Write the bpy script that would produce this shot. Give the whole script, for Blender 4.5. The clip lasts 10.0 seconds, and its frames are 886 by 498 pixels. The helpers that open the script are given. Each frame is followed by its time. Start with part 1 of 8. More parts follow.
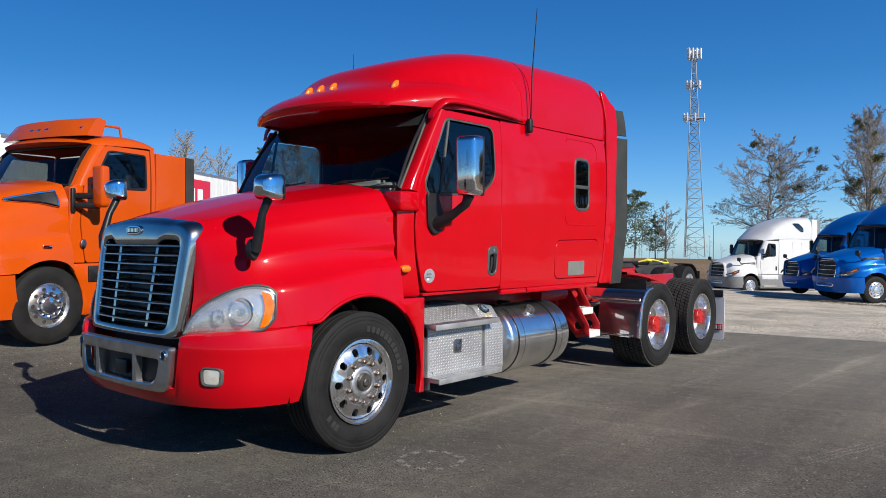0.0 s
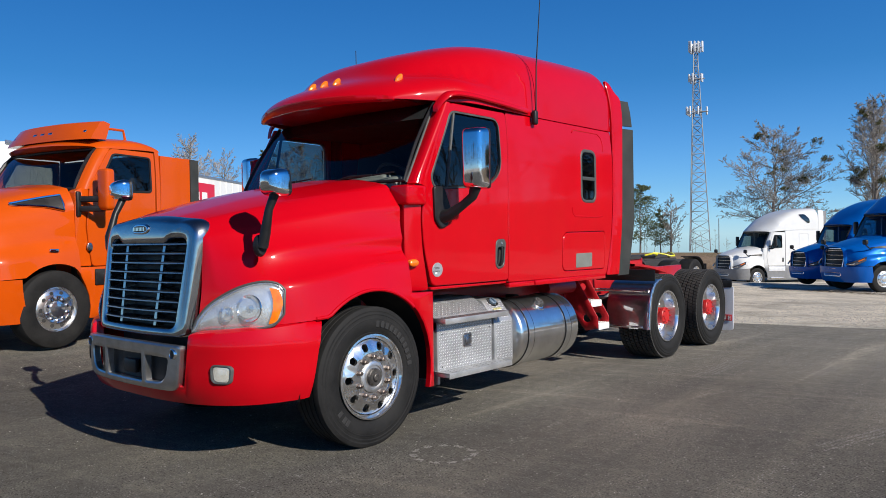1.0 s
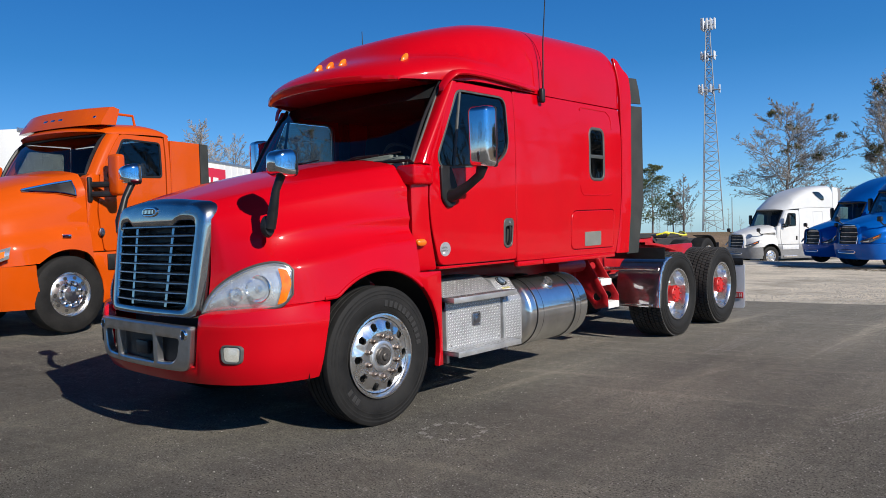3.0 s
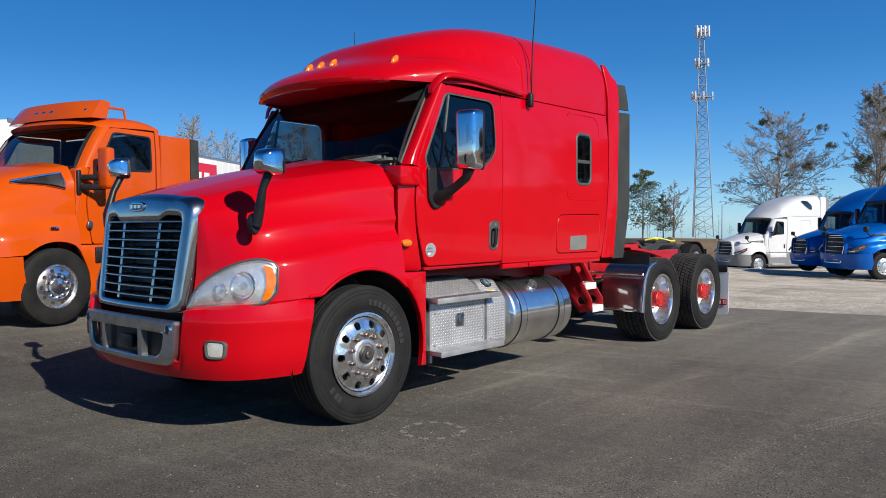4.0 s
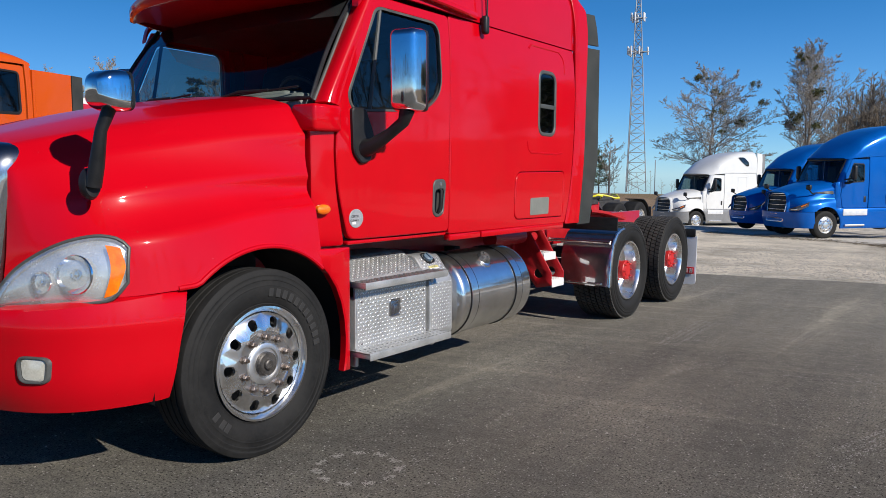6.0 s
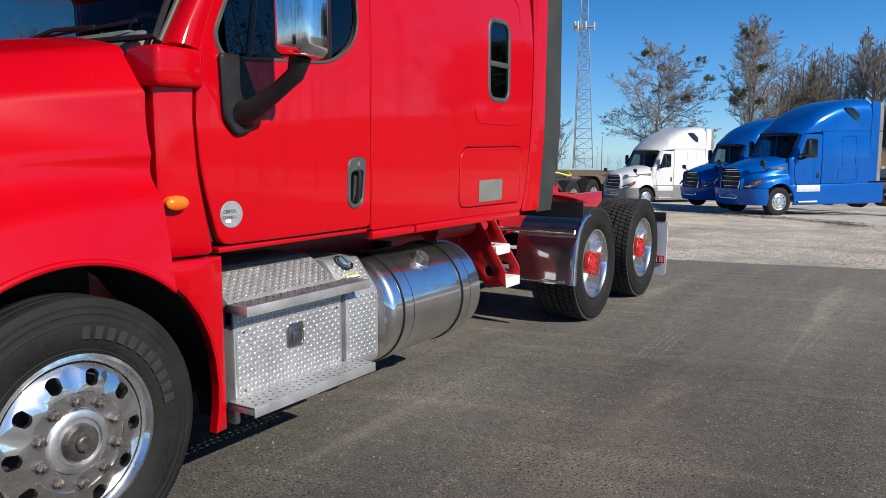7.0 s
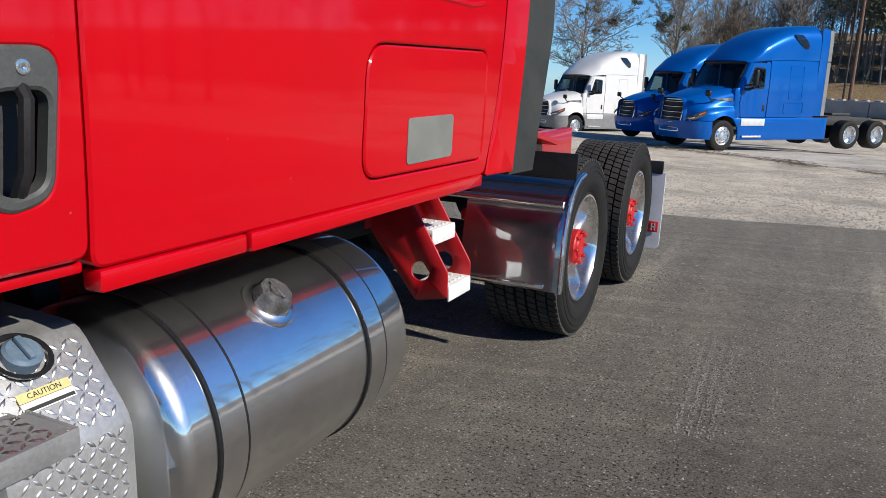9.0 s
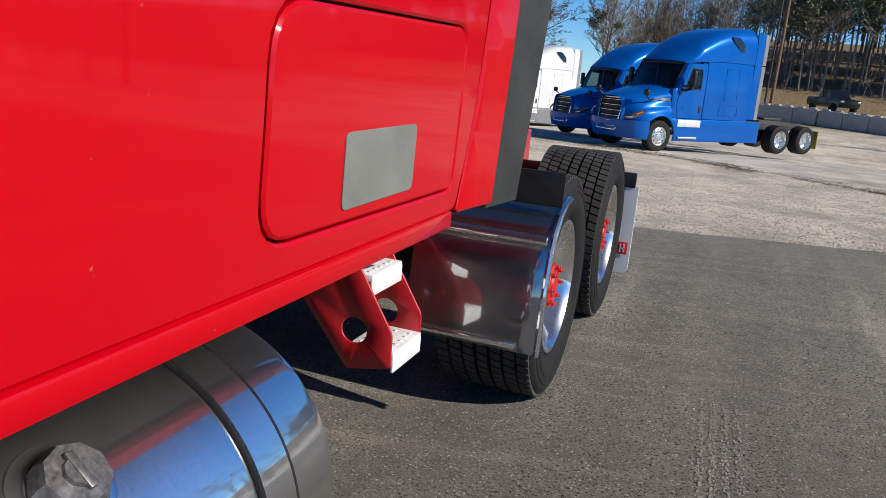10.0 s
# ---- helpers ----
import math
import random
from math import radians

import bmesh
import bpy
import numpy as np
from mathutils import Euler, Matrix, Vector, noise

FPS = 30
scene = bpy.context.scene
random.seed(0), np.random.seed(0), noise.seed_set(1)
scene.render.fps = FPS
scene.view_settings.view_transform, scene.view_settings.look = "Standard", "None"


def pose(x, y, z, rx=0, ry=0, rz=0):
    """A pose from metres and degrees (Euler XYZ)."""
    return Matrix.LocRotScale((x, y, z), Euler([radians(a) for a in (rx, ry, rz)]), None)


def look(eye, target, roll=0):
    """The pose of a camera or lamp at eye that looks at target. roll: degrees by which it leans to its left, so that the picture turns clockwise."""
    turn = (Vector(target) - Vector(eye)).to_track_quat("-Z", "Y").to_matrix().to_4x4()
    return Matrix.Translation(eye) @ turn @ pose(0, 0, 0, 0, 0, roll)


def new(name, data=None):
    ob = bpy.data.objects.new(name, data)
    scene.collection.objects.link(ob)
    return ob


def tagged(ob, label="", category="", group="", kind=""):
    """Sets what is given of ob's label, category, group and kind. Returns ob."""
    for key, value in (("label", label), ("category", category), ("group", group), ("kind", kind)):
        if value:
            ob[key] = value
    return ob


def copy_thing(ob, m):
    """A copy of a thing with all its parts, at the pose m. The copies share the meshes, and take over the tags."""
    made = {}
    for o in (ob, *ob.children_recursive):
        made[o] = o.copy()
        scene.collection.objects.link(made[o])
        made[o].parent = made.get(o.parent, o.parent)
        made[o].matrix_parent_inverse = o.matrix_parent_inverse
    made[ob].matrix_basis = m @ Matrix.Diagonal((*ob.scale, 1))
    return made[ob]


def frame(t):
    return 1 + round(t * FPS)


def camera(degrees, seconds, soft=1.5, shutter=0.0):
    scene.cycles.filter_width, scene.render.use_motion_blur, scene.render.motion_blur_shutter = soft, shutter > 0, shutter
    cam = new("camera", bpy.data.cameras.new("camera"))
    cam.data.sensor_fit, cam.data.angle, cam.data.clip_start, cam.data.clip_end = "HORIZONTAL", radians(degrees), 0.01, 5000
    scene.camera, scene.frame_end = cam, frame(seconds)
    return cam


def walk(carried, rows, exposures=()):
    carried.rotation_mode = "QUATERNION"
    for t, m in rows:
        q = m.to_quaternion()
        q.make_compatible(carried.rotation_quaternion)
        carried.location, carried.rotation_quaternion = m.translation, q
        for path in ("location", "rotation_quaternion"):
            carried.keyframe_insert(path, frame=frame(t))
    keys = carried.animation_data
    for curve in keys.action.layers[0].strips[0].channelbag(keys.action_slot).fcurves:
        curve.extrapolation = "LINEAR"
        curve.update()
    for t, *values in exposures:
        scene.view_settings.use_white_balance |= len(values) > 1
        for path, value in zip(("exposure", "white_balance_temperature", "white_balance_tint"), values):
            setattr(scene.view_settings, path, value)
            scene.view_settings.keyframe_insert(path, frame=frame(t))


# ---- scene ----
cam = camera(60.9, 10.0, soft=0.6)
PATH = [
    (0, (5.06, -3.672, 1.498), (3.757, -2.154, 1.472), 0.3),
    (0.5, (5.042, -3.673, 1.493), (3.737, -2.158, 1.471), -0.3),
    (1, (5.023, -3.663, 1.453), (3.711, -2.154, 1.425), -0.9),
    (1.5, (5.033, -3.651, 1.413), (3.712, -2.15, 1.368), -1.6),
    (2, (5.027, -3.632, 1.412), (3.697, -2.139, 1.349), -1.9),
    (2.5, (5.027, -3.638, 1.418), (3.691, -2.151, 1.344), -2.0),
    (4, (5.125, -3.664, 1.432), (3.807, -2.161, 1.36), -0.3),
    (4.5, (5.082, -3.617, 1.417), (3.783, -2.1, 1.324), 0.1),
    (5, (4.845, -3.377, 1.396), (3.575, -1.837, 1.269), 0.2),
    (5.5, (4.532, -3.005, 1.419), (3.299, -1.439, 1.252), 0.3),
    (5.7, (4.405, -2.845, 1.455), (3.193, -1.263, 1.275), 0.2),
    (6.8, (3.657, -1.651, 1.476), (2.57, 0.011, 1.237), 0.2),
    (7, (3.543, -1.423, 1.467), (2.481, 0.252, 1.211), 0.0),
    (7.5, (3.202, -0.79, 1.444), (2.188, 0.908, 1.144), 0.0),
    (8, (2.896, -0.24, 1.448), (1.928, 1.474, 1.091), 0.4),
    (8.5, (2.58, 0.321, 1.437), (1.661, 2.049, 1.026), 1.1),
    (9, (2.256, 0.775, 1.42), (1.406, 2.527, 0.965), 2.0),
    (9.5, (2.005, 1.232, 1.401), (1.225, 3.009, 0.917), 3.1),
    (10, (1.784, 1.599, 1.413), (1.115, 3.423, 0.938), 4.8),
]
walk(cam, [(t, look(eye, target, roll)) for t, eye, target, roll in PATH])

# ---- light ----
SUN_AZ, SUN_EL = math.atan2(-0.12, 0.993), radians(32.0)
TO_SUN = Vector((math.cos(SUN_AZ) * math.cos(SUN_EL), math.sin(SUN_AZ) * math.cos(SUN_EL), math.sin(SUN_EL)))
world = bpy.data.worlds.new("sky")
scene.world = world
world.use_nodes = True
wn = world.node_tree.nodes
wl = world.node_tree.links
sky = wn.new("ShaderNodeTexSky")
sky.sky_type = "NISHITA"
sky.sun_disc = False
sky.sun_elevation = SUN_EL
sky.sun_rotation = math.pi / 2 - SUN_AZ
sky.air_density, sky.dust_density, sky.ozone_density = 1.0, 0.0, 2.5
way = wn.new("ShaderNodeTexCoord")
split = wn.new("ShaderNodeSeparateXYZ")
wl.new(way.outputs["Generated"], split.inputs[0])
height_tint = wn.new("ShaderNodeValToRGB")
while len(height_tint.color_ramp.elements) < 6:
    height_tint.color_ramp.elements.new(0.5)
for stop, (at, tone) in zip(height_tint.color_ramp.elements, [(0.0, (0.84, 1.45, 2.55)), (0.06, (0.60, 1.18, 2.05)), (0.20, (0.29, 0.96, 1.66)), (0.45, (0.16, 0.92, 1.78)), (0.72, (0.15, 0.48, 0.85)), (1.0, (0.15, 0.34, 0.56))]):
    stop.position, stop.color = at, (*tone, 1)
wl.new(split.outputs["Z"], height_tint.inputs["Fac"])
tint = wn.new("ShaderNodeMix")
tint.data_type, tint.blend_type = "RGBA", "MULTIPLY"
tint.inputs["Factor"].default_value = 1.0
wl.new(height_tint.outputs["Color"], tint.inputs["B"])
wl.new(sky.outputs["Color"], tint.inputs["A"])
sunward = wn.new("ShaderNodeMapRange")
sunward.inputs["From Min"].default_value, sunward.inputs["From Max"].default_value = -0.95, 0.1
sunward.inputs["To Min"].default_value, sunward.inputs["To Max"].default_value = 0.86, 1.30
wl.new(split.outputs["X"], sunward.inputs["Value"])
glow = wn.new("ShaderNodeMix")
glow.data_type, glow.blend_type = "RGBA", "MULTIPLY"
glow.inputs["Factor"].default_value = 1.0
wl.new(tint.outputs["Result"], glow.inputs["A"])
wl.new(sunward.outputs[0], glow.inputs["B"])
drift = wn.new("ShaderNodeMapping")
drift.inputs["Rotation"].default_value = (0.3, 0.2, 0.9)
drift.inputs["Scale"].default_value = (2.6, 9.0, 14.0)
wl.new(way.outputs["Generated"], drift.inputs["Vector"])
wisp = wn.new("ShaderNodeTexNoise")
wisp.inputs["Scale"].default_value, wisp.inputs["Detail"].default_value = 1.3, 6.0
wl.new(drift.outputs[0], wisp.inputs["Vector"])
thin = wn.new("ShaderNodeMapRange")
thin.inputs["From Min"].default_value, thin.inputs["From Max"].default_value = 0.70, 0.86
thin.inputs["To Max"].default_value = 0.30
wl.new(wisp.outputs["Fac"], thin.inputs["Value"])
cirrus = wn.new("ShaderNodeMix")
cirrus.data_type = "RGBA"
wl.new(thin.outputs[0], cirrus.inputs["Factor"])
wl.new(glow.outputs["Result"], cirrus.inputs["A"])
cirrus.inputs["B"].default_value = (14.0, 15.0, 16.0, 1)
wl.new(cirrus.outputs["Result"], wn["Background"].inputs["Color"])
wn["Background"].inputs["Strength"].default_value = 0.053
sun = new("sun", bpy.data.lights.new("sun", "SUN"))
sun.data.energy, sun.data.angle, sun.data.color = 5.0, radians(0.53), (1.0, 0.93, 0.84)
sun.rotation_euler = TO_SUN.to_track_quat("Z", "Y").to_euler()
scene.view_settings.exposure = 0.14


# ---- materials ----
def node_material(name):
    m = bpy.data.materials.new(name)
    m.use_nodes = True
    return m, m.node_tree.nodes, m.node_tree.links, m.node_tree.nodes["Principled BSDF"]


def noise_node(nodes, links, scale, detail=4.0, rough=0.55, space="Object", kind="ShaderNodeTexNoise"):
    co = nodes.new("ShaderNodeTexCoord")
    tex = nodes.new(kind)
    tex.inputs["Scale"].default_value = scale
    if kind == "ShaderNodeTexNoise":
        tex.inputs["Detail"].default_value = detail
        tex.inputs["Roughness"].default_value = rough
    links.new(co.outputs[space], tex.inputs["Vector"])
    return tex


def ramp_node(nodes, links, source, stops):
    r = nodes.new("ShaderNodeValToRGB")
    while len(r.color_ramp.elements) < len(stops):
        r.color_ramp.elements.new(0.5)
    for e, (pos, col) in zip(r.color_ramp.elements, stops):
        e.position = pos
        e.color = (*col, 1) if len(col) == 3 else col
    links.new(source, r.inputs["Fac"])
    return r


def surface(name, dark, light, rough=(0.4, 0.6), metal=0.0, scale=6.0, fine=90.0, bump=0.0, coat=0.0, coat_rough=0.03, spec=0.5, bump_scale=None, distance=0.002):
    """A surface with large and fine variation in colour, gloss and relief."""
    m, n, l, b = node_material(name)
    big = noise_node(n, l, scale)
    small = noise_node(n, l, fine, 6.0, 0.65)
    mix = n.new("ShaderNodeMath")
    mix.operation = "MULTIPLY_ADD"
    l.new(small.outputs["Fac"], mix.inputs[0])
    mix.inputs[1].default_value = 0.45
    half = n.new("ShaderNodeMath")
    half.operation = "MULTIPLY"
    l.new(big.outputs["Fac"], half.inputs[0])
    half.inputs[1].default_value = 0.55
    l.new(half.outputs[0], mix.inputs[2])
    col = ramp_node(n, l, mix.outputs[0], [(0.36, dark), (0.64, light)])
    l.new(col.outputs["Color"], b.inputs["Base Color"])
    r = n.new("ShaderNodeMapRange")
    l.new(mix.outputs[0], r.inputs["Value"])
    r.inputs["From Min"].default_value, r.inputs["From Max"].default_value = 0.35, 0.65
    r.inputs["To Min"].default_value, r.inputs["To Max"].default_value = rough
    l.new(r.outputs[0], b.inputs["Roughness"])
    b.inputs["Metallic"].default_value = metal
    b.inputs["Specular IOR Level"].default_value = spec
    b.inputs["Coat Weight"].default_value = coat
    b.inputs["Coat Roughness"].default_value = coat_rough
    if bump:
        bn = n.new("ShaderNodeBump")
        bn.inputs["Strength"].default_value = bump
        bn.inputs["Distance"].default_value = distance
        src = small if bump_scale is None else noise_node(n, l, bump_scale, 3.0)
        l.new(src.outputs["Fac"], bn.inputs["Height"])
        l.new(bn.outputs["Normal"], b.inputs["Normal"])
    return m


def car_paint(name, base, flake=0.0, rough=0.32, dust=0.03):
    """Glossy clear-coated paint with a little dust, faint ripple and specks."""
    m, n, l, b = node_material(name)
    big = noise_node(n, l, 2.2, 3.0)
    tone = ramp_node(n, l, big.outputs["Fac"], [(0.3, tuple(c * 0.92 for c in base)), (0.7, base)])
    specks = noise_node(n, l, 55.0, 2.0)
    mask = ramp_node(n, l, specks.outputs["Fac"], [(0.75, (0, 0, 0)), (0.80, (1, 1, 1))])
    mix = n.new("ShaderNodeMix")
    mix.data_type = "RGBA"
    scale = n.new("ShaderNodeMath")
    scale.operation = "MULTIPLY"
    l.new(mask.outputs["Color"], scale.inputs[0])
    scale.inputs[1].default_value = dust * 6
    l.new(scale.outputs[0], mix.inputs["Factor"])
    l.new(tone.outputs["Color"], mix.inputs["A"])
    mix.inputs["B"].default_value = (0.45, 0.38, 0.33, 1)
    l.new(mix.outputs["Result"], b.inputs["Base Color"])
    b.inputs["Metallic"].default_value = flake
    b.inputs["Roughness"].default_value = rough
    b.inputs["Coat Weight"].default_value = 0.62
    b.inputs["Specular IOR Level"].default_value = 0.05
    film = noise_node(n, l, 9.0, 5.0)
    cr = n.new("ShaderNodeMapRange")
    l.new(film.outputs["Fac"], cr.inputs["Value"])
    cr.inputs["To Min"].default_value, cr.inputs["To Max"].default_value = 0.015, 0.085
    l.new(cr.outputs[0], b.inputs["Coat Roughness"])
    ripple = noise_node(n, l, 3.5, 1.0)
    bn = n.new("ShaderNodeBump")
    bn.inputs["Strength"].default_value, bn.inputs["Distance"].default_value = 0.12, 0.004
    l.new(ripple.outputs["Fac"], bn.inputs["Height"])
    l.new(bn.outputs["Normal"], b.inputs["Coat Normal"])
    return m


def brushed_metal(name, tone, sharp, soft, share, scale=8.0, fine=120.0):
    """Polished metal under fine scratches: a sharp and a scattered reflection together."""
    m, n, l, b = node_material(name)
    out = n["Material Output"]
    n.remove(b)
    big = noise_node(n, l, scale, 5.0)
    small = noise_node(n, l, fine, 4.0)
    col = ramp_node(n, l, big.outputs["Fac"], [(0.35, tuple(c * 0.90 for c in tone)), (0.65, tone)])
    gloss = []
    for r in (sharp, soft):
        g = n.new("ShaderNodeBsdfGlossy")
        l.new(col.outputs["Color"], g.inputs["Color"])
        vary = n.new("ShaderNodeMapRange")
        vary.inputs["From Min"].default_value, vary.inputs["From Max"].default_value = 0.3, 0.7
        vary.inputs["To Min"].default_value, vary.inputs["To Max"].default_value = r * 0.94, r * 1.06
        l.new(small.outputs["Fac"], vary.inputs["Value"])
        l.new(vary.outputs[0], g.inputs["Roughness"])
        gloss.append(g)
    mix = n.new("ShaderNodeMixShader")
    amount = n.new("ShaderNodeMapRange")
    amount.inputs["From Min"].default_value, amount.inputs["From Max"].default_value = 0.3, 0.7
    amount.inputs["To Min"].default_value, amount.inputs["To Max"].default_value = share * 0.88, min(1.0, share * 1.12)
    l.new(big.outputs["Fac"], amount.inputs["Value"])
    l.new(amount.outputs[0], mix.inputs["Fac"])
    l.new(gloss[0].outputs[0], mix.inputs[1])
    l.new(gloss[1].outputs[0], mix.inputs[2])
    l.new(mix.outputs[0], out.inputs["Surface"])
    return m


def clear_glass(name, tint, haze=0.0):
    m, n, l, b = node_material(name)
    out = n["Material Output"]
    n.remove(b)
    clear = n.new("ShaderNodeBsdfTransparent")
    clear.inputs["Color"].default_value = (*tint, 1)
    gloss = n.new("ShaderNodeBsdfGlossy")
    gloss.inputs["Roughness"].default_value = 0.02
    gloss.inputs["Color"].default_value = (0.9, 0.95, 1.0, 1)
    fres = n.new("ShaderNodeFresnel")
    fres.inputs["IOR"].default_value = 1.5
    mix = n.new("ShaderNodeMixShader")
    l.new(fres.outputs[0], mix.inputs["Fac"])
    l.new(clear.outputs[0], mix.inputs[1])
    l.new(gloss.outputs[0], mix.inputs[2])
    last = mix.outputs[0]
    if haze:
        milk = n.new("ShaderNodeBsdfDiffuse")
        milk.inputs["Color"].default_value = (0.80, 0.82, 0.82, 1)
        cloud = noise_node(n, l, 9.0, 4.0)
        amount = n.new("ShaderNodeMath")
        amount.operation = "MULTIPLY"
        l.new(cloud.outputs["Fac"], amount.inputs[0])
        amount.inputs[1].default_value = haze * 2
        veil = n.new("ShaderNodeMixShader")
        l.new(amount.outputs[0], veil.inputs["Fac"])
        l.new(last, veil.inputs[1])
        l.new(milk.outputs[0], veil.inputs[2])
        last = veil.outputs[0]
    l.new(last, out.inputs["Surface"])
    return m


RED = car_paint("red_paint", (0.52, 0.0008, 0.0070), rough=0.36)
RED_FRAME = surface("red_frame_paint", (0.36, 0.005, 0.010), (0.50, 0.010, 0.015), (0.35, 0.55), scale=9, coat=0.25, bump=0.1)
ORANGE = car_paint("orange_paint", (0.57, 0.076, 0.003))
BLUE = car_paint("blue_paint", (0.001, 0.100, 0.42), flake=0.15)
WHITE = car_paint("white_paint", (0.66, 0.67, 0.66))
CHROME = surface("chrome", (0.74, 0.76, 0.79), (0.84, 0.85, 0.87), (0.03, 0.10), 1.0, 4, 60)
GRILLE_CHROME = brushed_metal("grille_chrome", (0.50, 0.50, 0.50), 0.035, 0.34, 0.16)
POLISHED = brushed_metal("polished_aluminium", (0.88, 0.88, 0.87), 0.06, 0.40, 0.26)
DULL_CHROME = surface("weathered_chrome", (0.28, 0.29, 0.31), (0.40, 0.41, 0.43), (0.22, 0.38), 1.0, 8, 110)
TANK_METAL = brushed_metal("polished_tank", (0.88, 0.88, 0.86), 0.05, 0.38, 0.30, 3.0)
CAP_GREY = surface("worn_cap_metal", (0.10, 0.10, 0.095), (0.30, 0.29, 0.28), (0.35, 0.55), 0.7, 25, 130, bump=0.1)
STAINLESS = brushed_metal("stainless_sheet", (0.60, 0.59, 0.59), 0.05, 0.36, 0.34)
TREADPLATE = surface("tread_plate", (0.35, 0.355, 0.35), (0.52, 0.52, 0.51), (0.30, 0.48), 0.55, 7, 110, bump=0.12)
ALU_DULL = surface("dull_aluminium", (0.50, 0.50, 0.51), (0.68, 0.68, 0.69), (0.38, 0.58), 1.0, 12, 150, bump=0.06)
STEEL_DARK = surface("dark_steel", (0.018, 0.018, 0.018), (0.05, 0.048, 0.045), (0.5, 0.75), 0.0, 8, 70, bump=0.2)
BLACK_PLASTIC = surface("black_plastic", (0.008, 0.008, 0.0085), (0.018, 0.018, 0.019), (0.35, 0.55), 0.0, 9, 160, bump=0.08, spec=0.35)
GREY_RUBBER = surface("grey_rubber_edge", (0.024, 0.027, 0.025), (0.045, 0.048, 0.045), (0.6, 0.8), 0.0, 5, 90, bump=0.1, spec=0.3)
TRIM_GREY = surface("grey_trim", (0.045, 0.048, 0.045), (0.08, 0.083, 0.078), (0.45, 0.6), 0.0, 9, 140)
PATCH_GREY = surface("grey_patch", (0.16, 0.165, 0.145), (0.21, 0.215, 0.19), (0.5, 0.65), 0.0, 9, 140)
BUMPER_CHROME = brushed_metal("bumper_chrome", (0.62, 0.62, 0.62), 0.14, 0.42, 0.45)
TYRE = surface("tyre_rubber", (0.008, 0.008, 0.008), (0.022, 0.0215, 0.0205), (0.6, 0.85), 0.0, 5, 70, bump=0.15, distance=0.001, spec=0.22)
TYRE_DUSTY = surface("dusty_tread_rubber", (0.018, 0.0175, 0.016), (0.055, 0.052, 0.047), (0.75, 0.95), 0.0, 7, 60, bump=0.2, distance=0.001)
TYRE_LETTER = surface("raised_tyre_letters", (0.015, 0.0145, 0.014), (0.028, 0.027, 0.026), (0.6, 0.8), 0.0, 20, 150)
RED_HUB = surface("red_hub_paint", (0.42, 0.008, 0.010), (0.55, 0.02, 0.018), (0.35, 0.55), scale=20)
RUSTY = surface("worn_lug_steel", (0.12, 0.085, 0.065), (0.36, 0.31, 0.27), (0.3, 0.5), 0.85, 30, 160, bump=0.1)
GREASE = surface("greasy_hub", (0.03, 0.028, 0.026), (0.12, 0.11, 0.10), (0.3, 0.6), 0.5, 20, 120, bump=0.1)
AMBER = surface("amber_lens", (0.80, 0.13, 0.002), (0.92, 0.22, 0.004), (0.08, 0.15), 0.0, 30, 150, bump=0.3, coat=1.0)
WHITE_LINE = surface("white_step_paint", (0.62, 0.62, 0.60), (0.80, 0.80, 0.78), (0.5, 0.7), 0.0, 12, 120)
INTERIOR = surface("cab_trim", (0.012, 0.012, 0.014), (0.028, 0.028, 0.03), (0.6, 0.85), 0.0, 5, 80)
DASH = surface("grey_dash", (0.15, 0.165, 0.155), (0.22, 0.235, 0.22), (0.5, 0.7), 0.0, 6, 90)
LAMP_GREY = surface("lamp_reflector", (0.55, 0.57, 0.58), (0.80, 0.82, 0.83), (0.1, 0.3), 0.75, 14, 90)
FOG_GLASS = surface("fog_lens_glass", (0.42, 0.41, 0.34), (0.62, 0.60, 0.52), (0.12, 0.25), 0.2, 30, 140, bump=0.3, coat=1.0)
WINDSHIELD = clear_glass("windshield_glass", (0.72, 0.78, 0.76))
DARK_GLASS = clear_glass("tinted_glass", (0.30, 0.33, 0.31))
SMOKED = clear_glass("smoked_windshield", (0.34, 0.37, 0.36))
SLEEPER_GLASS = clear_glass("dark_sleeper_glass", (0.05, 0.055, 0.055))
LAMP_GLASS = clear_glass("lamp_glass", (0.90, 0.93, 0.93), haze=0.17)
STICKER = surface("silver_sticker", (0.28, 0.29, 0.30), (0.40, 0.41, 0.43), (0.35, 0.5), 0.2, 30, 150)


# ---- mesh helpers ----
def part(name, bm, material, parent, label="", sharp=32.0, recalc=True, weld=0.0):
    """Links a bmesh as one mesh object under a thing or a part."""
    if weld:
        bmesh.ops.remove_doubles(bm, verts=bm.verts, dist=weld)
    if recalc:
        bmesh.ops.recalc_face_normals(bm, faces=bm.faces)
    limit = radians(sharp)
    for f in bm.faces:
        f.smooth = True
    for e in bm.edges:
        if len(e.link_faces) == 2 and e.calc_face_angle(0.0) > limit:
            e.smooth = False
    me = bpy.data.meshes.new(name)
    bm.to_mesh(me)
    bm.free()
    me.materials.append(material)
    ob = new(name, me)
    if parent is not None:
        ob.parent = parent
    if label:
        ob["label"] = label
    return ob


def thing(name, label, category, group="", at=None):
    ob = new(name)
    ob.empty_display_size = 0.2
    if at is not None:
        ob.matrix_world = at
    return tagged(ob, label, category, group)


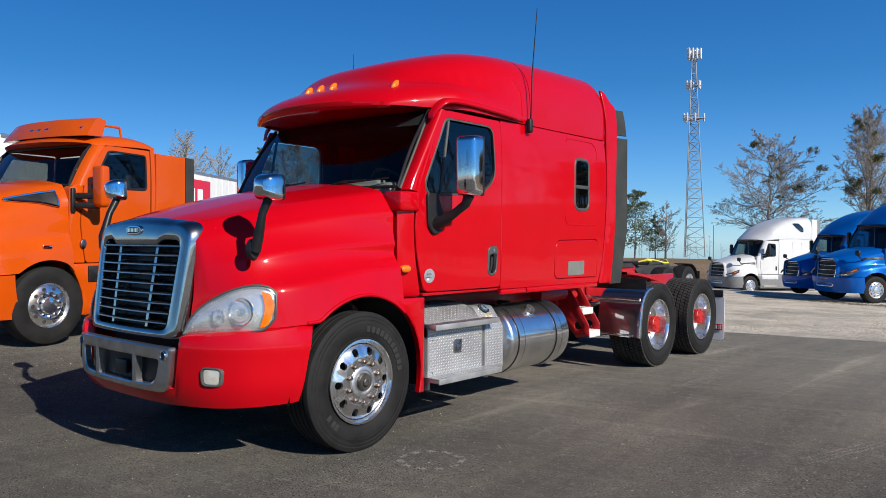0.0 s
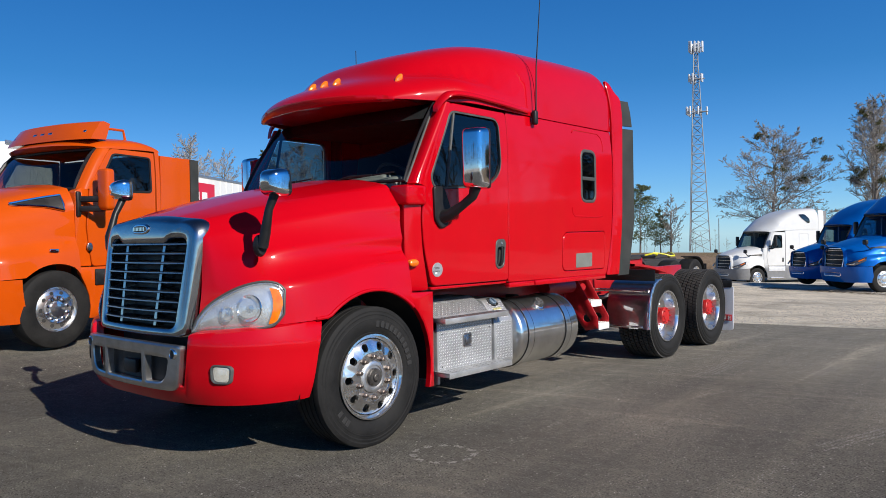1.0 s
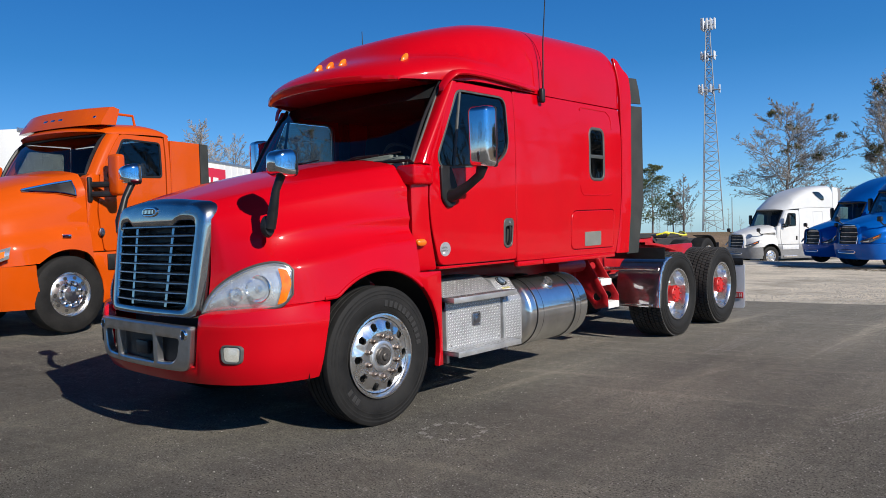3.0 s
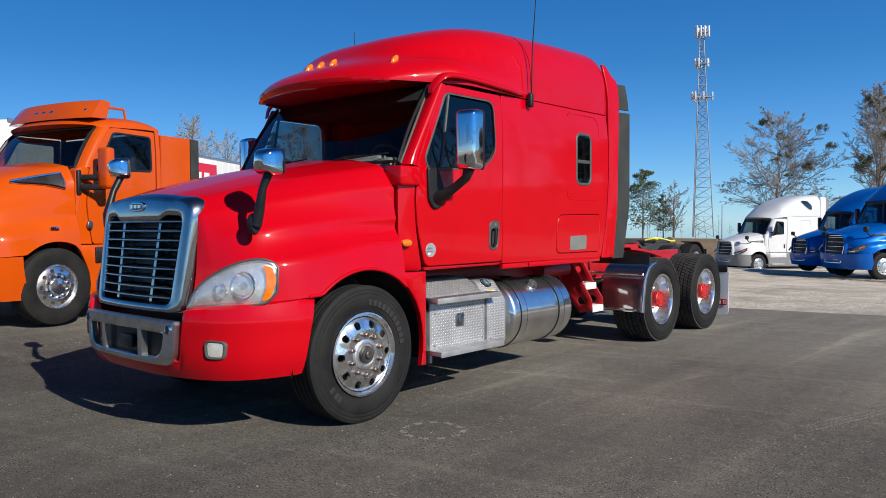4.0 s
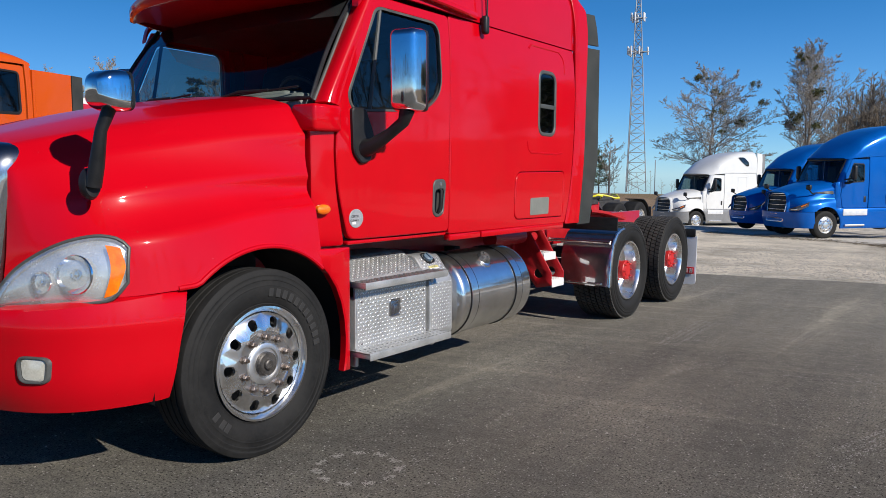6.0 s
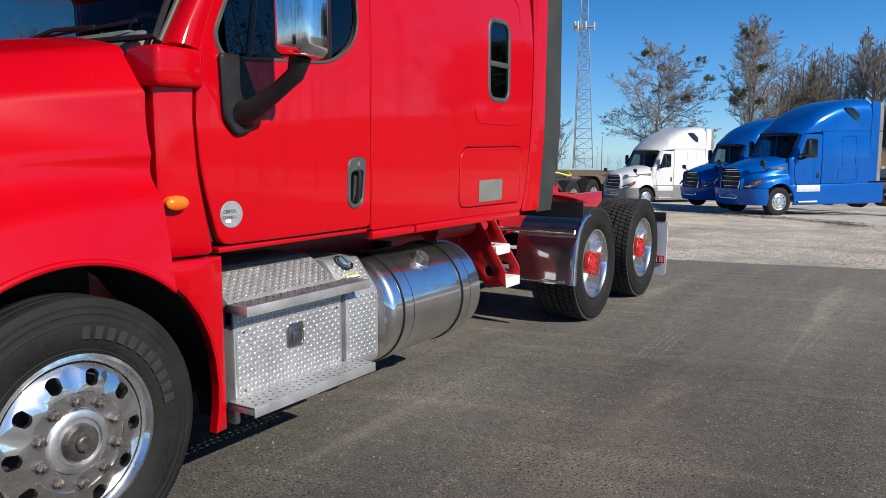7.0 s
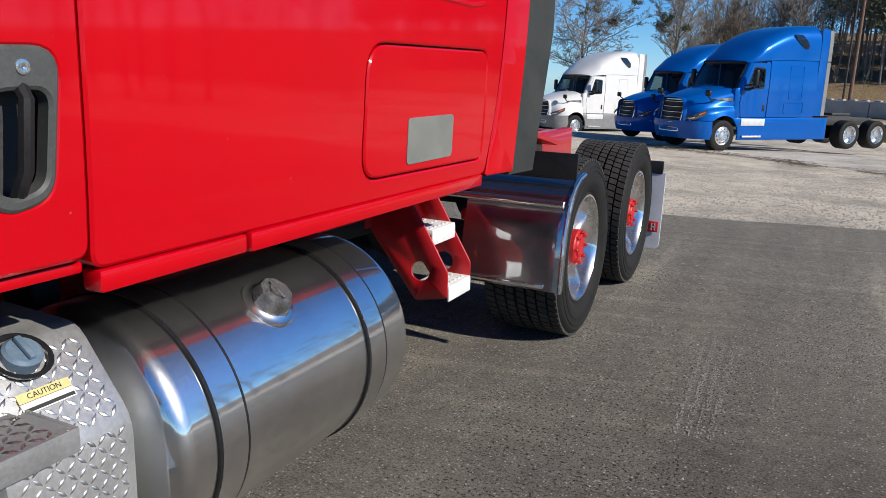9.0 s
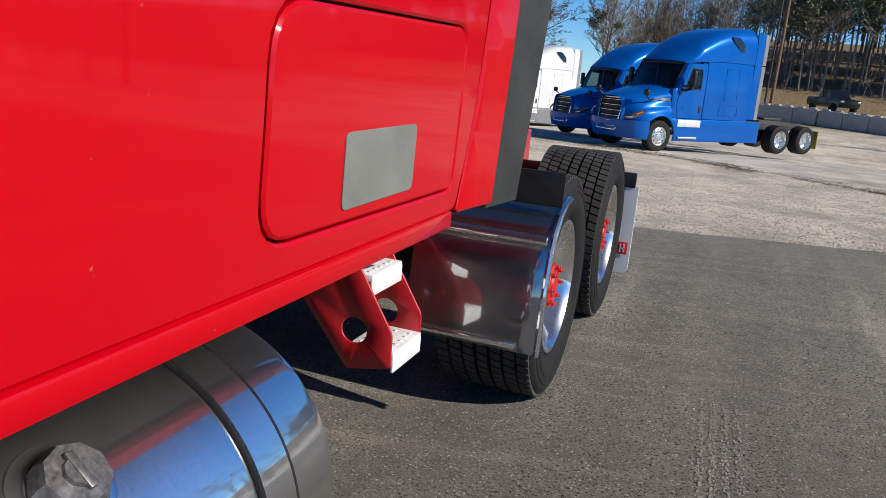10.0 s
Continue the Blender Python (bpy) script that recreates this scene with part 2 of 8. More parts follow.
def box(bm, c, s, bevel=0.0, turn=None, segs=2):
    m = Matrix.Translation(c) @ (turn if turn is not None else Matrix.Identity(4)) @ Matrix.Diagonal((*s, 1))
    r = bmesh.ops.create_cube(bm, size=1.0, matrix=m)
    if bevel:
        es = {e for v in r["verts"] for e in v.link_edges}
        bmesh.ops.bevel(bm, geom=list(es), offset=bevel, segments=segs, profile=0.5, affect="EDGES", clamp_overlap=True)
    return bm


def lathe(bm, profile, origin, axis="x", segs=48, sign=1.0, close=False):
    """Turns a profile of (radius, along) round an axis through origin."""
    rings = []
    for r, a in profile:
        ring = []
        for k in range(segs):
            t = 2 * math.pi * k / segs
            u, w = r * math.cos(t), r * math.sin(t)
            if axis == "x":
                p = (a * sign, u, w)
            elif axis == "y":
                p = (u, a * sign, w)
            else:
                p = (u, w, a * sign)
            ring.append(bm.verts.new(Vector(origin) + Vector(p)))
        rings.append(ring)
    pairs = list(zip(rings, rings[1:])) + ([(rings[-1], rings[0])] if close else [])
    for a, b in pairs:
        for k in range(segs):
            bm.faces.new((a[k], a[(k + 1) % segs], b[(k + 1) % segs], b[k]))
    return rings


def tube(bm, pts, r, segs=10, caps=True):
    """A round bar along points; r is one radius or one per point."""
    pts = [Vector(p) for p in pts]
    rings = []
    side = None
    for i, p in enumerate(pts):
        d = (pts[min(i + 1, len(pts) - 1)] - pts[max(i - 1, 0)]).normalized()
        if side is None:
            side = d.orthogonal().normalized()
        side = (side - d * side.dot(d)).normalized()
        other = d.cross(side)
        rad = r[i] if isinstance(r, (list, tuple)) else r
        rings.append([bm.verts.new(p + rad * (math.cos(2 * math.pi * k / segs) * side + math.sin(2 * math.pi * k / segs) * other)) for k in range(segs)])
    for a, b in zip(rings, rings[1:]):
        for k in range(segs):
            bm.faces.new((a[k], a[(k + 1) % segs], b[(k + 1) % segs], b[k]))
    if caps:
        bm.faces.new(rings[0][::-1])
        bm.faces.new(rings[-1])
    return bm


def grid_faces(bm, rows, wrap=False):
    """Quads between rows of points (each row the same length)."""
    vs = [[bm.verts.new(p) for p in row] for row in rows]
    n = len(rows[0])
    for a, b in zip(vs, vs[1:]):
        for k in range(n if wrap else n - 1):
            bm.faces.new((a[k], a[(k + 1) % n], b[(k + 1) % n], b[k]))
    return vs


def solid(bm, thickness):
    """Gives an open sheet thickness, inwards."""
    bmesh.ops.recalc_face_normals(bm, faces=bm.faces)
    bmesh.ops.solidify(bm, geom=bm.faces, thickness=thickness)
    return bm


def catmull(keys, t):
    """Smooth value at t from sorted (t, value or tuple) keys."""
    ts = [k[0] for k in keys]
    if t <= ts[0]:
        return keys[0][1]
    if t >= ts[-1]:
        return keys[-1][1]
    i = max(k for k in range(len(ts) - 1) if ts[k] <= t)
    p1, p2 = keys[i][1], keys[i + 1][1]
    h = ts[i + 1] - ts[i]
    u = (t - ts[i]) / h

    def slope(j):
        if j == 0:
            return (np.array(keys[1][1]) - np.array(keys[0][1])) / (ts[1] - ts[0])
        if j == len(ts) - 1:
            return (np.array(keys[-1][1]) - np.array(keys[-2][1])) / (ts[-1] - ts[-2])
        return (np.array(keys[j + 1][1]) - np.array(keys[j - 1][1])) / (ts[j + 1] - ts[j - 1])

    m1, m2 = slope(i) * h, slope(i + 1) * h
    v = (2 * u**3 - 3 * u**2 + 1) * np.array(p1) + (u**3 - 2 * u**2 + u) * m1 + (-2 * u**3 + 3 * u**2) * np.array(p2) + (u**3 - u**2) * m2
    return v if v.ndim else float(v)


def rounded(points, radius, segs=5):
    """A closed outline of 2D points with its corners rounded (radius: one, or one per corner)."""
    out = []
    n = len(points)
    for i, p in enumerate(points):
        r = radius[i] if isinstance(radius, (list, tuple)) else radius
        p = Vector(p)
        a, b = Vector(points[i - 1]) - p, Vector(points[(i + 1) % n]) - p
        r = min(r, a.length * 0.49, b.length * 0.49)
        if r < 1e-5:
            out.append(tuple(p))
            continue
        s, e = p + a.normalized() * r, p + b.normalized() * r
        for k in range(segs + 1):
            u = k / segs
            out.append(tuple((1 - u) ** 2 * s + 2 * u * (1 - u) * p + u * u * e))
    return out


def shrink(outline, d):
    """A closed outline moved inwards by d (outwards if negative)."""
    n = len(outline)
    area = sum(outline[i][0] * outline[(i + 1) % n][1] - outline[(i + 1) % n][0] * outline[i][1] for i in range(n))
    s = 1 if area > 0 else -1
    out = []
    for i in range(n):
        a, p, b = Vector(outline[i - 1]), Vector(outline[i]), Vector(outline[(i + 1) % n])
        e1, e2 = (p - a), (b - p)
        if e1.length < 1e-7 or e2.length < 1e-7:
            e1 = e2 = b - a
        n1, n2 = Vector((-e1.y, e1.x)).normalized(), Vector((-e2.y, e2.x)).normalized()
        m = n1 + n2
        m = m / max(0.3, m.length_squared / 2) if m.length > 1e-6 else n1
        out.append(tuple(p + m * d * s))
    return out


def plate(bm, outline, place, depth, holes=(), edge=0.004, step=0.0, back=True):
    """A panel with softened rim. outline: 2D points; place(u, v, d): the 3D point at depth d below the face. step: grid for curved faces."""
    def ring(points, d):
        return [(u, v, d) for u, v in points]

    flat = bmesh.new()
    loops = []
    for pts in [shrink(outline, edge)] + [shrink(h, -edge) for h in holes]:
        vs = [flat.verts.new((u, v, 0)) for u, v in pts]
        loops.append(vs)
        for i in range(len(vs)):
            flat.edges.new((vs[i], vs[(i + 1) % len(vs)]))
    bmesh.ops.triangle_fill(flat, use_beauty=True, use_dissolve=False, edges=flat.edges[:])
    if step:
        us = [v.co.x for v in flat.verts]
        ws = [v.co.y for v in flat.verts]
        for lo, hi, normal in ((min(us), max(us), (1, 0, 0)), (min(ws), max(ws), (0, 1, 0))):
            k = lo + step
            while k < hi - step * 0.3:
                bmesh.ops.bisect_plane(flat, geom=flat.verts[:] + flat.edges[:] + flat.faces[:], dist=1e-5, plane_co=Vector(normal) * k, plane_no=normal)
                k += step
    table = {}
    for v in flat.verts:
        table[v] = bm.verts.new(place(v.co.x, v.co.y, 0.0))
    for f in flat.faces:
        try:
            bm.faces.new([table[v] for v in f.verts])
        except ValueError:
            pass
    border = {}
    for e in flat.edges:
        if len(e.link_faces) == 1:
            border.setdefault(e.verts[0], []).append(e.verts[1])
            border.setdefault(e.verts[1], []).append(e.verts[0])
    seen = set()
    sources = [outline] + list(holes)
    for start in list(border):
        if start in seen:
            continue
        loop, prev, cur = [start], None, start
        seen.add(start)
        while True:
            nxt = [v for v in border[cur] if v is not prev]
            if not nxt or nxt[0] is start or nxt[0] in seen:
                break
            prev, cur = cur, nxt[0]
            seen.add(cur)
            loop.append(cur)
        flatpts = [(v.co.x, v.co.y) for v in loop]
        inner = flatpts
        is_hole = any(abs(sum(p[0] for p in shrink(h, -edge)) / len(h) - sum(q[0] for q in flatpts) / len(flatpts)) < 0.1 and max(p[0] for p in h) - min(p[0] for p in h) < (max(p[0] for p in outline) - min(p[0] for p in outline)) * 0.95 and abs(max(p[0] for p in flatpts) - max(p[0] for p in shrink(h, -edge))) < 2e-3 for h in holes)
        outer = shrink(inner, edge if is_hole else -edge)
        r0 = [table[v] for v in loop]
        r1 = [bm.verts.new(place(u, v, edge * 0.8)) for u, v in outer]
        r2 = [bm.verts.new(place(u, v, depth)) for u, v in outer]
        for a, b in ((r0, r1), (r1, r2)):
            for k in range(len(a)):
                j = (k + 1) % len(a)
                bm.faces.new((a[k], a[j], b[j], b[k]))
    flat.free()
    return bm


def side_place(s, x, warp=None):
    """Places (y, z) on the truck's side s (+1 camera side) at x, with depth inwards."""
    def place(u, v, d):
        w = warp(u, v) if warp else 0.0
        return (s * (x + w - d), u, v)
    return place


def ellipse(cu, cv, ru, rv, n=20, power=2.0):
    pts = []
    for k in range(n):
        t = 2 * math.pi * k / n
        c, s = math.cos(t), math.sin(t)
        pts.append((cu + ru * math.copysign(abs(c) ** (2 / power), c), cv + rv * math.copysign(abs(s) ** (2 / power), s)))
    return pts


# ---- wheels ----
def tyre_mesh(radius, width, rim, tread="rib"):
    """A tyre centred on the x axis with its sidewalls, shoulders and tread grooves."""
    bm = bmesh.new()
    w = width / 2
    prof = [(rim, -w * 0.78), (rim + 0.012, -w * 0.86), (rim + 0.018, -w * 0.895), (rim + 0.022, -w * 0.885), (rim + 0.03, -w * 0.93), (rim + 0.07, -w * 1.0), (rim + 0.105, -w * 1.02), (rim + 0.112, -w * 1.008), (radius - 0.092, -w * 1.0), (radius - 0.089, -w * 1.014), (radius - 0.084, -w * 1.014), (radius - 0.081, -w * 1.0), (radius - 0.060, -w * 0.992), (radius - 0.057, -w * 1.006), (radius - 0.050, -w * 1.004), (radius - 0.046, -w * 0.985), (radius - 0.034, -w * 0.975), (radius - 0.031, -w * 0.985), (radius - 0.026, -w * 0.978), (radius - 0.02, -w * 0.96), (radius - 0.004, -w * 0.90)]
    ribs = 5 if tread == "rib" else 7
    flat = []
    span = w * 1.76
    for k in range(ribs):
        a = -w * 0.88 + span * k / ribs
        b = -w * 0.88 + span * (k + 1) / ribs
        g = 0.006
        flat += [(radius, a + g), (radius, b - g)]
        if k < ribs - 1:
            flat += [(radius - 0.013, b - g * 0.6), (radius - 0.013, b + g * 0.6)]
    back = [(r, -a) for r, a in prof[::-1]]
    lathe(bm, prof + flat + back, (0, 0, 0), "x", 96)
    return bm


def tread_blocks(radius, width, n=72):
    """Shoulder and row blocks of a drive tyre."""
    bm = bmesh.new()
    w = width / 2
    rows = [(-0.80, 0.20), (-0.53, 0.20), (-0.27, 0.18), (0.0, 0.18), (0.27, 0.18), (0.53, 0.20), (0.80, 0.20)]
    for j, (c, s) in enumerate(rows):
        for k in range(n):
            t = 2 * math.pi * (k + 0.5 * (j % 2)) / n
            half = math.pi / n * 0.80
            pts = []
            for a in (-half, half):
                for r in (radius - 0.004, radius + 0.011):
                    for x in (c - s * 0.55, c + s * 0.55):
                        tt = t + a + 0.012 * (1 if x > c else -1)
                        pts.append(bm.verts.new((x * w, r * math.cos(tt), r * math.sin(tt))))
            p = pts
            for f in ((0, 1, 3, 2), (4, 6, 7, 5), (0, 2, 6, 4), (1, 5, 7, 3), (2, 3, 7, 6)):
                bm.faces.new([p[i] for i in f])
    return bm


def bolt(bm, origin, r, h, axis_sign=1.0):
    lathe(bm, [(r * 1.35, 0.0), (r * 1.35, 0.004), (r, 0.005), (r, h * 0.7), (r * 0.7, h * 0.78), (r * 0.6, h), (0.0005, h)], origin, "x", 6, axis_sign)


def steer_wheel_parts(parent):
    """Convex polished disc wheel with ten hand holes. Outer face towards +x, centred on the tyre."""
    t = part("tyre", tyre_mesh(0.493, 0.272, 0.292), TYRE, parent, "black steer tyre with ribbed tread")
    # raised sidewall marks, drawn as plain bars
    for deg in [82 - 7.4 * k for k in range(11)] + [214, 223, 229]:
        a = radians(deg)
        rot = Matrix.Rotation(a - math.pi / 2, 4, "X")
        bm = bmesh.new()
        box(bm, Vector((0.1375, 0.372 * math.cos(a), 0.372 * math.sin(a))), (0.004, 0.030, 0.046), 0.0015, rot, 1)
        part("sidewall_mark", bm, TYRE_LETTER, t, "raised grey sidewall marking")
    bm = bmesh.new()
    lathe(bm, [(0.296, -0.12), (0.300, -0.135), (0.288, -0.138), (0.275, -0.12), (0.262, -0.05), (0.262, 0.09), (0.275, 0.118), (0.288, 0.136), (0.300, 0.134), (0.296, 0.12)], (0, 0, 0), "x", 72, 1.0, True)
    rim = part("rim", bm, POLISHED, parent, "polished aluminium wheel rim")
    # the disc, with real hand holes
    bm = bmesh.new()
    segs = 10
    steps = 24
    for k in range(segs):
        a0 = 2 * math.pi * k / segs
        outer, inner, hole = [], [], []
        for i in range(steps + 1):
            f = i / steps
            a = a0 + (f - 0.5) * 2 * math.pi / segs
            outer.append((a, 0.264))
            inner.append((a, 0.172))
        def at(a, r):
            x = catmull([(0.172, 0.1395), (0.19, 0.137), (0.225, 0.129), (0.252, 0.118), (0.264, 0.106)], r)
            return (x, r * math.cos(a), r * math.sin(a))
        loop = outer + inner[::-1]
        n = len(loop)
        cx, cr = a0, 0.2185
        hole = []
        for i in range(n):
            a, r = loop[i]
            th = math.atan2((r - cr), (a - cx) * cr)
            hole.append((cx + 0.029 * math.cos(th) / cr, cr + 0.029 * math.sin(th)))
        mid = [((p[0] + q[0]) / 2, (p[1] + q[1]) / 2) for p, q in zip(loop, hole)]
        V = [[bm.verts.new(at(*p)) for p in ring] for ring in (loop, mid, hole)]
        deep = [bm.verts.new(Vector(at(*p)) - Vector((0.02, 0, 0))) for p in hole]
        V.append(deep)
        for A, B in zip(V, V[1:]):
            for i in range(n):
                bm.faces.new((A[i], A[(i + 1) % n], B[(i + 1) % n], B[i]))
    bmesh.ops.remove_doubles(bm, verts=bm.verts, dist=0.0004)
    lathe(bm, [(0.172, 0.1395), (0.168, 0.133), (0.115, 0.133), (0.112, 0.130), (0.110, 0.10)], (0, 0, 0), "x", 72)
    part("disc", bm, POLISHED, rim, sharp=40)
    bm = bmesh.new()
    lathe(bm, [(0.30, 0.02), (0.20, 0.03), (0.0005, 0.03)], (0, 0, 0), "x", 40)
    part("brake_drum", bm, STEEL_DARK, parent)
    for k in range(10):
        a = 2 * math.pi * (k + 0.5) / 10
        bm = bmesh.new()
        bolt(bm, (0.133, 0.143 * math.cos(a), 0.143 * math.sin(a)), 0.0165, 0.042)
        part("lug_nut", bm, RUSTY, parent)
    bm = bmesh.new()
    lathe(bm, [(0.112, 0.118), (0.108, 0.142), (0.098, 0.146), (0.084, 0.146), (0.078, 0.138), (0.0005, 0.138)], (0, 0, 0), "x", 40)
    hub = part("hub", bm, ALU_BRIGHT, parent, "bright machined hub face")
    bm = bmesh.new()
    lathe(bm, [(0.064, 0.137), (0.062, 0.158), (0.056, 0.163), (0.030, 0.163), (0.027, 0.176), (0.021, 0.180), (0.0005, 0.180)], (0, 0, 0), "x", 32)
    part("hub_cap", bm, GREASE, hub, "greasy dark oil hub cap")


def drive_wheel_parts(parent):
    """Wide single drive wheel with a deep polished dish and a red hub. Outer face towards +x."""
    t = part("tyre", tyre_mesh(0.488, 0.435, 0.292, "block"), TYRE, parent, "wide black drive tyre with block tread")
    part("tread", tread_blocks(0.488, 0.435), TYRE_DUSTY, t, "dusty tread blocks")["kind"] = "stuff"
    bm = bmesh.new()
    lathe(bm, [(0.296, 0.170), (0.304, 0.186), (0.300, 0.198), (0.290, 0.198), (0.280, 0.186), (0.268, 0.160), (0.262, 0.06), (0.255, 0.045), (0.235, 0.025), (0.20, 0.012), (0.17, 0.010), (0.12, 0.012)], (0, 0, 0), "x", 72)
    part("rim", bm, POLISHED, parent, "deep polished aluminium rim")
    bm = bmesh.new()
    lathe(bm, [(0.118, 0.008), (0.116, 0.04), (0.098, 0.05), (0.092, 0.13), (0.100, 0.135), (0.100, 0.165), (0.092, 0.172), (0.060, 0.172), (0.055, 0.180), (0.0005, 0.182)], (0, 0, 0), "x", 32)
    hub = part("hub", bm, RED_HUB, parent, "red painted hub")
    for k in range(8):
        a = 2 * math.pi * k / 8
        bm = bmesh.new()
        bolt(bm, (0.168, 0.085 * math.cos(a), 0.085 * math.sin(a)), 0.010, 0.028)
        part("stud", bm, RED_HUB, hub)
    for k in range(10):
        a = 2 * math.pi * (k + 0.5) / 10
        bm = bmesh.new()
        bolt(bm, (0.011, 0.150 * math.cos(a), 0.150 * math.sin(a)), 0.0165, 0.05)
        part("lug_nut", bm, CHROME, hub)


def wheel_under(truck, name, builder, x, y, z, s):
    """A wheel as a part of a truck: an empty with its pieces."""
    w = new(name)
    w.parent = truck
    w.matrix_local = Matrix.Translation((s * x, y, z)) @ (Matrix.Identity(4) if s > 0 else Matrix.Rotation(math.pi, 4, "Z"))
    builder(w)
    return w


# ---- the red truck ----
HOOD_KEYS = [
    (-1.03, ((0, 1.615), (0.30, 1.605), (0.50, 1.572), (0.59, 1.47), (0.625, 1.30), (0.645, 1.12), (0.64, 0.875))),
    (-0.93, ((0, 1.655), (0.33, 1.643), (0.55, 1.60), (0.665, 1.50), (0.75, 1.33), (0.82, 1.14), (0.83, 0.885))),
    (-0.82, ((0, 1.69), (0.36, 1.675), (0.60, 1.63), (0.73, 1.53), (0.86, 1.35), (0.975, 1.15), (1.0, 0.895))),
    (-0.65, ((0, 1.74), (0.38, 1.722), (0.65, 1.67), (0.80, 1.56), (0.95, 1.38), (1.085, 1.17), (1.125, 0.91))),
    (-0.42, ((0, 1.80), (0.42, 1.78), (0.72, 1.72), (0.87, 1.60), (1.0, 1.41), (1.135, 1.2), (1.185, 0.93))),
    (0.0, ((0, 1.89), (0.48, 1.868), (0.82, 1.80), (0.97, 1.66), (1.05, 1.45), (1.145, 1.27), (1.20, 1.07))),
    (0.40, ((0, 1.96), (0.55, 1.935), (0.93, 1.865), (1.07, 1.69), (1.09, 1.46), (1.145, 1.29), (1.20, 1.09))),
]


def hood_edge(y):
    if y > -0.40:
        return 0.5 + math.sqrt(max(0.595**2 - y * y, 0.0))
    return 0.5 + math.sqrt(0.595**2 - 0.16) + (y + 0.40) * 0.06


def hood_row(y, n=48):
    keys = [(k, tuple(c for p in pts for c in p)) for k, pts in HOOD_KEYS]
    flat = catmull(keys, y)
    pts = [(flat[2 * i], flat[2 * i + 1]) for i in range(7)]
    pts[6] = (pts[6][0], hood_edge(y))
    if pts[5][1] < pts[6][1] + 0.09:
        pts[5] = (pts[5][0], pts[6][1] + 0.12)
    sec = [(i / 6, p) for i, p in enumerate(pts)]
    out = []
    for k in range(n + 1):
        u = k / n * 6
        i = min(int(u), 5)
        f = u - i
        line = (pts[i][0] + (pts[i + 1][0] - pts[i][0]) * f, pts[i][1] + (pts[i + 1][1] - pts[i][1]) * f)
        c = catmull(sec, k / n)
        # the side falls between raised ridges
        dip = min(1.0, max(0.0, (y + 0.92) / 0.35)) * (0.036 if i == 4 else 0.015 if i == 3 else 0.0) * math.sin(math.pi * f)
        out.append((0.42 * c[0] + 0.58 * line[0] - dip, 0.42 * c[1] + 0.58 * line[1]))
    return out


def cab_warp(y, z):
    w = 0.0
    if y < 1.25:
        w -= 0.032 * ((1.25 - y) / 0.65) ** 2
    if z > 2.1:
        w -= 0.028 * ((z - 2.1) / 0.45) ** 2
    if z < 1.35:
        w -= 0.010 * ((1.35 - z) / 0.3) ** 2
    return w


BUMPER_PLAN = [(0.0, (0.0, -1.215)), (1.0, (0.35, -1.20)), (2.0, (0.63, -1.15)), (3.0, (0.86, -1.06)), (4.0, (1.02, -0.93)), (5.0, (1.12, -0.77)), (6.0, (1.175, -0.60)), (7.0, (1.19, -0.46))]


def bumper_at(x):
    """Front of the bumper at a given x below 1.0."""
    lo, hi = 0.0, 7.0
    for _ in range(30):
        mid = (lo + hi) / 2
        if catmull(BUMPER_PLAN, mid)[0] < abs(x):
            lo = mid
        else:
            hi = mid
    return catmull(BUMPER_PLAN, lo)[1]


def bumper_tuck(z):
    return 0.075 * max(0.0, (0.60 - z) / 0.2) ** 2 + 0.03 * max(0.0, (z - 0.76) / 0.15) ** 2 - 0.008 * math.exp(-(((z - 0.80) / 0.03) ** 2))


def grille_y(x, z):
    return -1.165 + 0.105 * (z - 0.82) / 0.8 + 0.06 * (x / 0.62) ** 2


def polar(outline, centre, n):
    """Points of a closed outline at even angles round a centre."""
    out = []
    for k in range(n):
        a = 2 * math.pi * (k + 0.5) / n
        c, q = math.cos(a), math.sin(a)
        best = None
        for (x0, y0), (x1, y1) in zip(outline, outline[1:] + outline[:1]):
            x0, y0, x1, y1 = x0 - centre[0], y0 - centre[1], x1 - centre[0], y1 - centre[1]
            det = c * (y1 - y0) - q * (x1 - x0)
            if abs(det) < 1e-9:
                continue
            r = (x0 * (y1 - y0) - y0 * (x1 - x0)) / det
            f = (q * x0 - c * y0) / det
            if r > 0 and -1e-6 <= f <= 1 + 1e-6 and (best is None or r < best):
                best = r
        out.append((centre[0] + c * best, centre[1] + q * best))
    return out


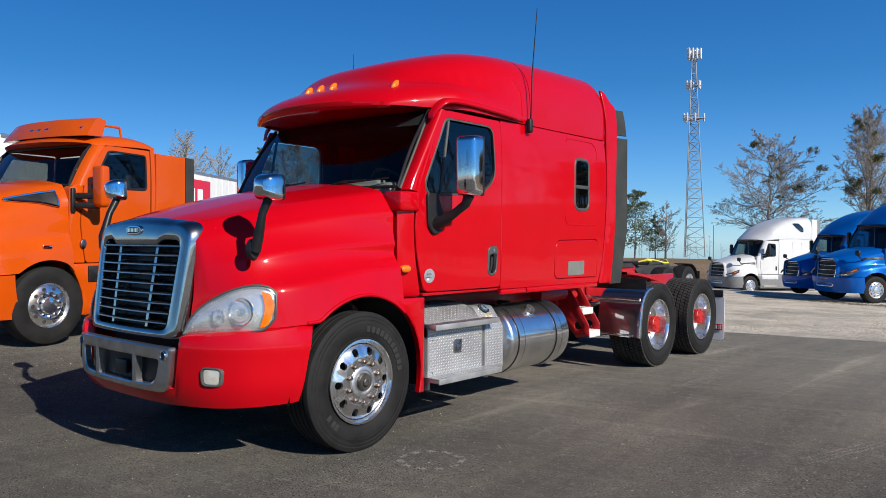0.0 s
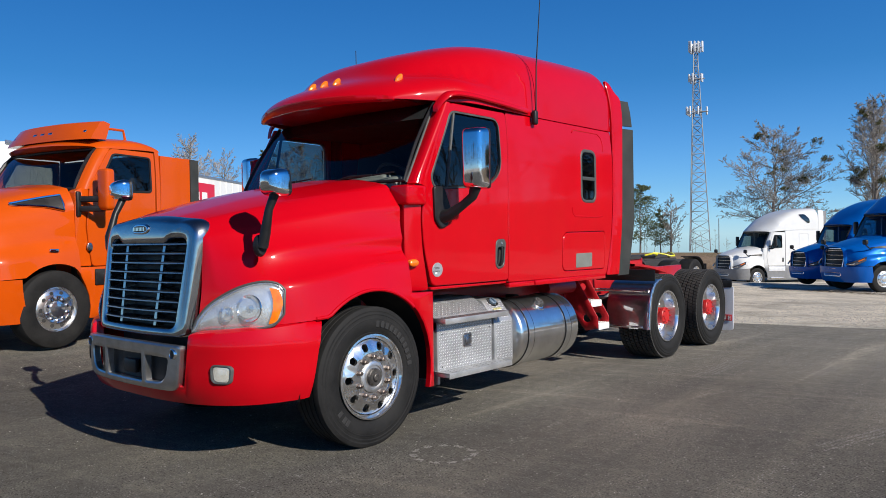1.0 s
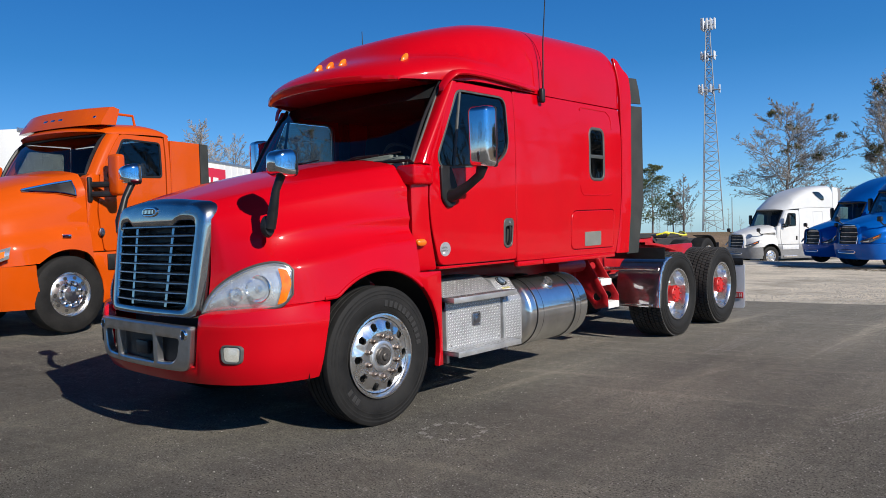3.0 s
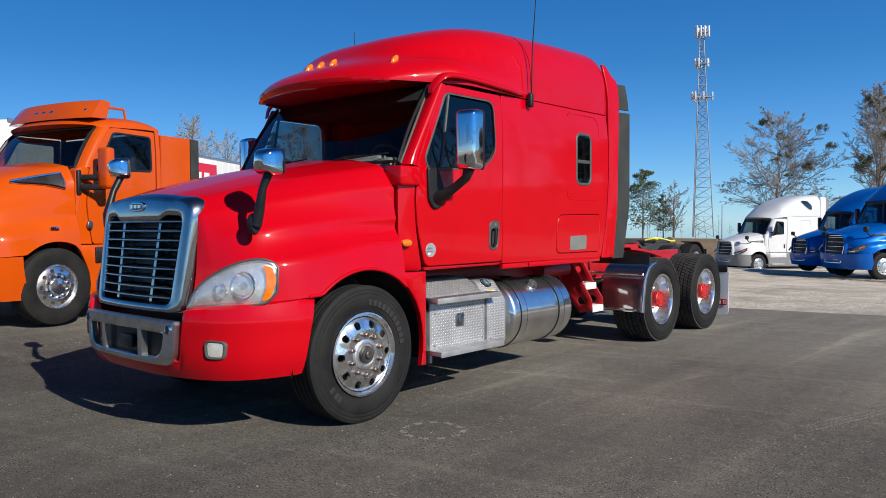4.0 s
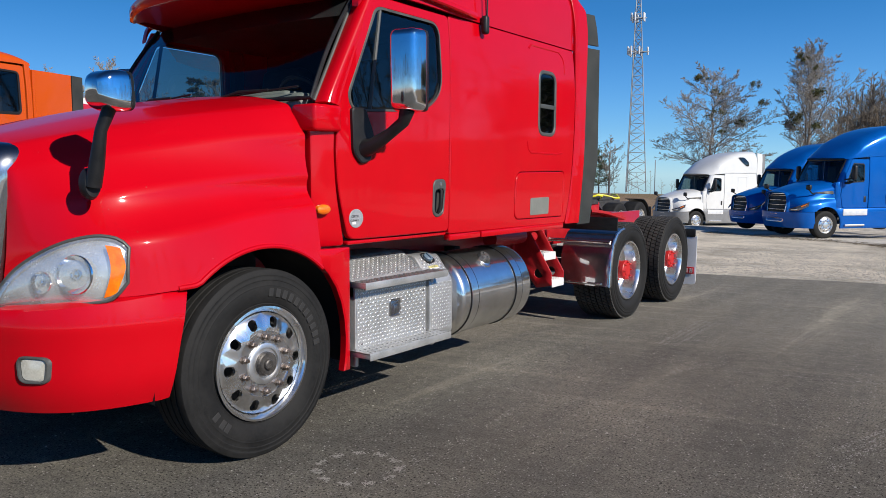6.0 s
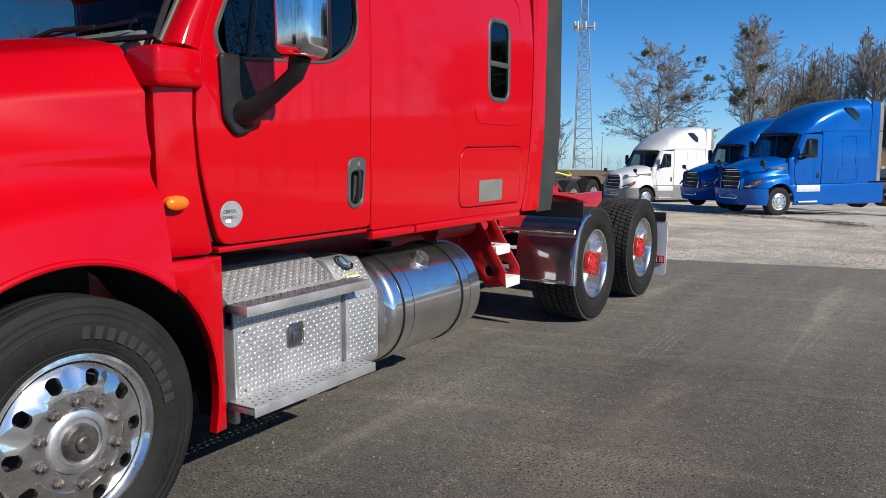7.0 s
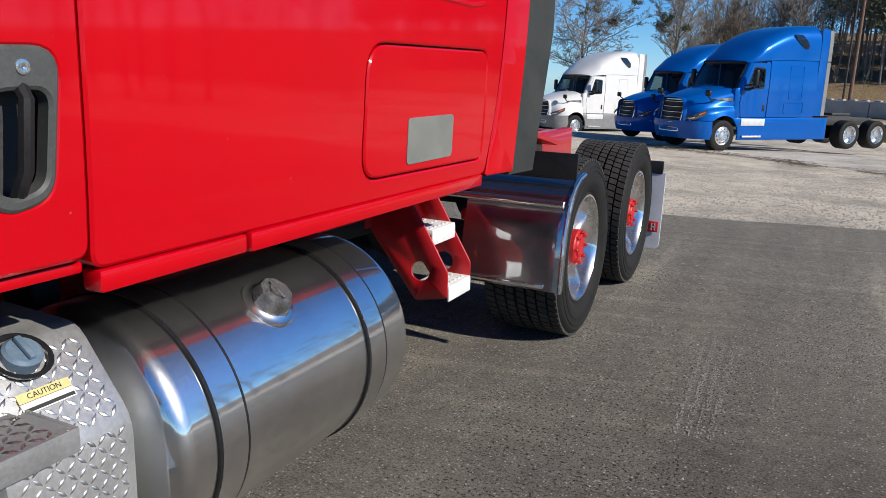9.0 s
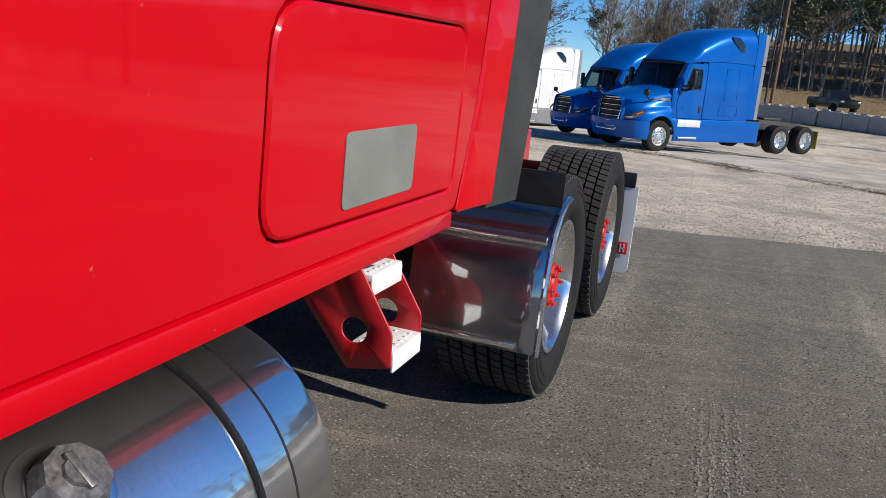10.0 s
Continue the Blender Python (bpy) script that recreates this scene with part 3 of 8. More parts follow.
def build_red_truck():
    truck = thing("semi_truck", "shiny red sleeper-cab semi truck tractor parked on dark asphalt", "truck")

    # hood with both fenders
    bm = bmesh.new()
    rows = []
    ys = [-0.985, -0.96, -0.93, -0.88, -0.82, -0.75, -0.68, -0.6, -0.52, -0.46, -0.41] + [-0.36 + 0.06 * k for k in range(13)] + [0.40]
    for y in ys:
        right = [(x, y + 0.05 * max(0.0, 1 - (x / 0.9) ** 2) * max(0.0, (y + 0.2) / 0.6), z) for x, z in hood_row(y)]
        rows.append([(-p[0], p[1], p[2]) for p in right[:0:-1]] + right)
    front = [(x, min(-0.99, grille_y(x, z) + 0.045), z) for x, z in hood_row(-1.03)]
    rows.insert(0, [(-p[0], p[1], p[2]) for p in front[:0:-1]] + front)
    grid_faces(bm, rows)
    solid(bm, 0.02)
    hood = part("hood", bm, RED, truck, "glossy red sculpted hood with fenders", sharp=50)

    # rolled lip round each wheel arch
    for s in (1, -1):
        pts = []
        for k in range(33):
            y = -0.50 + 0.895 * k / 32
            x, z = hood_row(y)[-1]
            pts.append((s * (x - 0.004), y, z + 0.006))
        bm = bmesh.new()
        tube(bm, pts, 0.013, 8)
        part("arch_lip", bm, RED, hood)

    # headlights
    for s in (1, -1):
        top = [(0, (0.632, -1.075, 0.885)), (0.12, (0.67, -1.055, 0.97)), (0.3, (0.745, -1.0, 1.065)), (0.55, (0.88, -0.905, 1.155)), (0.8, (1.01, -0.80, 1.195)), (0.93, (1.075, -0.728, 1.18)), (1.0, (1.10, -0.695, 1.14))]
        low = [(0, (0.632, -1.075, 0.875)), (0.3, (0.80, -0.985, 0.882)), (0.55, (0.93, -0.90, 0.893)), (0.8, (1.04, -0.825, 0.905)), (0.93, (1.09, -0.765, 0.925)), (1.0, (1.115, -0.715, 0.99))]
        def patch(u, v, d):
            p = Vector(catmull(low, u)).lerp(Vector(catmull(top, u)), v)
            b = 0.035 * math.sin(math.pi * min(max(v, 0), 1)) ** 0.7 * math.sin(math.pi * min(max(u, 0.02), 0.98)) ** 0.5
            n = Vector((0.72, -0.68, 0.12)).normalized()
            p = p + n * (b - d + 0.012)
            return (s * p.x, p.y, p.z)
        bm = bmesh.new()
        grid_faces(bm, [[patch(u / 24, v / 10, 0.028) for v in range(11)] for u in range(25)])
        lamp = part("headlight", bm, LAMP_GREY, truck, "hazy clear headlight with amber corner")
        bm = bmesh.new()
        grid_faces(bm, [[patch(u / 24, v / 10, 0.0) for v in range(11)] for u in range(25)])
        lens = part("lens", bm, LAMP_GLASS, lamp)
        lens.visible_shadow = False
        bm = bmesh.new()
        rim = [patch(u / 24, 0.0, 0.0) for u in range(25)] + [patch(1, v / 10, 0.0) for v in range(1, 11)] + [patch(1 - u / 24, 1.0, 0.0) for u in range(1, 25)]
        tube(bm, rim + [rim[0]], 0.008, 8, False)
        part("rim_seal", bm, TRIM_GREY, lamp)
        bm = bmesh.new()
        grid_faces(bm, [[patch(0.862 + 0.085 * u / 6 + 0.040 * math.sin(math.pi * v / 10), 0.06 + 0.80 * v / 10, -0.002) for v in range(11)] for u in range(7)])
        part("indicator", bm, AMBER, lamp, "amber turn signal reflector")
        for u, v, r in ((0.42, 0.46, 0.050), (0.66, 0.46, 0.088)):
            c = Vector(patch(u, v, 0.020))
            n = Vector((s * 0.45, -0.88, 0.08)).normalized()
            q = n.to_track_quat("X", "Z").to_matrix().to_4x4()
            b2 = bmesh.new()
            lathe(b2, [(r, 0.006), (r * 0.96, 0.012), (r * 0.90, 0.006), (r * 0.74, -0.012), (r * 0.46, -0.024), (r * 0.3, -0.026), (r * 0.28, -0.004), (r * 0.2, 0.006), (0.0005, 0.008)], (0, 0, 0), "x", 32)
            b2.transform(Matrix.Translation(c) @ q)
            part("reflector_bowl", b2, CHROME, lamp)

    # bumper: painted wings and lower strip
    bm = bmesh.new()
    ts = [-7 + 14 * k / 84 for k in range(85)]
    rows = []
    for t in ts:
        x, y = catmull(BUMPER_PLAN, abs(t))
        a = abs(t)
        full = min(max((a - 2.02) / 0.16, 0.0), 1.0)
        full = full * full * (3 - 2 * full)
        top_full = 0.862 + 0.062 * min(max((a - 2.0) / 4.2, 0), 1)
        zt = 0.53 + (top_full - 0.53) * full
        zb = 0.415 + 0.02 * min(1.0, (a / 7) ** 2)
        col = []
        for k in range(13):
            f = k / 12
            z = zb + (zt - zb) * f
            nrm = min(a / 7, 1.0)
            off = bumper_tuck(z)
            lean = 0.11 * (1 - f) * min(max((a - 5.6) / 1.4, 0.0), 1.0)
            col.append((math.copysign(x - off * nrm * 0.8, t), y - lean + off * (1 - 0.7 * nrm), z))
        tx, ty, tz = col[-1]
        col.append((tx - math.copysign(0.022 * nrm, t), ty + 0.018, tz + 0.010))
        col.append((tx - math.copysign(0.075 * nrm, t), ty + 0.075 * (1.2 - nrm), tz + 0.020))
        rows.append(col)
    grid_faces(bm, rows)
    solid(bm, 0.035)
    bumper = part("bumper", bm, RED, truck, "red wrap-around front bumper", sharp=50)
    def chrome_place(u, v, d):
        return (u, bumper_at(u) + bumper_tuck(v) * 0.6 - 0.022 + d, v)
    outline = rounded([(-0.635, 0.795), (-0.60, 0.50), (0.60, 0.50), (0.635, 0.795), (0.30, 0.805), (-0.30, 0.805)], [0.03, 0.09, 0.09, 0.03, 0.05, 0.05])
    holes = [rounded([(-0.525, 0.715), (-0.49, 0.553), (-0.285, 0.547), (-0.285, 0.722)], [0.03, 0.09, 0.012, 0.012]), rounded([(-0.240, 0.724), (-0.240, 0.545), (0.240, 0.545), (0.240, 0.724)], 0.012), rounded([(0.285, 0.722), (0.285, 0.547), (0.49, 0.553), (0.525, 0.715)], [0.012, 0.012, 0.09, 0.03])]
    bm = bmesh.new()
    plate(bm, outline, chrome_place, 0.05, holes, 0.010, 0.03)
    chrome_bar = part("bumper_insert", bm, BUMPER_CHROME, bumper, "dull chrome centre bumper panel", sharp=40)
    bm = bmesh.new()
    grid_faces(bm, [[(-0.52 + 1.04 * i / 10, bumper_at(-0.52 + 1.04 * i / 10) + 0.045, z) for i in range(11)] for z in (0.52, 0.74)])
    part("intake_screen", bm, BLACK_PLASTIC, bumper)
    bm = bmesh.new()
    box(bm, (0.05, -1.195, 0.625), (0.16, 0.03, 0.09), 0.008)
    part("radar_sensor", bm, BLACK_PLASTIC, bumper)
    for s in (1, -1):
        bm = bmesh.new()
        y = bumper_at(0.55)
        lathe(bm, [(0.027, -0.004), (0.027, -0.011), (0.030, -0.014), (0.034, -0.012), (0.036, -0.006), (0.037, 0.02)], (s * 0.575, y - 0.012, 0.742), "y", 24)
        part("tow_hole_ring", bm, CHROME, bumper)
        bm = bmesh.new()
        lathe(bm, [(0.0285, 0.0), (0.0005, 0.0)], (s * 0.575, y - 0.0215, 0.742), "y", 20)
        part("tow_hole", bm, BLACK_PLASTIC, bumper)
        # fog lamp
        def fog_place(u, v, d):
            x = 0.895 + u
            yy = bumper_at(x) + bumper_tuck(v) * 0.8 - 0.014 + d
            return (s * (x + 0.004), yy, v)
        bm = bmesh.new()
        plate(bm, rounded([(-0.062, 0.688), (-0.055, 0.566), (0.052, 0.562), (0.062, 0.680)], 0.034), fog_place, 0.03, [rounded([(-0.051, 0.676), (-0.045, 0.577), (0.042, 0.574), (0.051, 0.669)], 0.028)], 0.008)
        fog = part("fog_lamp", bm, TRIM_GREY, bumper, "rectangular fog lamp with grey bezel")
        bm = bmesh.new()
        plate(bm, rounded([(-0.051, 0.676), (-0.045, 0.577), (0.042, 0.574), (0.051, 0.669)], 0.028), lambda u, v, d: fog_place(u, v, d + 0.006), 0.02, (), 0.006)
        part("fog_lens", bm, FOG_GLASS, fog, "pale ribbed fog lens")

    # grille
    outer = rounded([(-0.635, 1.60), (-0.605, 0.83), (0.605, 0.83), (0.635, 1.60), (0.0, 1.655)], [0.13, 0.07, 0.07, 0.13, 0.4], 8)
    inner = rounded([(-0.530, 1.480), (-0.485, 0.893), (0.485, 0.893), (0.530, 1.480), (0.33, 1.480), (0.27, 1.44), (-0.27, 1.44), (-0.33, 1.480)], [0.07, 0.06, 0.06, 0.07, 0.02, 0.02, 0.02, 0.02])
    bm = bmesh.new()
    rows = []
    for o, i in zip(polar(outer, (0, 1.2), 200), polar(inner, (0, 1.2), 200)):
        row = []
        for g, d in ((0.0, 0.10), (0.0, 0.03), (0.02, 0.008), (0.07, -0.006), (0.14, -0.011), (0.45, -0.015), (0.74, -0.012), (0.82, -0.008), (0.90, 0.008), (0.97, 0.035), (1.0, 0.06), (1.0, 0.14)):
            u, v = i[0] + (o[0] - i[0]) * g, i[1] + (o[1] - i[1]) * g
            row.append((u, grille_y(u, v) + d, v))
        rows.append(row)
    grid_faces(bm, rows + [rows[0]])
    bmesh.ops.remove_doubles(bm, verts=bm.verts, dist=1e-5)
    grille = part("grille", bm, GRILLE_CHROME, truck, "chrome framed grille with thin horizontal bars", sharp=60)
    bm = bmesh.new()
    grid_faces(bm, [[(x * 0.05, grille_y(x * 0.05, z) + 0.11, z) for x in range(-11, 12)] for z in (0.85, 1.1, 1.35, 1.55)])
    part("grille_screen", bm, BLACK_PLASTIC, grille)
    for k in range(9):
        z = 0.928 + 0.0635 * k
        wmax = 0.486 + (z - 0.90) * 0.082
        bm = bmesh.new()
        rows = []
        for i in range(25):
            x = -wmax + 2 * wmax * i / 24
            y = grille_y(x, z)
            rows.append([(x, y + 0.004, z), (x, y - 0.004, z + 0.004), (x, y - 0.003, z + 0.011), (x, y + 0.008, z + 0.014), (x, y + 0.075, z + 0.026), (x, y + 0.075, z + 0.016)])
        grid_faces(bm, rows, True)
        part("grille_bar", bm, DULL_CHROME, grille)
    for x in (-0.235, 0.235):
        bm = bmesh.new()
        rows = []
        for i in range(13):
            z = 0.90 + 0.57 * i / 12
            xx = x * (1 + 0.18 * (z - 0.9))
            y = grille_y(xx, z) + 0.03
            rows.append([(xx - 0.020, y + 0.07, z), (xx - 0.016, y - 0.008, z), (xx + 0.016, y - 0.008, z), (xx + 0.020, y + 0.07, z)])
        grid_faces(bm, rows)
        part("grille_post", bm, GRILLE_CHROME, grille)
    bm = bmesh.new()
    plate(bm, ellipse(0, 1.550, 0.112, 0.036, 28, 2.6), lambda u, v, d: (u, grille_y(u, v) - 0.026 + d, v), 0.016, (), 0.008)
    badge = part("badge", bm, CHROME, grille, "oval chrome badge with dark inlay")
    bm = bmesh.new()
    plate(bm, ellipse(0, 1.550, 0.094, 0.022, 28, 2.6), lambda u, v, d: (u, grille_y(u, v) - 0.029 + d, v), 0.004, (), 0.002)
    part("badge_inlay", bm, TRIM_GREY, badge)
    bm = bmesh.new()
    for k in range(8):
        box(bm, (-0.070 + 0.020 * k, grille_y(0, 1.550) - 0.031, 1.550), (0.011, 0.003, 0.024))
    part("badge_bar", bm, CHROME, badge)

    # inner wheel wells and engine bay, dark
    for s in (1, -1):
        bm = bmesh.new()
        rows = []
        for k in range(15):
            a = radians(-12 + 200 * k / 14)
            rows.append([(s * x, 0.635 * math.cos(a), 0.5 + 0.625 * math.sin(a)) for x in (0.62, 1.15)])
        grid_faces(bm, rows)
        part("wheel_well", bm, BLACK_PLASTIC, truck)
    bm = bmesh.new()
    box(bm, (0, -0.25, 1.0), (1.20, 1.40, 0.9), 0.05)
    part("engine", bm, STEEL_DARK, truck)
    bm = bmesh.new()
    box(bm, (0, -0.02, 0.42), (1.9, 0.14, 0.12), 0.03)
    part("front_axle", bm, STEEL_DARK, truck)

    # cab and sleeper
    for s in (1, -1):
        side = side_place(s, 1.16, cab_warp)
        door_out = rounded([(0.68, 1.085), (1.648, 1.085), (1.662, 2.535), (0.93, 2.535), (0.845, 2.46), (0.615, 1.90), (0.585, 1.62), (0.60, 1.36)], [0.06, 0.03, 0.04, 0.05, 0.05, 0.05, 0.08, 0.12])
        win = rounded([(0.715, 1.838), (1.37, 1.875), (1.565, 2.01), (1.545, 2.468), (0.925, 2.472), (0.675, 1.93)], [0.07, 0.14, 0.13, 0.09, 0.06, 0.09])
        handle_hole = rounded([(1.468, 1.435), (1.462, 1.215), (1.505, 1.182), (1.585, 1.20), (1.612, 1.44)], [0.05, 0.05, 0.04, 0.05, 0.05])
        bm = bmesh.new()
        plate(bm, door_out, side, 0.045, [win, handle_hole], 0.006, 0.10)
        door = part("door", bm, RED, truck, "closed red cab door with fixed quarter pane", sharp=30)
        # window seal, panes
        bm = bmesh.new()
        plate(bm, shrink(win, -0.004), lambda u, v, d: side(u, v, d - 0.003), 0.03, [shrink(win, 0.018)], 0.005)
        frame_ = part("window_frame", bm, TRIM_GREY, door)
        bm = bmesh.new()
        tube(bm, [side(0.862, 1.86, 0.012), side(0.972, 2.455, 0.012)], 0.013, 8)
        part("divider_bar", bm, TRIM_GREY, door)
        bm = bmesh.new()
        plate(bm, shrink(win, 0.024), lambda u, v, d: side(u, v, d + 0.012), 0.005, (), 0.001)
        g = part("pane", bm, DARK_GLASS, door)
        g.visible_shadow = False
        # recessed handle
        bm = bmesh.new()
        plate(bm, shrink(handle_hole, -0.002), lambda u, v, d: side(u, v, d - 0.004), 0.03, [rounded([(1.490, 1.37), (1.484, 1.225), (1.515, 1.205), (1.572, 1.218), (1.590, 1.375)], 0.03)], 0.006)
        hnd = part("handle", bm, TRIM_GREY, door, "recessed dark grey pull handle")
        bm = bmesh.new()
        plate(bm, handle_hole, lambda u, v, d: side(u, v, d + 0.04), 0.005, (), 0.002)
        part("handle_cup", bm, STEEL_DARK, hnd)
        bm = bmesh.new()
        tube(bm, [side(1.545, 1.385, 0.012), side(1.542, 1.36, -0.010), side(1.532, 1.25, -0.010), side(1.530, 1.205, 0.012)], 0.012, 8)
        part("handle_lever", bm, BLACK_PLASTIC, hnd)
        bm = bmesh.new()
        lathe(bm, [(0.012, 0.0), (0.012, 0.006), (0.006, 0.007), (0.0005, 0.005)], side(1.545, 1.407, 0.0), "x", 16, s)
        part("lock", bm, POLISHED, hnd)

        # sleeper side
        slp_out = rounded([(1.652, 1.062), (3.385, 1.055), (3.49, 1.45), (3.535, 2.0), (3.520, 2.545), (1.666, 2.545)], [0.03, 0.03, 0.2, 0.2, 0.02, 0.02])
        swin = rounded([(2.885, 1.80), (3.165, 1.80), (3.17, 2.31), (2.89, 2.31)], 0.085)
        hatch = rounded([(2.515, 1.118), (3.335, 1.112), (3.35, 1.505), (2.535, 1.495)], [0.09, 0.03, 0.05, 0.10])
        bm = bmesh.new()
        plate(bm, slp_out, side, 0.045, [swin, hatch], 0.006, 0.12)
        sleeper = part("sleeper_side", bm, RED, truck, "red sleeper side panel", sharp=30)
        bm = bmesh.new()
        plate(bm, shrink(hatch, 0.006), lambda u, v, d: side(u, v, d - 0.001), 0.03, (), 0.006, 0.12)
        hatch_ob = part("hatch", bm, RED, sleeper, "red luggage hatch")
        bm = bmesh.new()
        plate(bm, shrink(hatch, -0.02), lambda u, v, d: side(u, v, d + 0.03), 0.01, (), 0.002)
        part("hatch_recess", bm, STEEL_DARK, sleeper)
        bm = bmesh.new()
        plate(bm, rounded([(2.765, 1.285), (2.765, 1.145), (3.075, 1.148), (3.075, 1.288)], 0.018), lambda u, v, d: side(u, v, d - 0.004), 0.005, (), 0.001)
        part("reflective_patch", bm, PATCH_GREY, sleeper, "grey rectangular sticker")
        bm = bmesh.new()
        plate(bm, shrink(swin, -0.012), lambda u, v, d: side(u, v, d - 0.006), 0.03, [shrink(swin, 0.018)], 0.007)
        sf = part("window_frame", bm, TRIM_GREY, sleeper)
        bm = bmesh.new()
        plate(bm, shrink(swin, 0.016), lambda u, v, d: side(u, v, d + 0.006), 0.004, (), 0.001)
        part("pane", bm, SLEEPER_GLASS, sleeper).visible_shadow = False
        bm = bmesh.new()
        box(bm, side(3.028, 2.03, 0.0), (0.012, 0.25, 0.035), 0.004)
        part("window_bar", bm, TRIM_GREY, sleeper)
        # embossed lines round the window
        for pts in ([(2.74, 2.47), (2.78, 2.50), (3.24, 2.50), (3.31, 2.46), (3.335, 2.40), (3.335, 2.32)], [(2.71, 1.74), (2.72, 1.68), (2.76, 1.65), (3.20, 1.645), (3.30, 1.66)]):
            bm = bmesh.new()
            tube(bm, [side(u, v, 0.004) for u, v in pts], 0.010, 8)
            part("pressed_rib", bm, RED, sleeper)
        # rocker below the sleeper and door
        bm = bmesh.new()
        box(bm, (s * 1.132, 2.710, 1.036), (0.05, 1.294, 0.046), 0.008)
        part("rocker_panel", bm, RED, truck)
        bm = bmesh.new()
        box(bm, (s * 1.126, 1.862, 1.036), (0.05, 0.390, 0.044), 0.008)
        part("rocker_panel", bm, RED, truck)
        bm = bmesh.new()
        box(bm, (s * 1.100, 1.16, 1.066), (0.06, 0.98, 0.022), 0.006)
        part("sill_trim", bm, RED, truck)
        # inner posts close the seams
        bm = bmesh.new()
        box(bm, (s * 1.085, 1.66, 1.81), (0.06, 0.10, 1.46), 0.0)
        part("door_post", bm, INTERIOR, truck)
        bm = bmesh.new()
        box(bm, (s * 1.06, 0.66, 1.40), (0.06, 0.12, 0.60), 0.0)
        part("hinge_post", bm, INTERIOR, truck)

        # cowl between hood and door
        bm = bmesh.new()
        plate(bm, rounded([(0.415, 1.055), (0.655, 1.055), (0.592, 1.36), (0.577, 1.62), (0.60, 1.84), (0.52, 1.87), (0.415, 1.84)], [0.02, 0.03, 0.1, 0.06, 0.03, 0.03, 0.03]), lambda u, v, d: side(u, v, d + 0.004), 0.16, (), 0.010, 0.08)
        cowl = part("cowl", bm, RED, truck, "red cowl panel", sharp=40)
        bm = bmesh.new()
        box(bm, (s * 1.062, 0.50, 1.785), (0.19, 0.22, 0.15), 0.022, None, 3)
        part("cowl_cap", bm, RED, cowl)
        bm = bmesh.new()
        lathe(bm, [(0.036, -0.02), (0.036, 0.006), (0.030, 0.014), (0.016, 0.020), (0.0005, 0.021)], (0, 0, 0), "x", 24, s)
        bm.transform(Matrix.Translation((s * 1.138, 0.468, 1.272)) @ Matrix.Diagonal((1, 1.45, 0.8, 1)))
        part("side_marker", bm, AMBER, cowl, "oval amber side marker lamp")

        # round certificate sticker on the door
        bm = bmesh.new()
        plate(bm, ellipse(0.735, 1.21, 0.056, 0.056, 28), lambda u, v, d: side(u, v, d - 0.003), 0.004, (), 0.001)
        sticker = part("round_sticker", bm, STICKER, door, "round silver certificate sticker")
        if s > 0:
            for text, dz, size in (("CERTIFIED", 0.012, 0.020), ("CLEAN IDLE", -0.012, 0.019)):
                cu = bpy.data.curves.new("sticker_text", "FONT")
                cu.body, cu.size, cu.align_x, cu.align_y = text, size, "CENTER", "CENTER"
                lt = new("sticker_text", cu)
                lt.parent = sticker
                p = Vector(side(0.735, 1.21 + dz, -0.0045))
                lt.matrix_local = Matrix.Translation(p) @ Matrix.Rotation(math.pi / 2, 4, "Z") @ Matrix.Rotation(math.pi / 2, 4, "X")
                cu.materials.append(BLACK_PLASTIC)
        bm = bmesh.new()
        box(bm, side(0.715, 1.183, -0.005), (0.002, 0.030, 0.016), 0.0)
        part("sticker_bar", bm, WHITE_LINE, sticker)

        # fender tail behind the wheel
        arch = [(0.615 * math.cos(radians(a)), 0.5 + 0.615 * math.sin(radians(a))) for a in (-17, -8, 2, 12, 22, 32, 42, 51)]
        tail = arch + [(0.36, 1.055), (0.665, 1.045), (0.66, 0.315)]
        bm = bmesh.new()
        plate(bm, tail, lambda u, v, d: (s * (1.19 - 0.03 * max(0.0, (u - 0.45) / 0.2) ** 2 - d), u, v), 0.05, (), 0.010, 0.10)
        part("fender_tail", bm, RED, truck, "red fender panel behind the wheel", sharp=40)

        # A pillar
        bm = bmesh.new()
        rows = []
        for k in range(9):
            f = k / 8
            a = Vector((1.058 - 0.045 * f, 0.49 + 0.39 * f, 1.875 + 0.655 * f))
            b = Vector((1.128 + 0.008 * f, 0.615 + 0.345 * f, 1.86 + 0.67 * f))
            if f > 0.0:
                b.y = 0.61 + 0.315 * f**1.05
            row = []
            for i in range(6):
                g = i / 5
                p = a.lerp(b, g) + Vector((0.035, -0.03, 0.01)) * math.sin(math.pi * g)
                row.append((s * p.x, p.y, p.z))
            rows.append(row)
        grid_faces(bm, rows)
        solid(bm, 0.03)
        part("a_pillar", bm, RED, truck, sharp=50)
        bm = bmesh.new()
        tube(bm, [(s * (1.050 - 0.045 * k / 8), 0.49 + 0.39 * k / 8, 1.885 + 0.655 * k / 8) for k in range(9)], 0.011, 8)
        part("windshield_edge_trim", bm, TRIM_GREY, truck)

        # side extender, flared outwards, with rubber edge
        def ext_place(u, v, d):
            f = u - 3.39 - 0.075 * (v - 1.05)
            return (s * (1.152 + 0.11 * max(0.0, f) + 0.16 * max(0.0, f) ** 2 - 0.30 * max(0, v - 2.66) ** 1.7 - d), u, v)
        bm = bmesh.new()
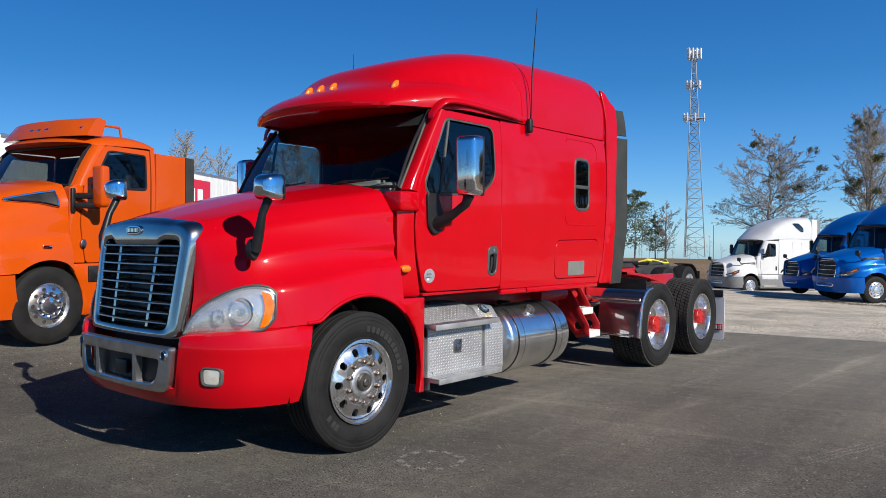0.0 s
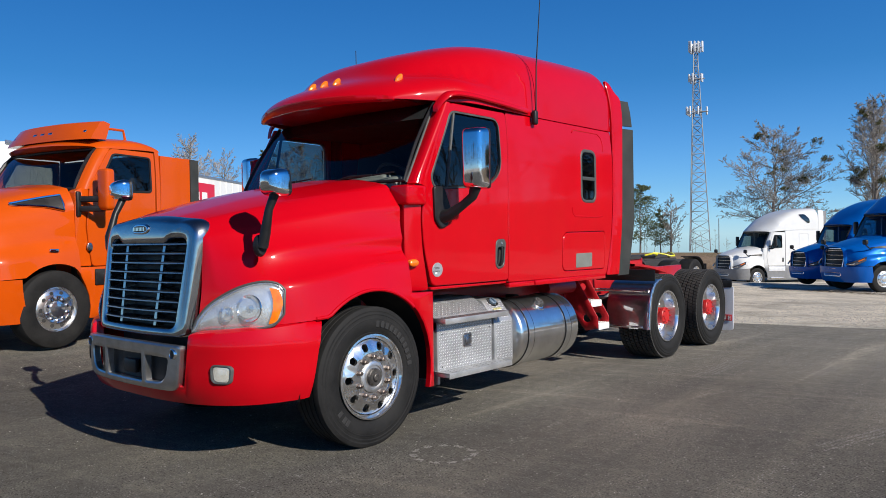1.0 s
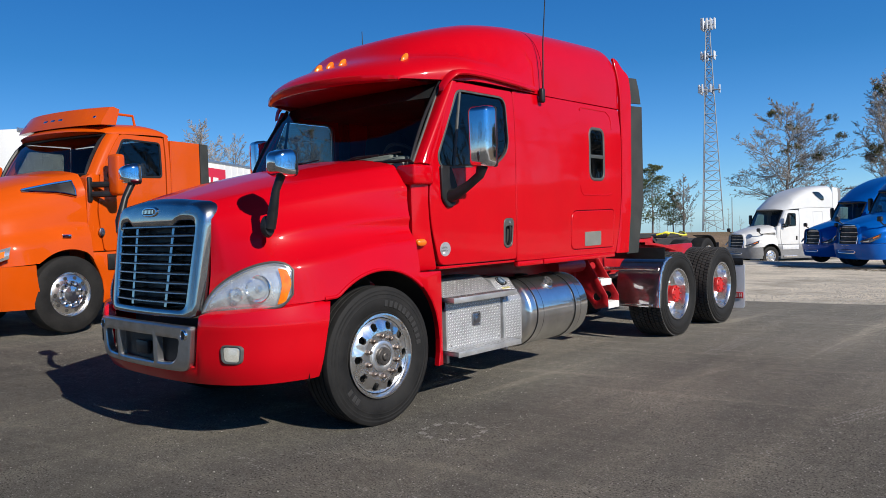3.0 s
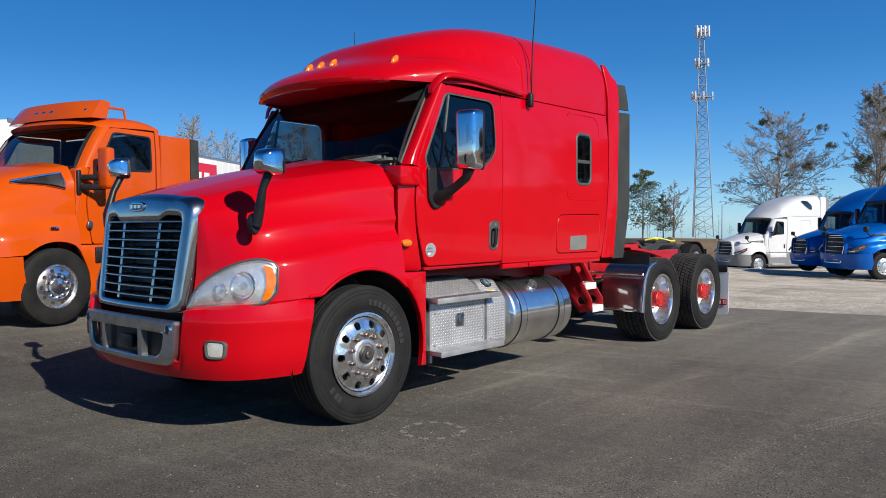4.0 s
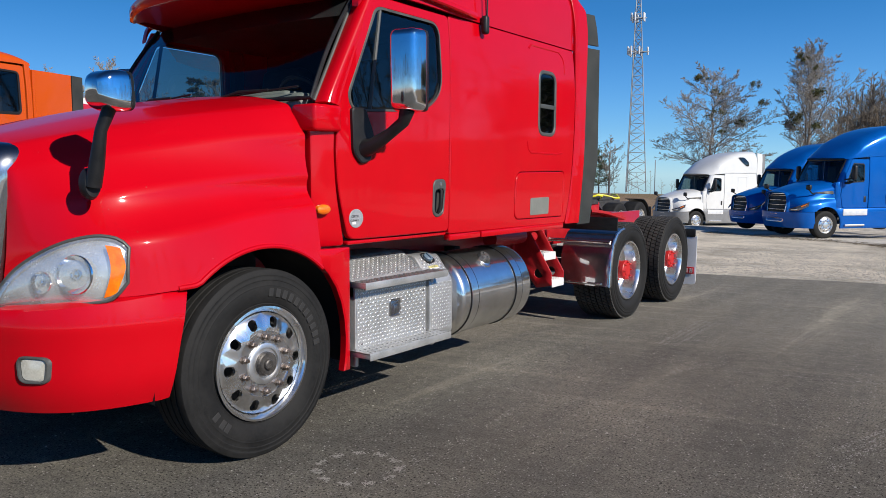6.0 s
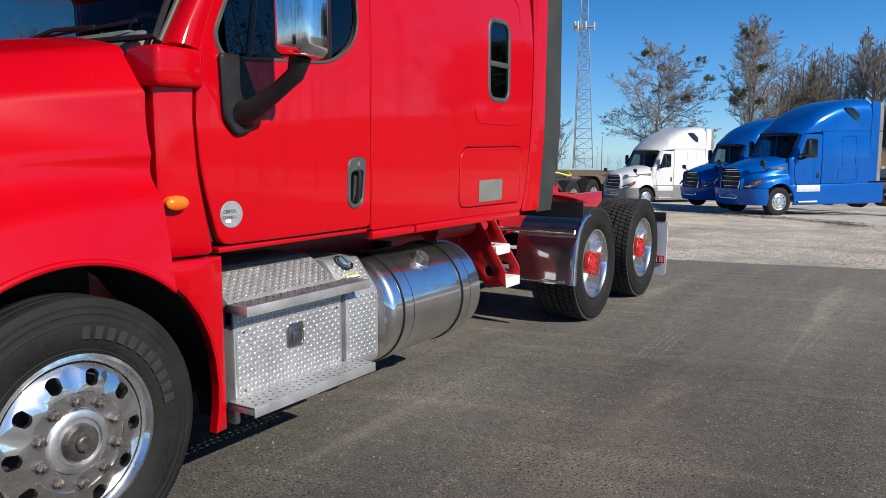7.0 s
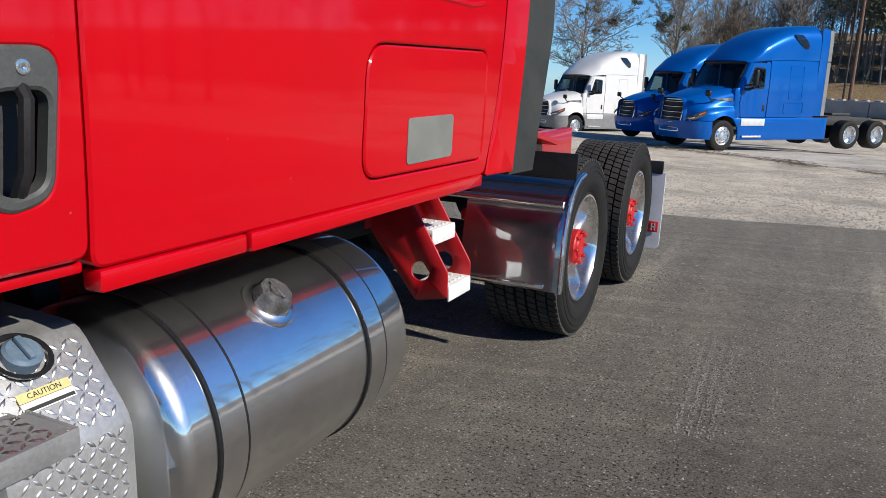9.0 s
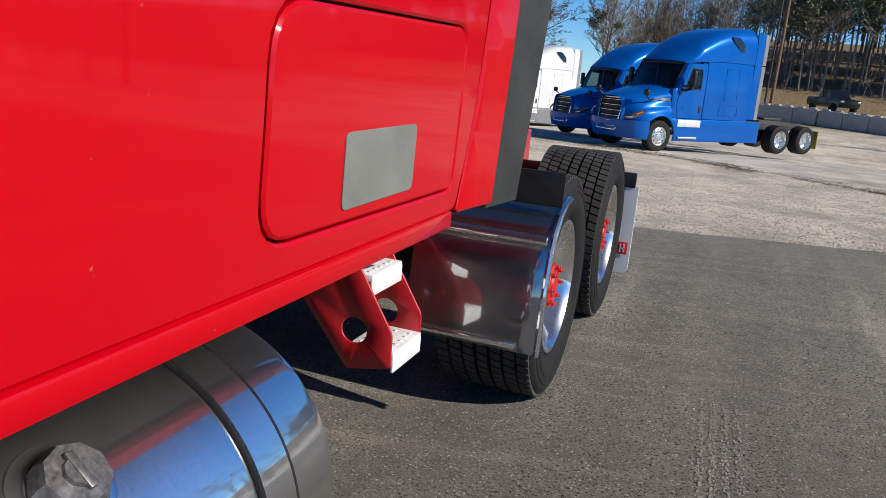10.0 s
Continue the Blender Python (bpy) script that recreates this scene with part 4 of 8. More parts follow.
        plate(bm, rounded([(3.397, 1.045), (3.605, 1.045), (3.68, 1.60), (3.73, 2.93), (3.65, 2.99), (3.60, 3.08), (3.535, 3.10), (3.534, 2.55), (3.547, 2.0), (3.502, 1.45)], [0.01, 0.01, 0.2, 0.04, 0.06, 0.04, 0.02, 0.02, 0.2, 0.2]), ext_place, 0.03, (), 0.006, 0.10)
        ext = part("side_extender", bm, RED, truck, "red side extender behind the sleeper", sharp=40)
        for z0, z1 in ((1.03, 2.60), (2.63, 2.905)):
            bm = bmesh.new()
            edge = [(3.597, z0), (3.775, z0 + 0.005), (3.885, 1.60), (3.905, z1), (3.695, z1), (3.672, 1.60)] if z0 < 2 else [(3.697, z0), (3.89, z0), (3.87, z1), (3.70, z1)]
            plate(bm, edge, lambda u, v, d: ext_place(u, v, d + 0.012), 0.02, (), 0.003, 0.15)
            part("rubber_edge", bm, GREY_RUBBER, ext, "dark grey rubber edge")

    # roof: a sloping visor brow in front, a raised crown set back behind it
    keys = [
        (0.28, (0.86, 2.555, 2.600, 0.50, 2.40)),
        (0.33, (0.90, 2.555, 2.650, 0.52, 2.45)),
        (0.42, (0.96, 2.555, 2.705, 0.56, 2.55)),
        (0.55, (1.02, 2.555, 2.760, 0.62, 2.66)),
        (0.70, (1.08, 2.555, 2.810, 0.70, 2.80)),
        (0.80, (1.12, 2.553, 2.830, 0.77, 2.90)),
        (0.90, (1.150, 2.555, 2.845, 0.83, 2.985)),
        (1.05, (1.165, 2.555, 2.865, 0.92, 3.055)),
        (1.30, (1.170, 2.555, 2.880, 1.02, 3.135)),
        (1.60, (1.165, 2.552, 2.900, 1.10, 3.215)),
        (2.00, (1.145, 2.549, 2.910, 1.135, 3.268)),
        (2.15, (1.138, 2.549, 2.910, 1.135, 3.276)),
        (3.00, (1.138, 2.549, 2.910, 1.135, 3.310)),
        (3.52, (1.138, 2.549, 2.910, 1.135, 3.320)),
    ]

    def roof_row(y, n=72):
        W, zb, zv, wc, zc = catmull(keys, y)
        fade = max(0.0, 1 - max(0.0, y - 0.28) / 1.0)
        row = []
        for k in range(n + 1):
            t = math.pi * k / n
            c, q = math.cos(t), math.sin(t)
            x = W * math.copysign(abs(c) ** (2 / 3.2), c)
            z = zb + (zv - zb) * abs(q) ** (2 / 3.2)
            if abs(x) < wc:
                crown = zb + (zc - zb) * (1 - (abs(x) / wc) ** 3.6) ** (1 / 3.6)
                gap = (crown - z) / 0.035
                z += 0.035 * math.log1p(math.exp(min(gap, 40.0)))
            row.append((x, y + 0.40 * (abs(x) / 1.03) ** 2.2 * fade, z))
        return row
    bm = bmesh.new()
    rows = []
    under = roof_row(0.28)
    rows.append([(x * 0.95, 0.86 + 0.10 * (x / 1.04) ** 2, 2.550) for x, y, z in under])
    rows.append([(x * 0.97, y + 0.10, 2.556) for x, y, z in under])
    rows.append([(x * 0.99, y + 0.025, 2.536) for x, y, z in under])
    rows.append([(x, y + 0.004, 2.544 + 0.3 * (z - 2.555)) for x, y, z in under])
    for y in [0.28, 0.295, 0.315, 0.34, 0.38, 0.42, 0.48, 0.55, 0.62, 0.70, 0.75, 0.80, 0.85, 0.90, 0.97, 1.05, 1.16, 1.3, 1.45, 1.6, 1.8, 2.0, 2.12]:
        rows.append(roof_row(y))
    grid_faces(bm, rows)
    solid(bm, 0.018)
    roof = part("roof", bm, RED, truck, "red mid-roof cap with visor brow", sharp=45)
    bm = bmesh.new()
    rows = [roof_row(y) for y in (2.128, 2.14, 2.3, 2.6, 3.0, 3.3, 3.47, 3.51)]
    W = roof_row(3.51)
    rows.append([(x * 0.985, 3.545, 2.555 + (z - 2.555) * 0.975) for x, y, z in W])
    rows.append([(x * 0.90, 3.565, 2.555 + (z - 2.555) * 0.9) for x, y, z in W])
    rows.append([(x * 0.1, 3.565, 2.70) for x, y, z in W])
    grid_faces(bm, rows)
    part("sleeper_roof", bm, RED, truck, "red sleeper roof", sharp=45)
    # drip ledge over each door, tapering to a wedge behind it
    for s in (1, -1):
        path = [(0.0, (1.090, 0.800, 2.470, 0.020)), (0.12, (1.118, 0.845, 2.545, 0.030)), (0.24, (1.142, 0.925, 2.600, 0.040)), (0.40, (1.156, 1.12, 2.610, 0.046)), (0.65, (1.160, 1.45, 2.600, 0.046)), (0.88, (1.156, 1.80, 2.585, 0.040)), (1.0, (1.150, 1.99, 2.583, 0.006))]
        rows = []
        for k in range(31):
            x, y, z, d = catmull(path, k / 30)
            rows.append([(s * (x - 0.03), y, z + 0.030), (s * (x + d * 0.45), y, z + 0.026), (s * (x + d * 0.9), y, z + 0.006), (s * (x + d), y, z - 0.010), (s * (x + d * 0.8), y, z - 0.020), (s * (x - 0.03), y, z - 0.012)])
        bm = bmesh.new()
        vs = grid_faces(bm, rows, True)
        bm.faces.new(vs[0])
        bm.faces.new(vs[-1])
        part("drip_ledge", bm, RED, roof, sharp=40)
    # roof marker lamps
    for x, y in ((0.0, 0.0), (0.16, 0.0), (-0.16, 0.0), (0.76, 0.0), (-0.80, 0.0)):
        row = roof_row(0.585)
        p = min(row, key=lambda q: abs(q[0] - x))
        bm = bmesh.new()
        bmesh.ops.create_uvsphere(bm, u_segments=16, v_segments=8, radius=1.0)
        bm.transform(Matrix.Translation((x, p[1], p[2] + 0.002)) @ Matrix.Rotation(radians(-40), 4, "X") @ Matrix.Diagonal((0.021, 0.030, 0.060, 1)))
        part("roof_marker_lamp", bm, AMBER, roof, "small amber clearance lamp")

    # windshield
    def glass(fx, fz, d=0.0):
        x = 1.05 * fx * (1 - 0.043 * fz)
        yb, yt = 0.375 + 0.10 * fx * fx, 0.80 + 0.075 * fx * fx
        y = yb + (yt - yb) * fz - 0.03 * math.sin(math.pi * fz)
        z = 1.90 + 0.64 * fz
        return (x, y + d, z)
    bm = bmesh.new()
    grid_faces(bm, [[glass(-1 + 2 * i / 24, j / 8) for i in range(25)] for j in range(9)])
    ws = part("windshield", bm, WINDSHIELD, truck, "large curved windshield")
    ws.visible_shadow = False
    bm = bmesh.new()
    loop = [glass(-1, 1 - j / 8, -0.004) for j in range(8)] + [glass(-1 + 2 * i / 24, 0, -0.004) for i in range(25)] + [glass(1, j / 8, -0.004) for j in range(1, 9)]
    tube(bm, loop, 0.013, 8)
    part("windshield_seal", bm, BLACK_PLASTIC, ws)
    bm = bmesh.new()
    grid_faces(bm, [[glass(-0.96 + 1.92 * i / 24, 0.80 + 0.2 * j / 3, 0.012) for i in range(25)] for j in range(4)])
    part("shade_band", bm, INTERIOR, ws)
    for x0 in (-0.55, 0.30):
        bm = bmesh.new()
        a, b = Vector(glass(x0, 0.02, -0.03)), Vector(glass(x0 + 0.40, 0.09, -0.02))
        tube(bm, [a, a.lerp(b, 0.5) + Vector((0, -0.01, 0.02)), b], 0.009, 6)
        wip = part("wiper", bm, BLACK_PLASTIC, truck)
        bm = bmesh.new()
        tube(bm, [glass(x0 + 0.06, 0.05, -0.018), glass(x0 + 0.60, 0.11, -0.018)], 0.006, 6)
        part("wiper_blade", bm, BLACK_PLASTIC, wip)
    # cab interior
    bm = bmesh.new()
    box(bm, (0, 1.25, 1.12), (2.14, 1.4, 0.06))
    box(bm, (0, 2.0, 1.82), (2.14, 0.04, 1.44))
    box(bm, (0, 1.51, 2.495), (2.0, 1.14, 0.03))
    part("cab_lining", bm, INTERIOR, truck, "dark cab lining")
    bm = bmesh.new()
    box(bm, (0, 0.66, 1.83), (1.94, 0.40, 0.22), 0.05, None, 3)
    box(bm, (0.42, 0.74, 1.93), (0.55, 0.28, 0.10), 0.04, None, 3)
    part("dashboard", bm, DASH, truck, "grey dashboard")
    bm = bmesh.new()
    ring = [(0.5 + 0.21 * math.cos(2 * math.pi * k / 24), 0.96 - 0.12 * math.sin(2 * math.pi * k / 24), 1.92 + 0.17 * math.sin(2 * math.pi * k / 24)) for k in range(25)]
    tube(bm, ring, 0.015, 8, False)
    tube(bm, [(0.30, 0.96, 1.92), (0.5, 0.93, 1.90), (0.70, 0.96, 1.92)], 0.014, 6)
    part("steering_wheel", bm, BLACK_PLASTIC, truck)
    for x in (0.52, -0.52):
        bm = bmesh.new()
        box(bm, (x, 1.42, 1.52), (0.50, 0.50, 0.16), 0.05, None, 3)
        box(bm, (x, 1.66, 1.92), (0.48, 0.16, 0.80), 0.06, Matrix.Rotation(radians(-10), 4, "X"), 3)
        box(bm, (x, 1.44, 1.28), (0.40, 0.40, 0.34), 0.02)
        part("seat", bm, INTERIOR, truck, "dark cab seat")
    bm = bmesh.new()
    box(bm, (0, 3.47, 1.80), (2.2, 0.04, 1.5), 0.01)
    part("sleeper_back", bm, RED, truck, "red sleeper rear wall")
    bm = bmesh.new()
    box(bm, (0, 2.05, 1.07), (2.12, 2.85, 0.05))
    part("cab_floor", bm, STEEL_DARK, truck)

    # door mirrors
    for s in (1, -1):
        mir = new("door_mirror")
        mir.parent = truck
        mir["label"] = "tall chrome door mirror on black arm"
        c = Vector((s * 1.45, 0.835, 2.06))
        turn = Matrix.Rotation(radians(s * 12), 4, "Z")
        bm = bmesh.new()
        box(bm, (0, 0, 0), (0.205, 0.15, 0.47), 0.045, None, 4)
        for v in bm.verts:
            if v.co.y < 0:
                v.co.x *= 0.86
                v.co.z *= 0.97
        bm.transform(Matrix.Translation(c) @ turn)
        part("mirror_shell", bm, CHROME, mir)
        bm = bmesh.new()
        box(bm, (0, 0.066, 0), (0.196, 0.05, 0.46), 0.02, None, 2)
        bm.transform(Matrix.Translation(c) @ turn)
        part("mirror_back", bm, BLACK_PLASTIC, mir)
        bm = bmesh.new()
        box(bm, (0, 0.0935, 0), (0.165, 0.004, 0.42), 0.0)
        bm.transform(Matrix.Translation(c) @ turn)
        part("mirror_glass", bm, CHROME, mir)
        bm = bmesh.new()
        tube(bm, [c + Vector((0, 0.0, -0.22)), c + Vector((-s * 0.03, 0.0, -0.29)), (s * 1.33, 0.82, 1.705), (s * 1.22, 0.80, 1.64), (s * 1.14, 0.79, 1.62)], [0.045, 0.036, 0.034, 0.045, 0.06], 12)
        part("mirror_arm", bm, BLACK_PLASTIC, mir)
        bm = bmesh.new()
        plate(bm, rounded([(0.69, 1.86), (0.70, 1.60), (0.76, 1.53), (0.84, 1.55), (0.87, 1.70), (0.80, 1.86)], 0.03), lambda u, v, d: (s * (1.15 + cab_warp(u, v) + 0.035 - d), u, v), 0.03, (), 0.008)
        part("mirror_foot", bm, BLACK_PLASTIC, mir)

        # hood mirrors
        hm = new("hood_mirror")
        hm.parent = truck
        hm["label"] = "small chrome hood mirror on black stalk"
        base = Vector((s * 1.015, -0.815, 1.445))
        head = Vector((1.125, -0.79, 1.825)) if s > 0 else Vector((-1.125, -0.68, 1.90))
        bm = bmesh.new()
        rows = []
        for k in range(9):
            f = k / 8
            y = -0.075 + 0.15 * f
            sc = [0.45, 0.70, 0.84, 0.92, 0.97, 1.0, 1.0, 1.0, 0.97][k]
            rows.append([(u * sc, y, w * sc) for u, w in rounded([(-0.092, -0.088), (0.092, -0.088), (0.082, 0.082), (-0.082, 0.082)], 0.042)])
        vs = grid_faces(bm, rows, True)
        bm.faces.new(vs[0])
        bm.transform(Matrix.Translation(head) @ Matrix.Rotation(radians(s * 10), 4, "Z"))
        part("mirror_shell", bm, CHROME, hm, sharp=60)
        bm = bmesh.new()
        plate(bm, rounded([(-0.092, -0.088), (0.092, -0.088), (0.082, 0.082), (-0.082, 0.082)], 0.042), lambda u, v, d: (u, 0.078 - d, v), 0.03, (), 0.008)
        bm.transform(Matrix.Translation(head) @ Matrix.Rotation(radians(s * 10), 4, "Z"))
        part("mirror_back", bm, BLACK_PLASTIC, hm)
        bm = bmesh.new()
        tube(bm, [base + Vector((s * 0.02, 0, -0.03)), base + Vector((s * 0.045, 0.005, 0.06)), base.lerp(head, 0.55) + Vector((s * 0.015, 0, 0)), head + Vector((-s * 0.01, 0.02, -0.07))], [0.036, 0.034, 0.026, 0.030], 12)
        part("mirror_stalk", bm, BLACK_PLASTIC, hm)
        bm = bmesh.new()
        lathe(bm, [(0.0005, 0.03), (0.05, 0.025), (0.062, 0.0), (0.06, -0.03)], (0, 0, 0), "x", 24, s)
        bm.transform(Matrix.Translation(base + Vector((s * 0.0, 0, -0.02))) @ Matrix.Diagonal((0.8, 0.72, 1.15, 1)))
        part("mirror_base", bm, BLACK_PLASTIC, hm)

    # antennas on the sleeper shoulders
    for s, y in ((1, 2.06), (-1, 2.06)):
        bm = bmesh.new()
        box(bm, (s * 1.175, y, 2.535), (0.05, 0.055, 0.13), 0.018, None, 3)
        ant = part("antenna_base", bm, BLACK_PLASTIC, truck, "black antenna mount")
        bm = bmesh.new()
        top = Vector((s * 1.19, y + 0.085, 3.62)) if s > 0 else Vector((s * 1.19, y, 3.55))
        tube(bm, [(s * 1.185, y + 0.005, 2.58), (s * 1.19, y + 0.01, 3.0), top], [0.007, 0.006, 0.004], 8)
        part("antenna_whip", bm, BLACK_PLASTIC, ant)
    return truck


RED_TRUCK = build_red_truck()


def build_red_chassis(truck):
    # wheels
    for s in (1, -1):
        wheel_under(truck, "steer_wheel", steer_wheel_parts, 1.045, -0.012, 0.490, s)
        for y in (4.83, 6.15):
            wheel_under(truck, "drive_wheel", drive_wheel_parts, 0.968, y, 0.492, s)

    # frame rails and cross members
    for s in (1, -1):
        bm = bmesh.new()
        box(bm, (s * 0.43, 3.4, 0.88), (0.012, 7.0, 0.27), 0.003)
        box(bm, (s * 0.40, 3.4, 1.01), (0.07, 7.0, 0.012), 0.003)
        box(bm, (s * 0.40, 3.4, 0.75), (0.07, 7.0, 0.012), 0.003)
        part("frame_rail", bm, RED_FRAME, truck, "red steel chassis rail")
    for y in (1.2, 3.2, 4.3, 5.5, 6.85):
        bm = bmesh.new()
        box(bm, (0, y, 0.88), (0.84, 0.10, 0.22), 0.01)
        part("cross_member", bm, RED_FRAME, truck)
    for y in (4.83, 6.15):
        bm = bmesh.new()
        tube(bm, [(-0.80, y, 0.492), (0.80, y, 0.492)], 0.075, 16)
        bmesh.ops.create_uvsphere(bm, u_segments=20, v_segments=12, radius=0.24, matrix=Matrix.Translation((0, y, 0.50)))
        part("drive_axle", bm, STEEL_DARK, truck)
    for s in (1, -1):
        bm = bmesh.new()
        box(bm, (s * 0.50, 5.49, 0.62), (0.10, 1.55, 0.06), 0.01)
        box(bm, (s * 0.50, 5.49, 0.72), (0.12, 0.36, 0.24), 0.02)
        part("suspension_beam", bm, RED_FRAME, truck)

    # fifth wheel
    bm = bmesh.new()
    out = rounded([(-0.45, 4.98), (0.45, 4.98), (0.45, 5.55), (0.34, 5.98), (0.10, 5.98), (0.05, 5.60), (-0.05, 5.60), (-0.10, 5.98), (-0.34, 5.98), (-0.45, 5.55)], [0.12, 0.12, 0.05, 0.06, 0.03, 0.05, 0.05, 0.03, 0.06, 0.05])
    plate(bm, out, lambda u, v, d: (u, v, 1.19 - 0.28 * max(0, v - 5.6) ** 1.0 - d), 0.05, (), 0.01, 0.12)
    fw = part("fifth_wheel", bm, STEEL_DARK, truck, "greasy black fifth wheel coupling plate", sharp=40)
    for s in (1, -1):
        bm = bmesh.new()
        box(bm, (s * 0.40, 5.45, 1.08), (0.05, 0.50, 0.16), 0.02)
        part("fifth_wheel_bracket", bm, RED_FRAME, fw)
        bm = bmesh.new()
        pts = [(s * 0.47, 5.20 + 0.95 * k / 8, 1.06 - 0.13 * (k / 8) ** 1.5) for k in range(9)]
        rows = [[(s * 0.36, y, z), (s * 0.36, y, z + 0.03), (s * 0.56, y, z + 0.03), (s * 0.56, y, z)] for _, y, z in pts]
        grid_faces(bm, rows, True)
        part("ramp", bm, RED_FRAME, fw, "red slide ramp")
    bm = bmesh.new()
    box(bm, (0, 4.20, 1.045), (0.92, 0.75, 0.02), 0.004)
    part("deck_plate", bm, TREADPLATE, truck)
    # black panel between cab and drive tyre
    bm = bmesh.new()
    box(bm, (0.86, 4.345, 0.995), (0.75, 0.012, 0.13), 0.003)
    part("splash_panel", bm, BLACK_PLASTIC, truck)
    # air lines
    for col, dx, mat in ((0, -0.06, "a"), (1, 0.0, "b"), (2, 0.06, "c")):
        bm = bmesh.new()
        pts = []
        for k in range(15):
            f = k / 14
            pts.append((0.10 + dx * 1.2, 3.56 + 1.35 * f, 1.75 - 0.62 * f - 0.35 * math.sin(math.pi * f) + 0.10 * math.sin(math.pi * 2 * f)))
        tube(bm, pts, 0.012, 8)
        part("air_line", bm, (YELLOW_HOSE, BLACK_PLASTIC, BLACK_PLASTIC)[col], truck, ("yellow coiled air line", "black air line", "black air line")[col])

    for s in (1, -1):
        # fuel tank
        cx, cz, R = s * 0.835, 0.572, 0.318
        bm = bmesh.new()
        y0, y1 = 1.785, 2.815
        prof = [(0.0005, y0 - 0.005), (R * 0.30, y0 - 0.001), (R * 0.55, y0 + 0.010), (R * 0.75, y0 + 0.027), (R * 0.88, y0 + 0.044), (R * 0.945, y0 + 0.056), (R * 0.98, y0 + 0.068), (R * 0.996, y0 + 0.082), (R, y0 + 0.095), (R - 0.001, y0 + 0.3), (R - 0.001, y1 - 0.3), (R, y1 - 0.03), (R * 0.985, y1 - 0.008), (R * 0.95, y1), (R * 0.86, y1 - 0.004), (R * 0.72, y1 - 0.008), (0.0005, y1 - 0.012)]
        lathe(bm, prof, (cx, 0, cz), "y", 72)
        tank = part("fuel_tank", bm, TANK_METAL, truck, "polished aluminium fuel tank", sharp=40)
        for yy in (1.99, 2.62):
            bm = bmesh.new()
            lathe(bm, [(R + 0.001, -0.052), (R + 0.006, -0.050), (R + 0.006, -0.044), (R + 0.001, -0.042)], (cx, yy, cz), "y", 72)
            lathe(bm, [(R + 0.001, 0.042), (R + 0.006, 0.044), (R + 0.006, 0.050), (R + 0.001, 0.052)], (cx, yy, cz), "y", 72)
            strap_rubber = part("strap_rubber", bm, BLACK_PLASTIC, tank)
            bm = bmesh.new()
            lathe(bm, [(R + 0.001, -0.043), (R + 0.0075, -0.041), (R + 0.0075, 0.041), (R + 0.001, 0.043)], (cx, yy, cz), "y", 72)
            part("strap", bm, TANK_METAL, tank, "polished tank strap")
            bm = bmesh.new()
            box(bm, (s * 0.49, yy, 0.62), (0.12, 0.08, 0.50), 0.01)
            part("tank_bracket", bm, STEEL_DARK, tank)
        # filler cap
        a = radians(52)
        out = Vector((s * math.cos(a), 0, math.sin(a)))
        base = Vector((cx, 2.27, cz)) + out * (R - 0.004)
        q = out.to_track_quat("X", "Y").to_matrix().to_4x4()
        bm = bmesh.new()
        lathe(bm, [(0.078, -0.004), (0.074, 0.003), (0.060, 0.005), (0.054, 0.010), (0.0005, 0.010)], (0, 0, 0), "x", 32)
        bm.transform(Matrix.Translation(base) @ q)
        neck = part("filler_neck", bm, TANK_METAL, tank)
        bm = bmesh.new()
        lathe(bm, [(0.046, 0.008), (0.053, 0.010), (0.053, 0.034), (0.048, 0.042), (0.046, 0.048), (0.024, 0.050), (0.022, 0.056), (0.0005, 0.056)], (0, 0, 0), "x", 9)
        box(bm, (0.053, 0, 0), (0.010, 0.060, 0.014), 0.003)
        bm.transform(Matrix.Translation(base) @ q)
        part("filler_cap", bm, CAP_GREY, neck, "dull metal filler cap")

        # step box
        def lay(profile, y0, y1, name, material, parent, label="", bevel=0.012):
            bm2 = bmesh.new()
            pts = rounded([(x, z) for x, z in profile], bevel, 3)
            rows = []
            for y, k in ((y0, 0.012), (y0 + 0.004, 0.004), (y0 + 0.014, 0.0), (y1 - 0.014, 0.0), (y1 - 0.004, 0.004), (y1, 0.012)):
                rows.append([(s * x, y, z) for x, z in (shrink(pts, k) if k else pts)])
            vs = grid_faces(bm2, rows, True)
            bm2.faces.new(vs[0])
            bm2.faces.new(vs[-1])
            return part(name, bm2, material, parent, label, sharp=35)
        boxp = lay([(0.62, 0.36), (1.125, 0.36), (1.125, 0.79), (1.10, 0.83), (0.90, 0.955), (0.62, 0.955)], 0.735, 1.445, "step_box", TREADPLATE, truck, "tread plate battery box with steps", 0.02)
        defp = lay([(0.66, 0.345), (1.105, 0.345), (1.125, 0.38), (1.125, 0.74), (0.985, 0.915), (0.66, 0.925)], 1.475, 1.745, "urea_tank_cover", TREADPLATE, truck, "tread plate tank cover with blue-grey cap", 0.035)
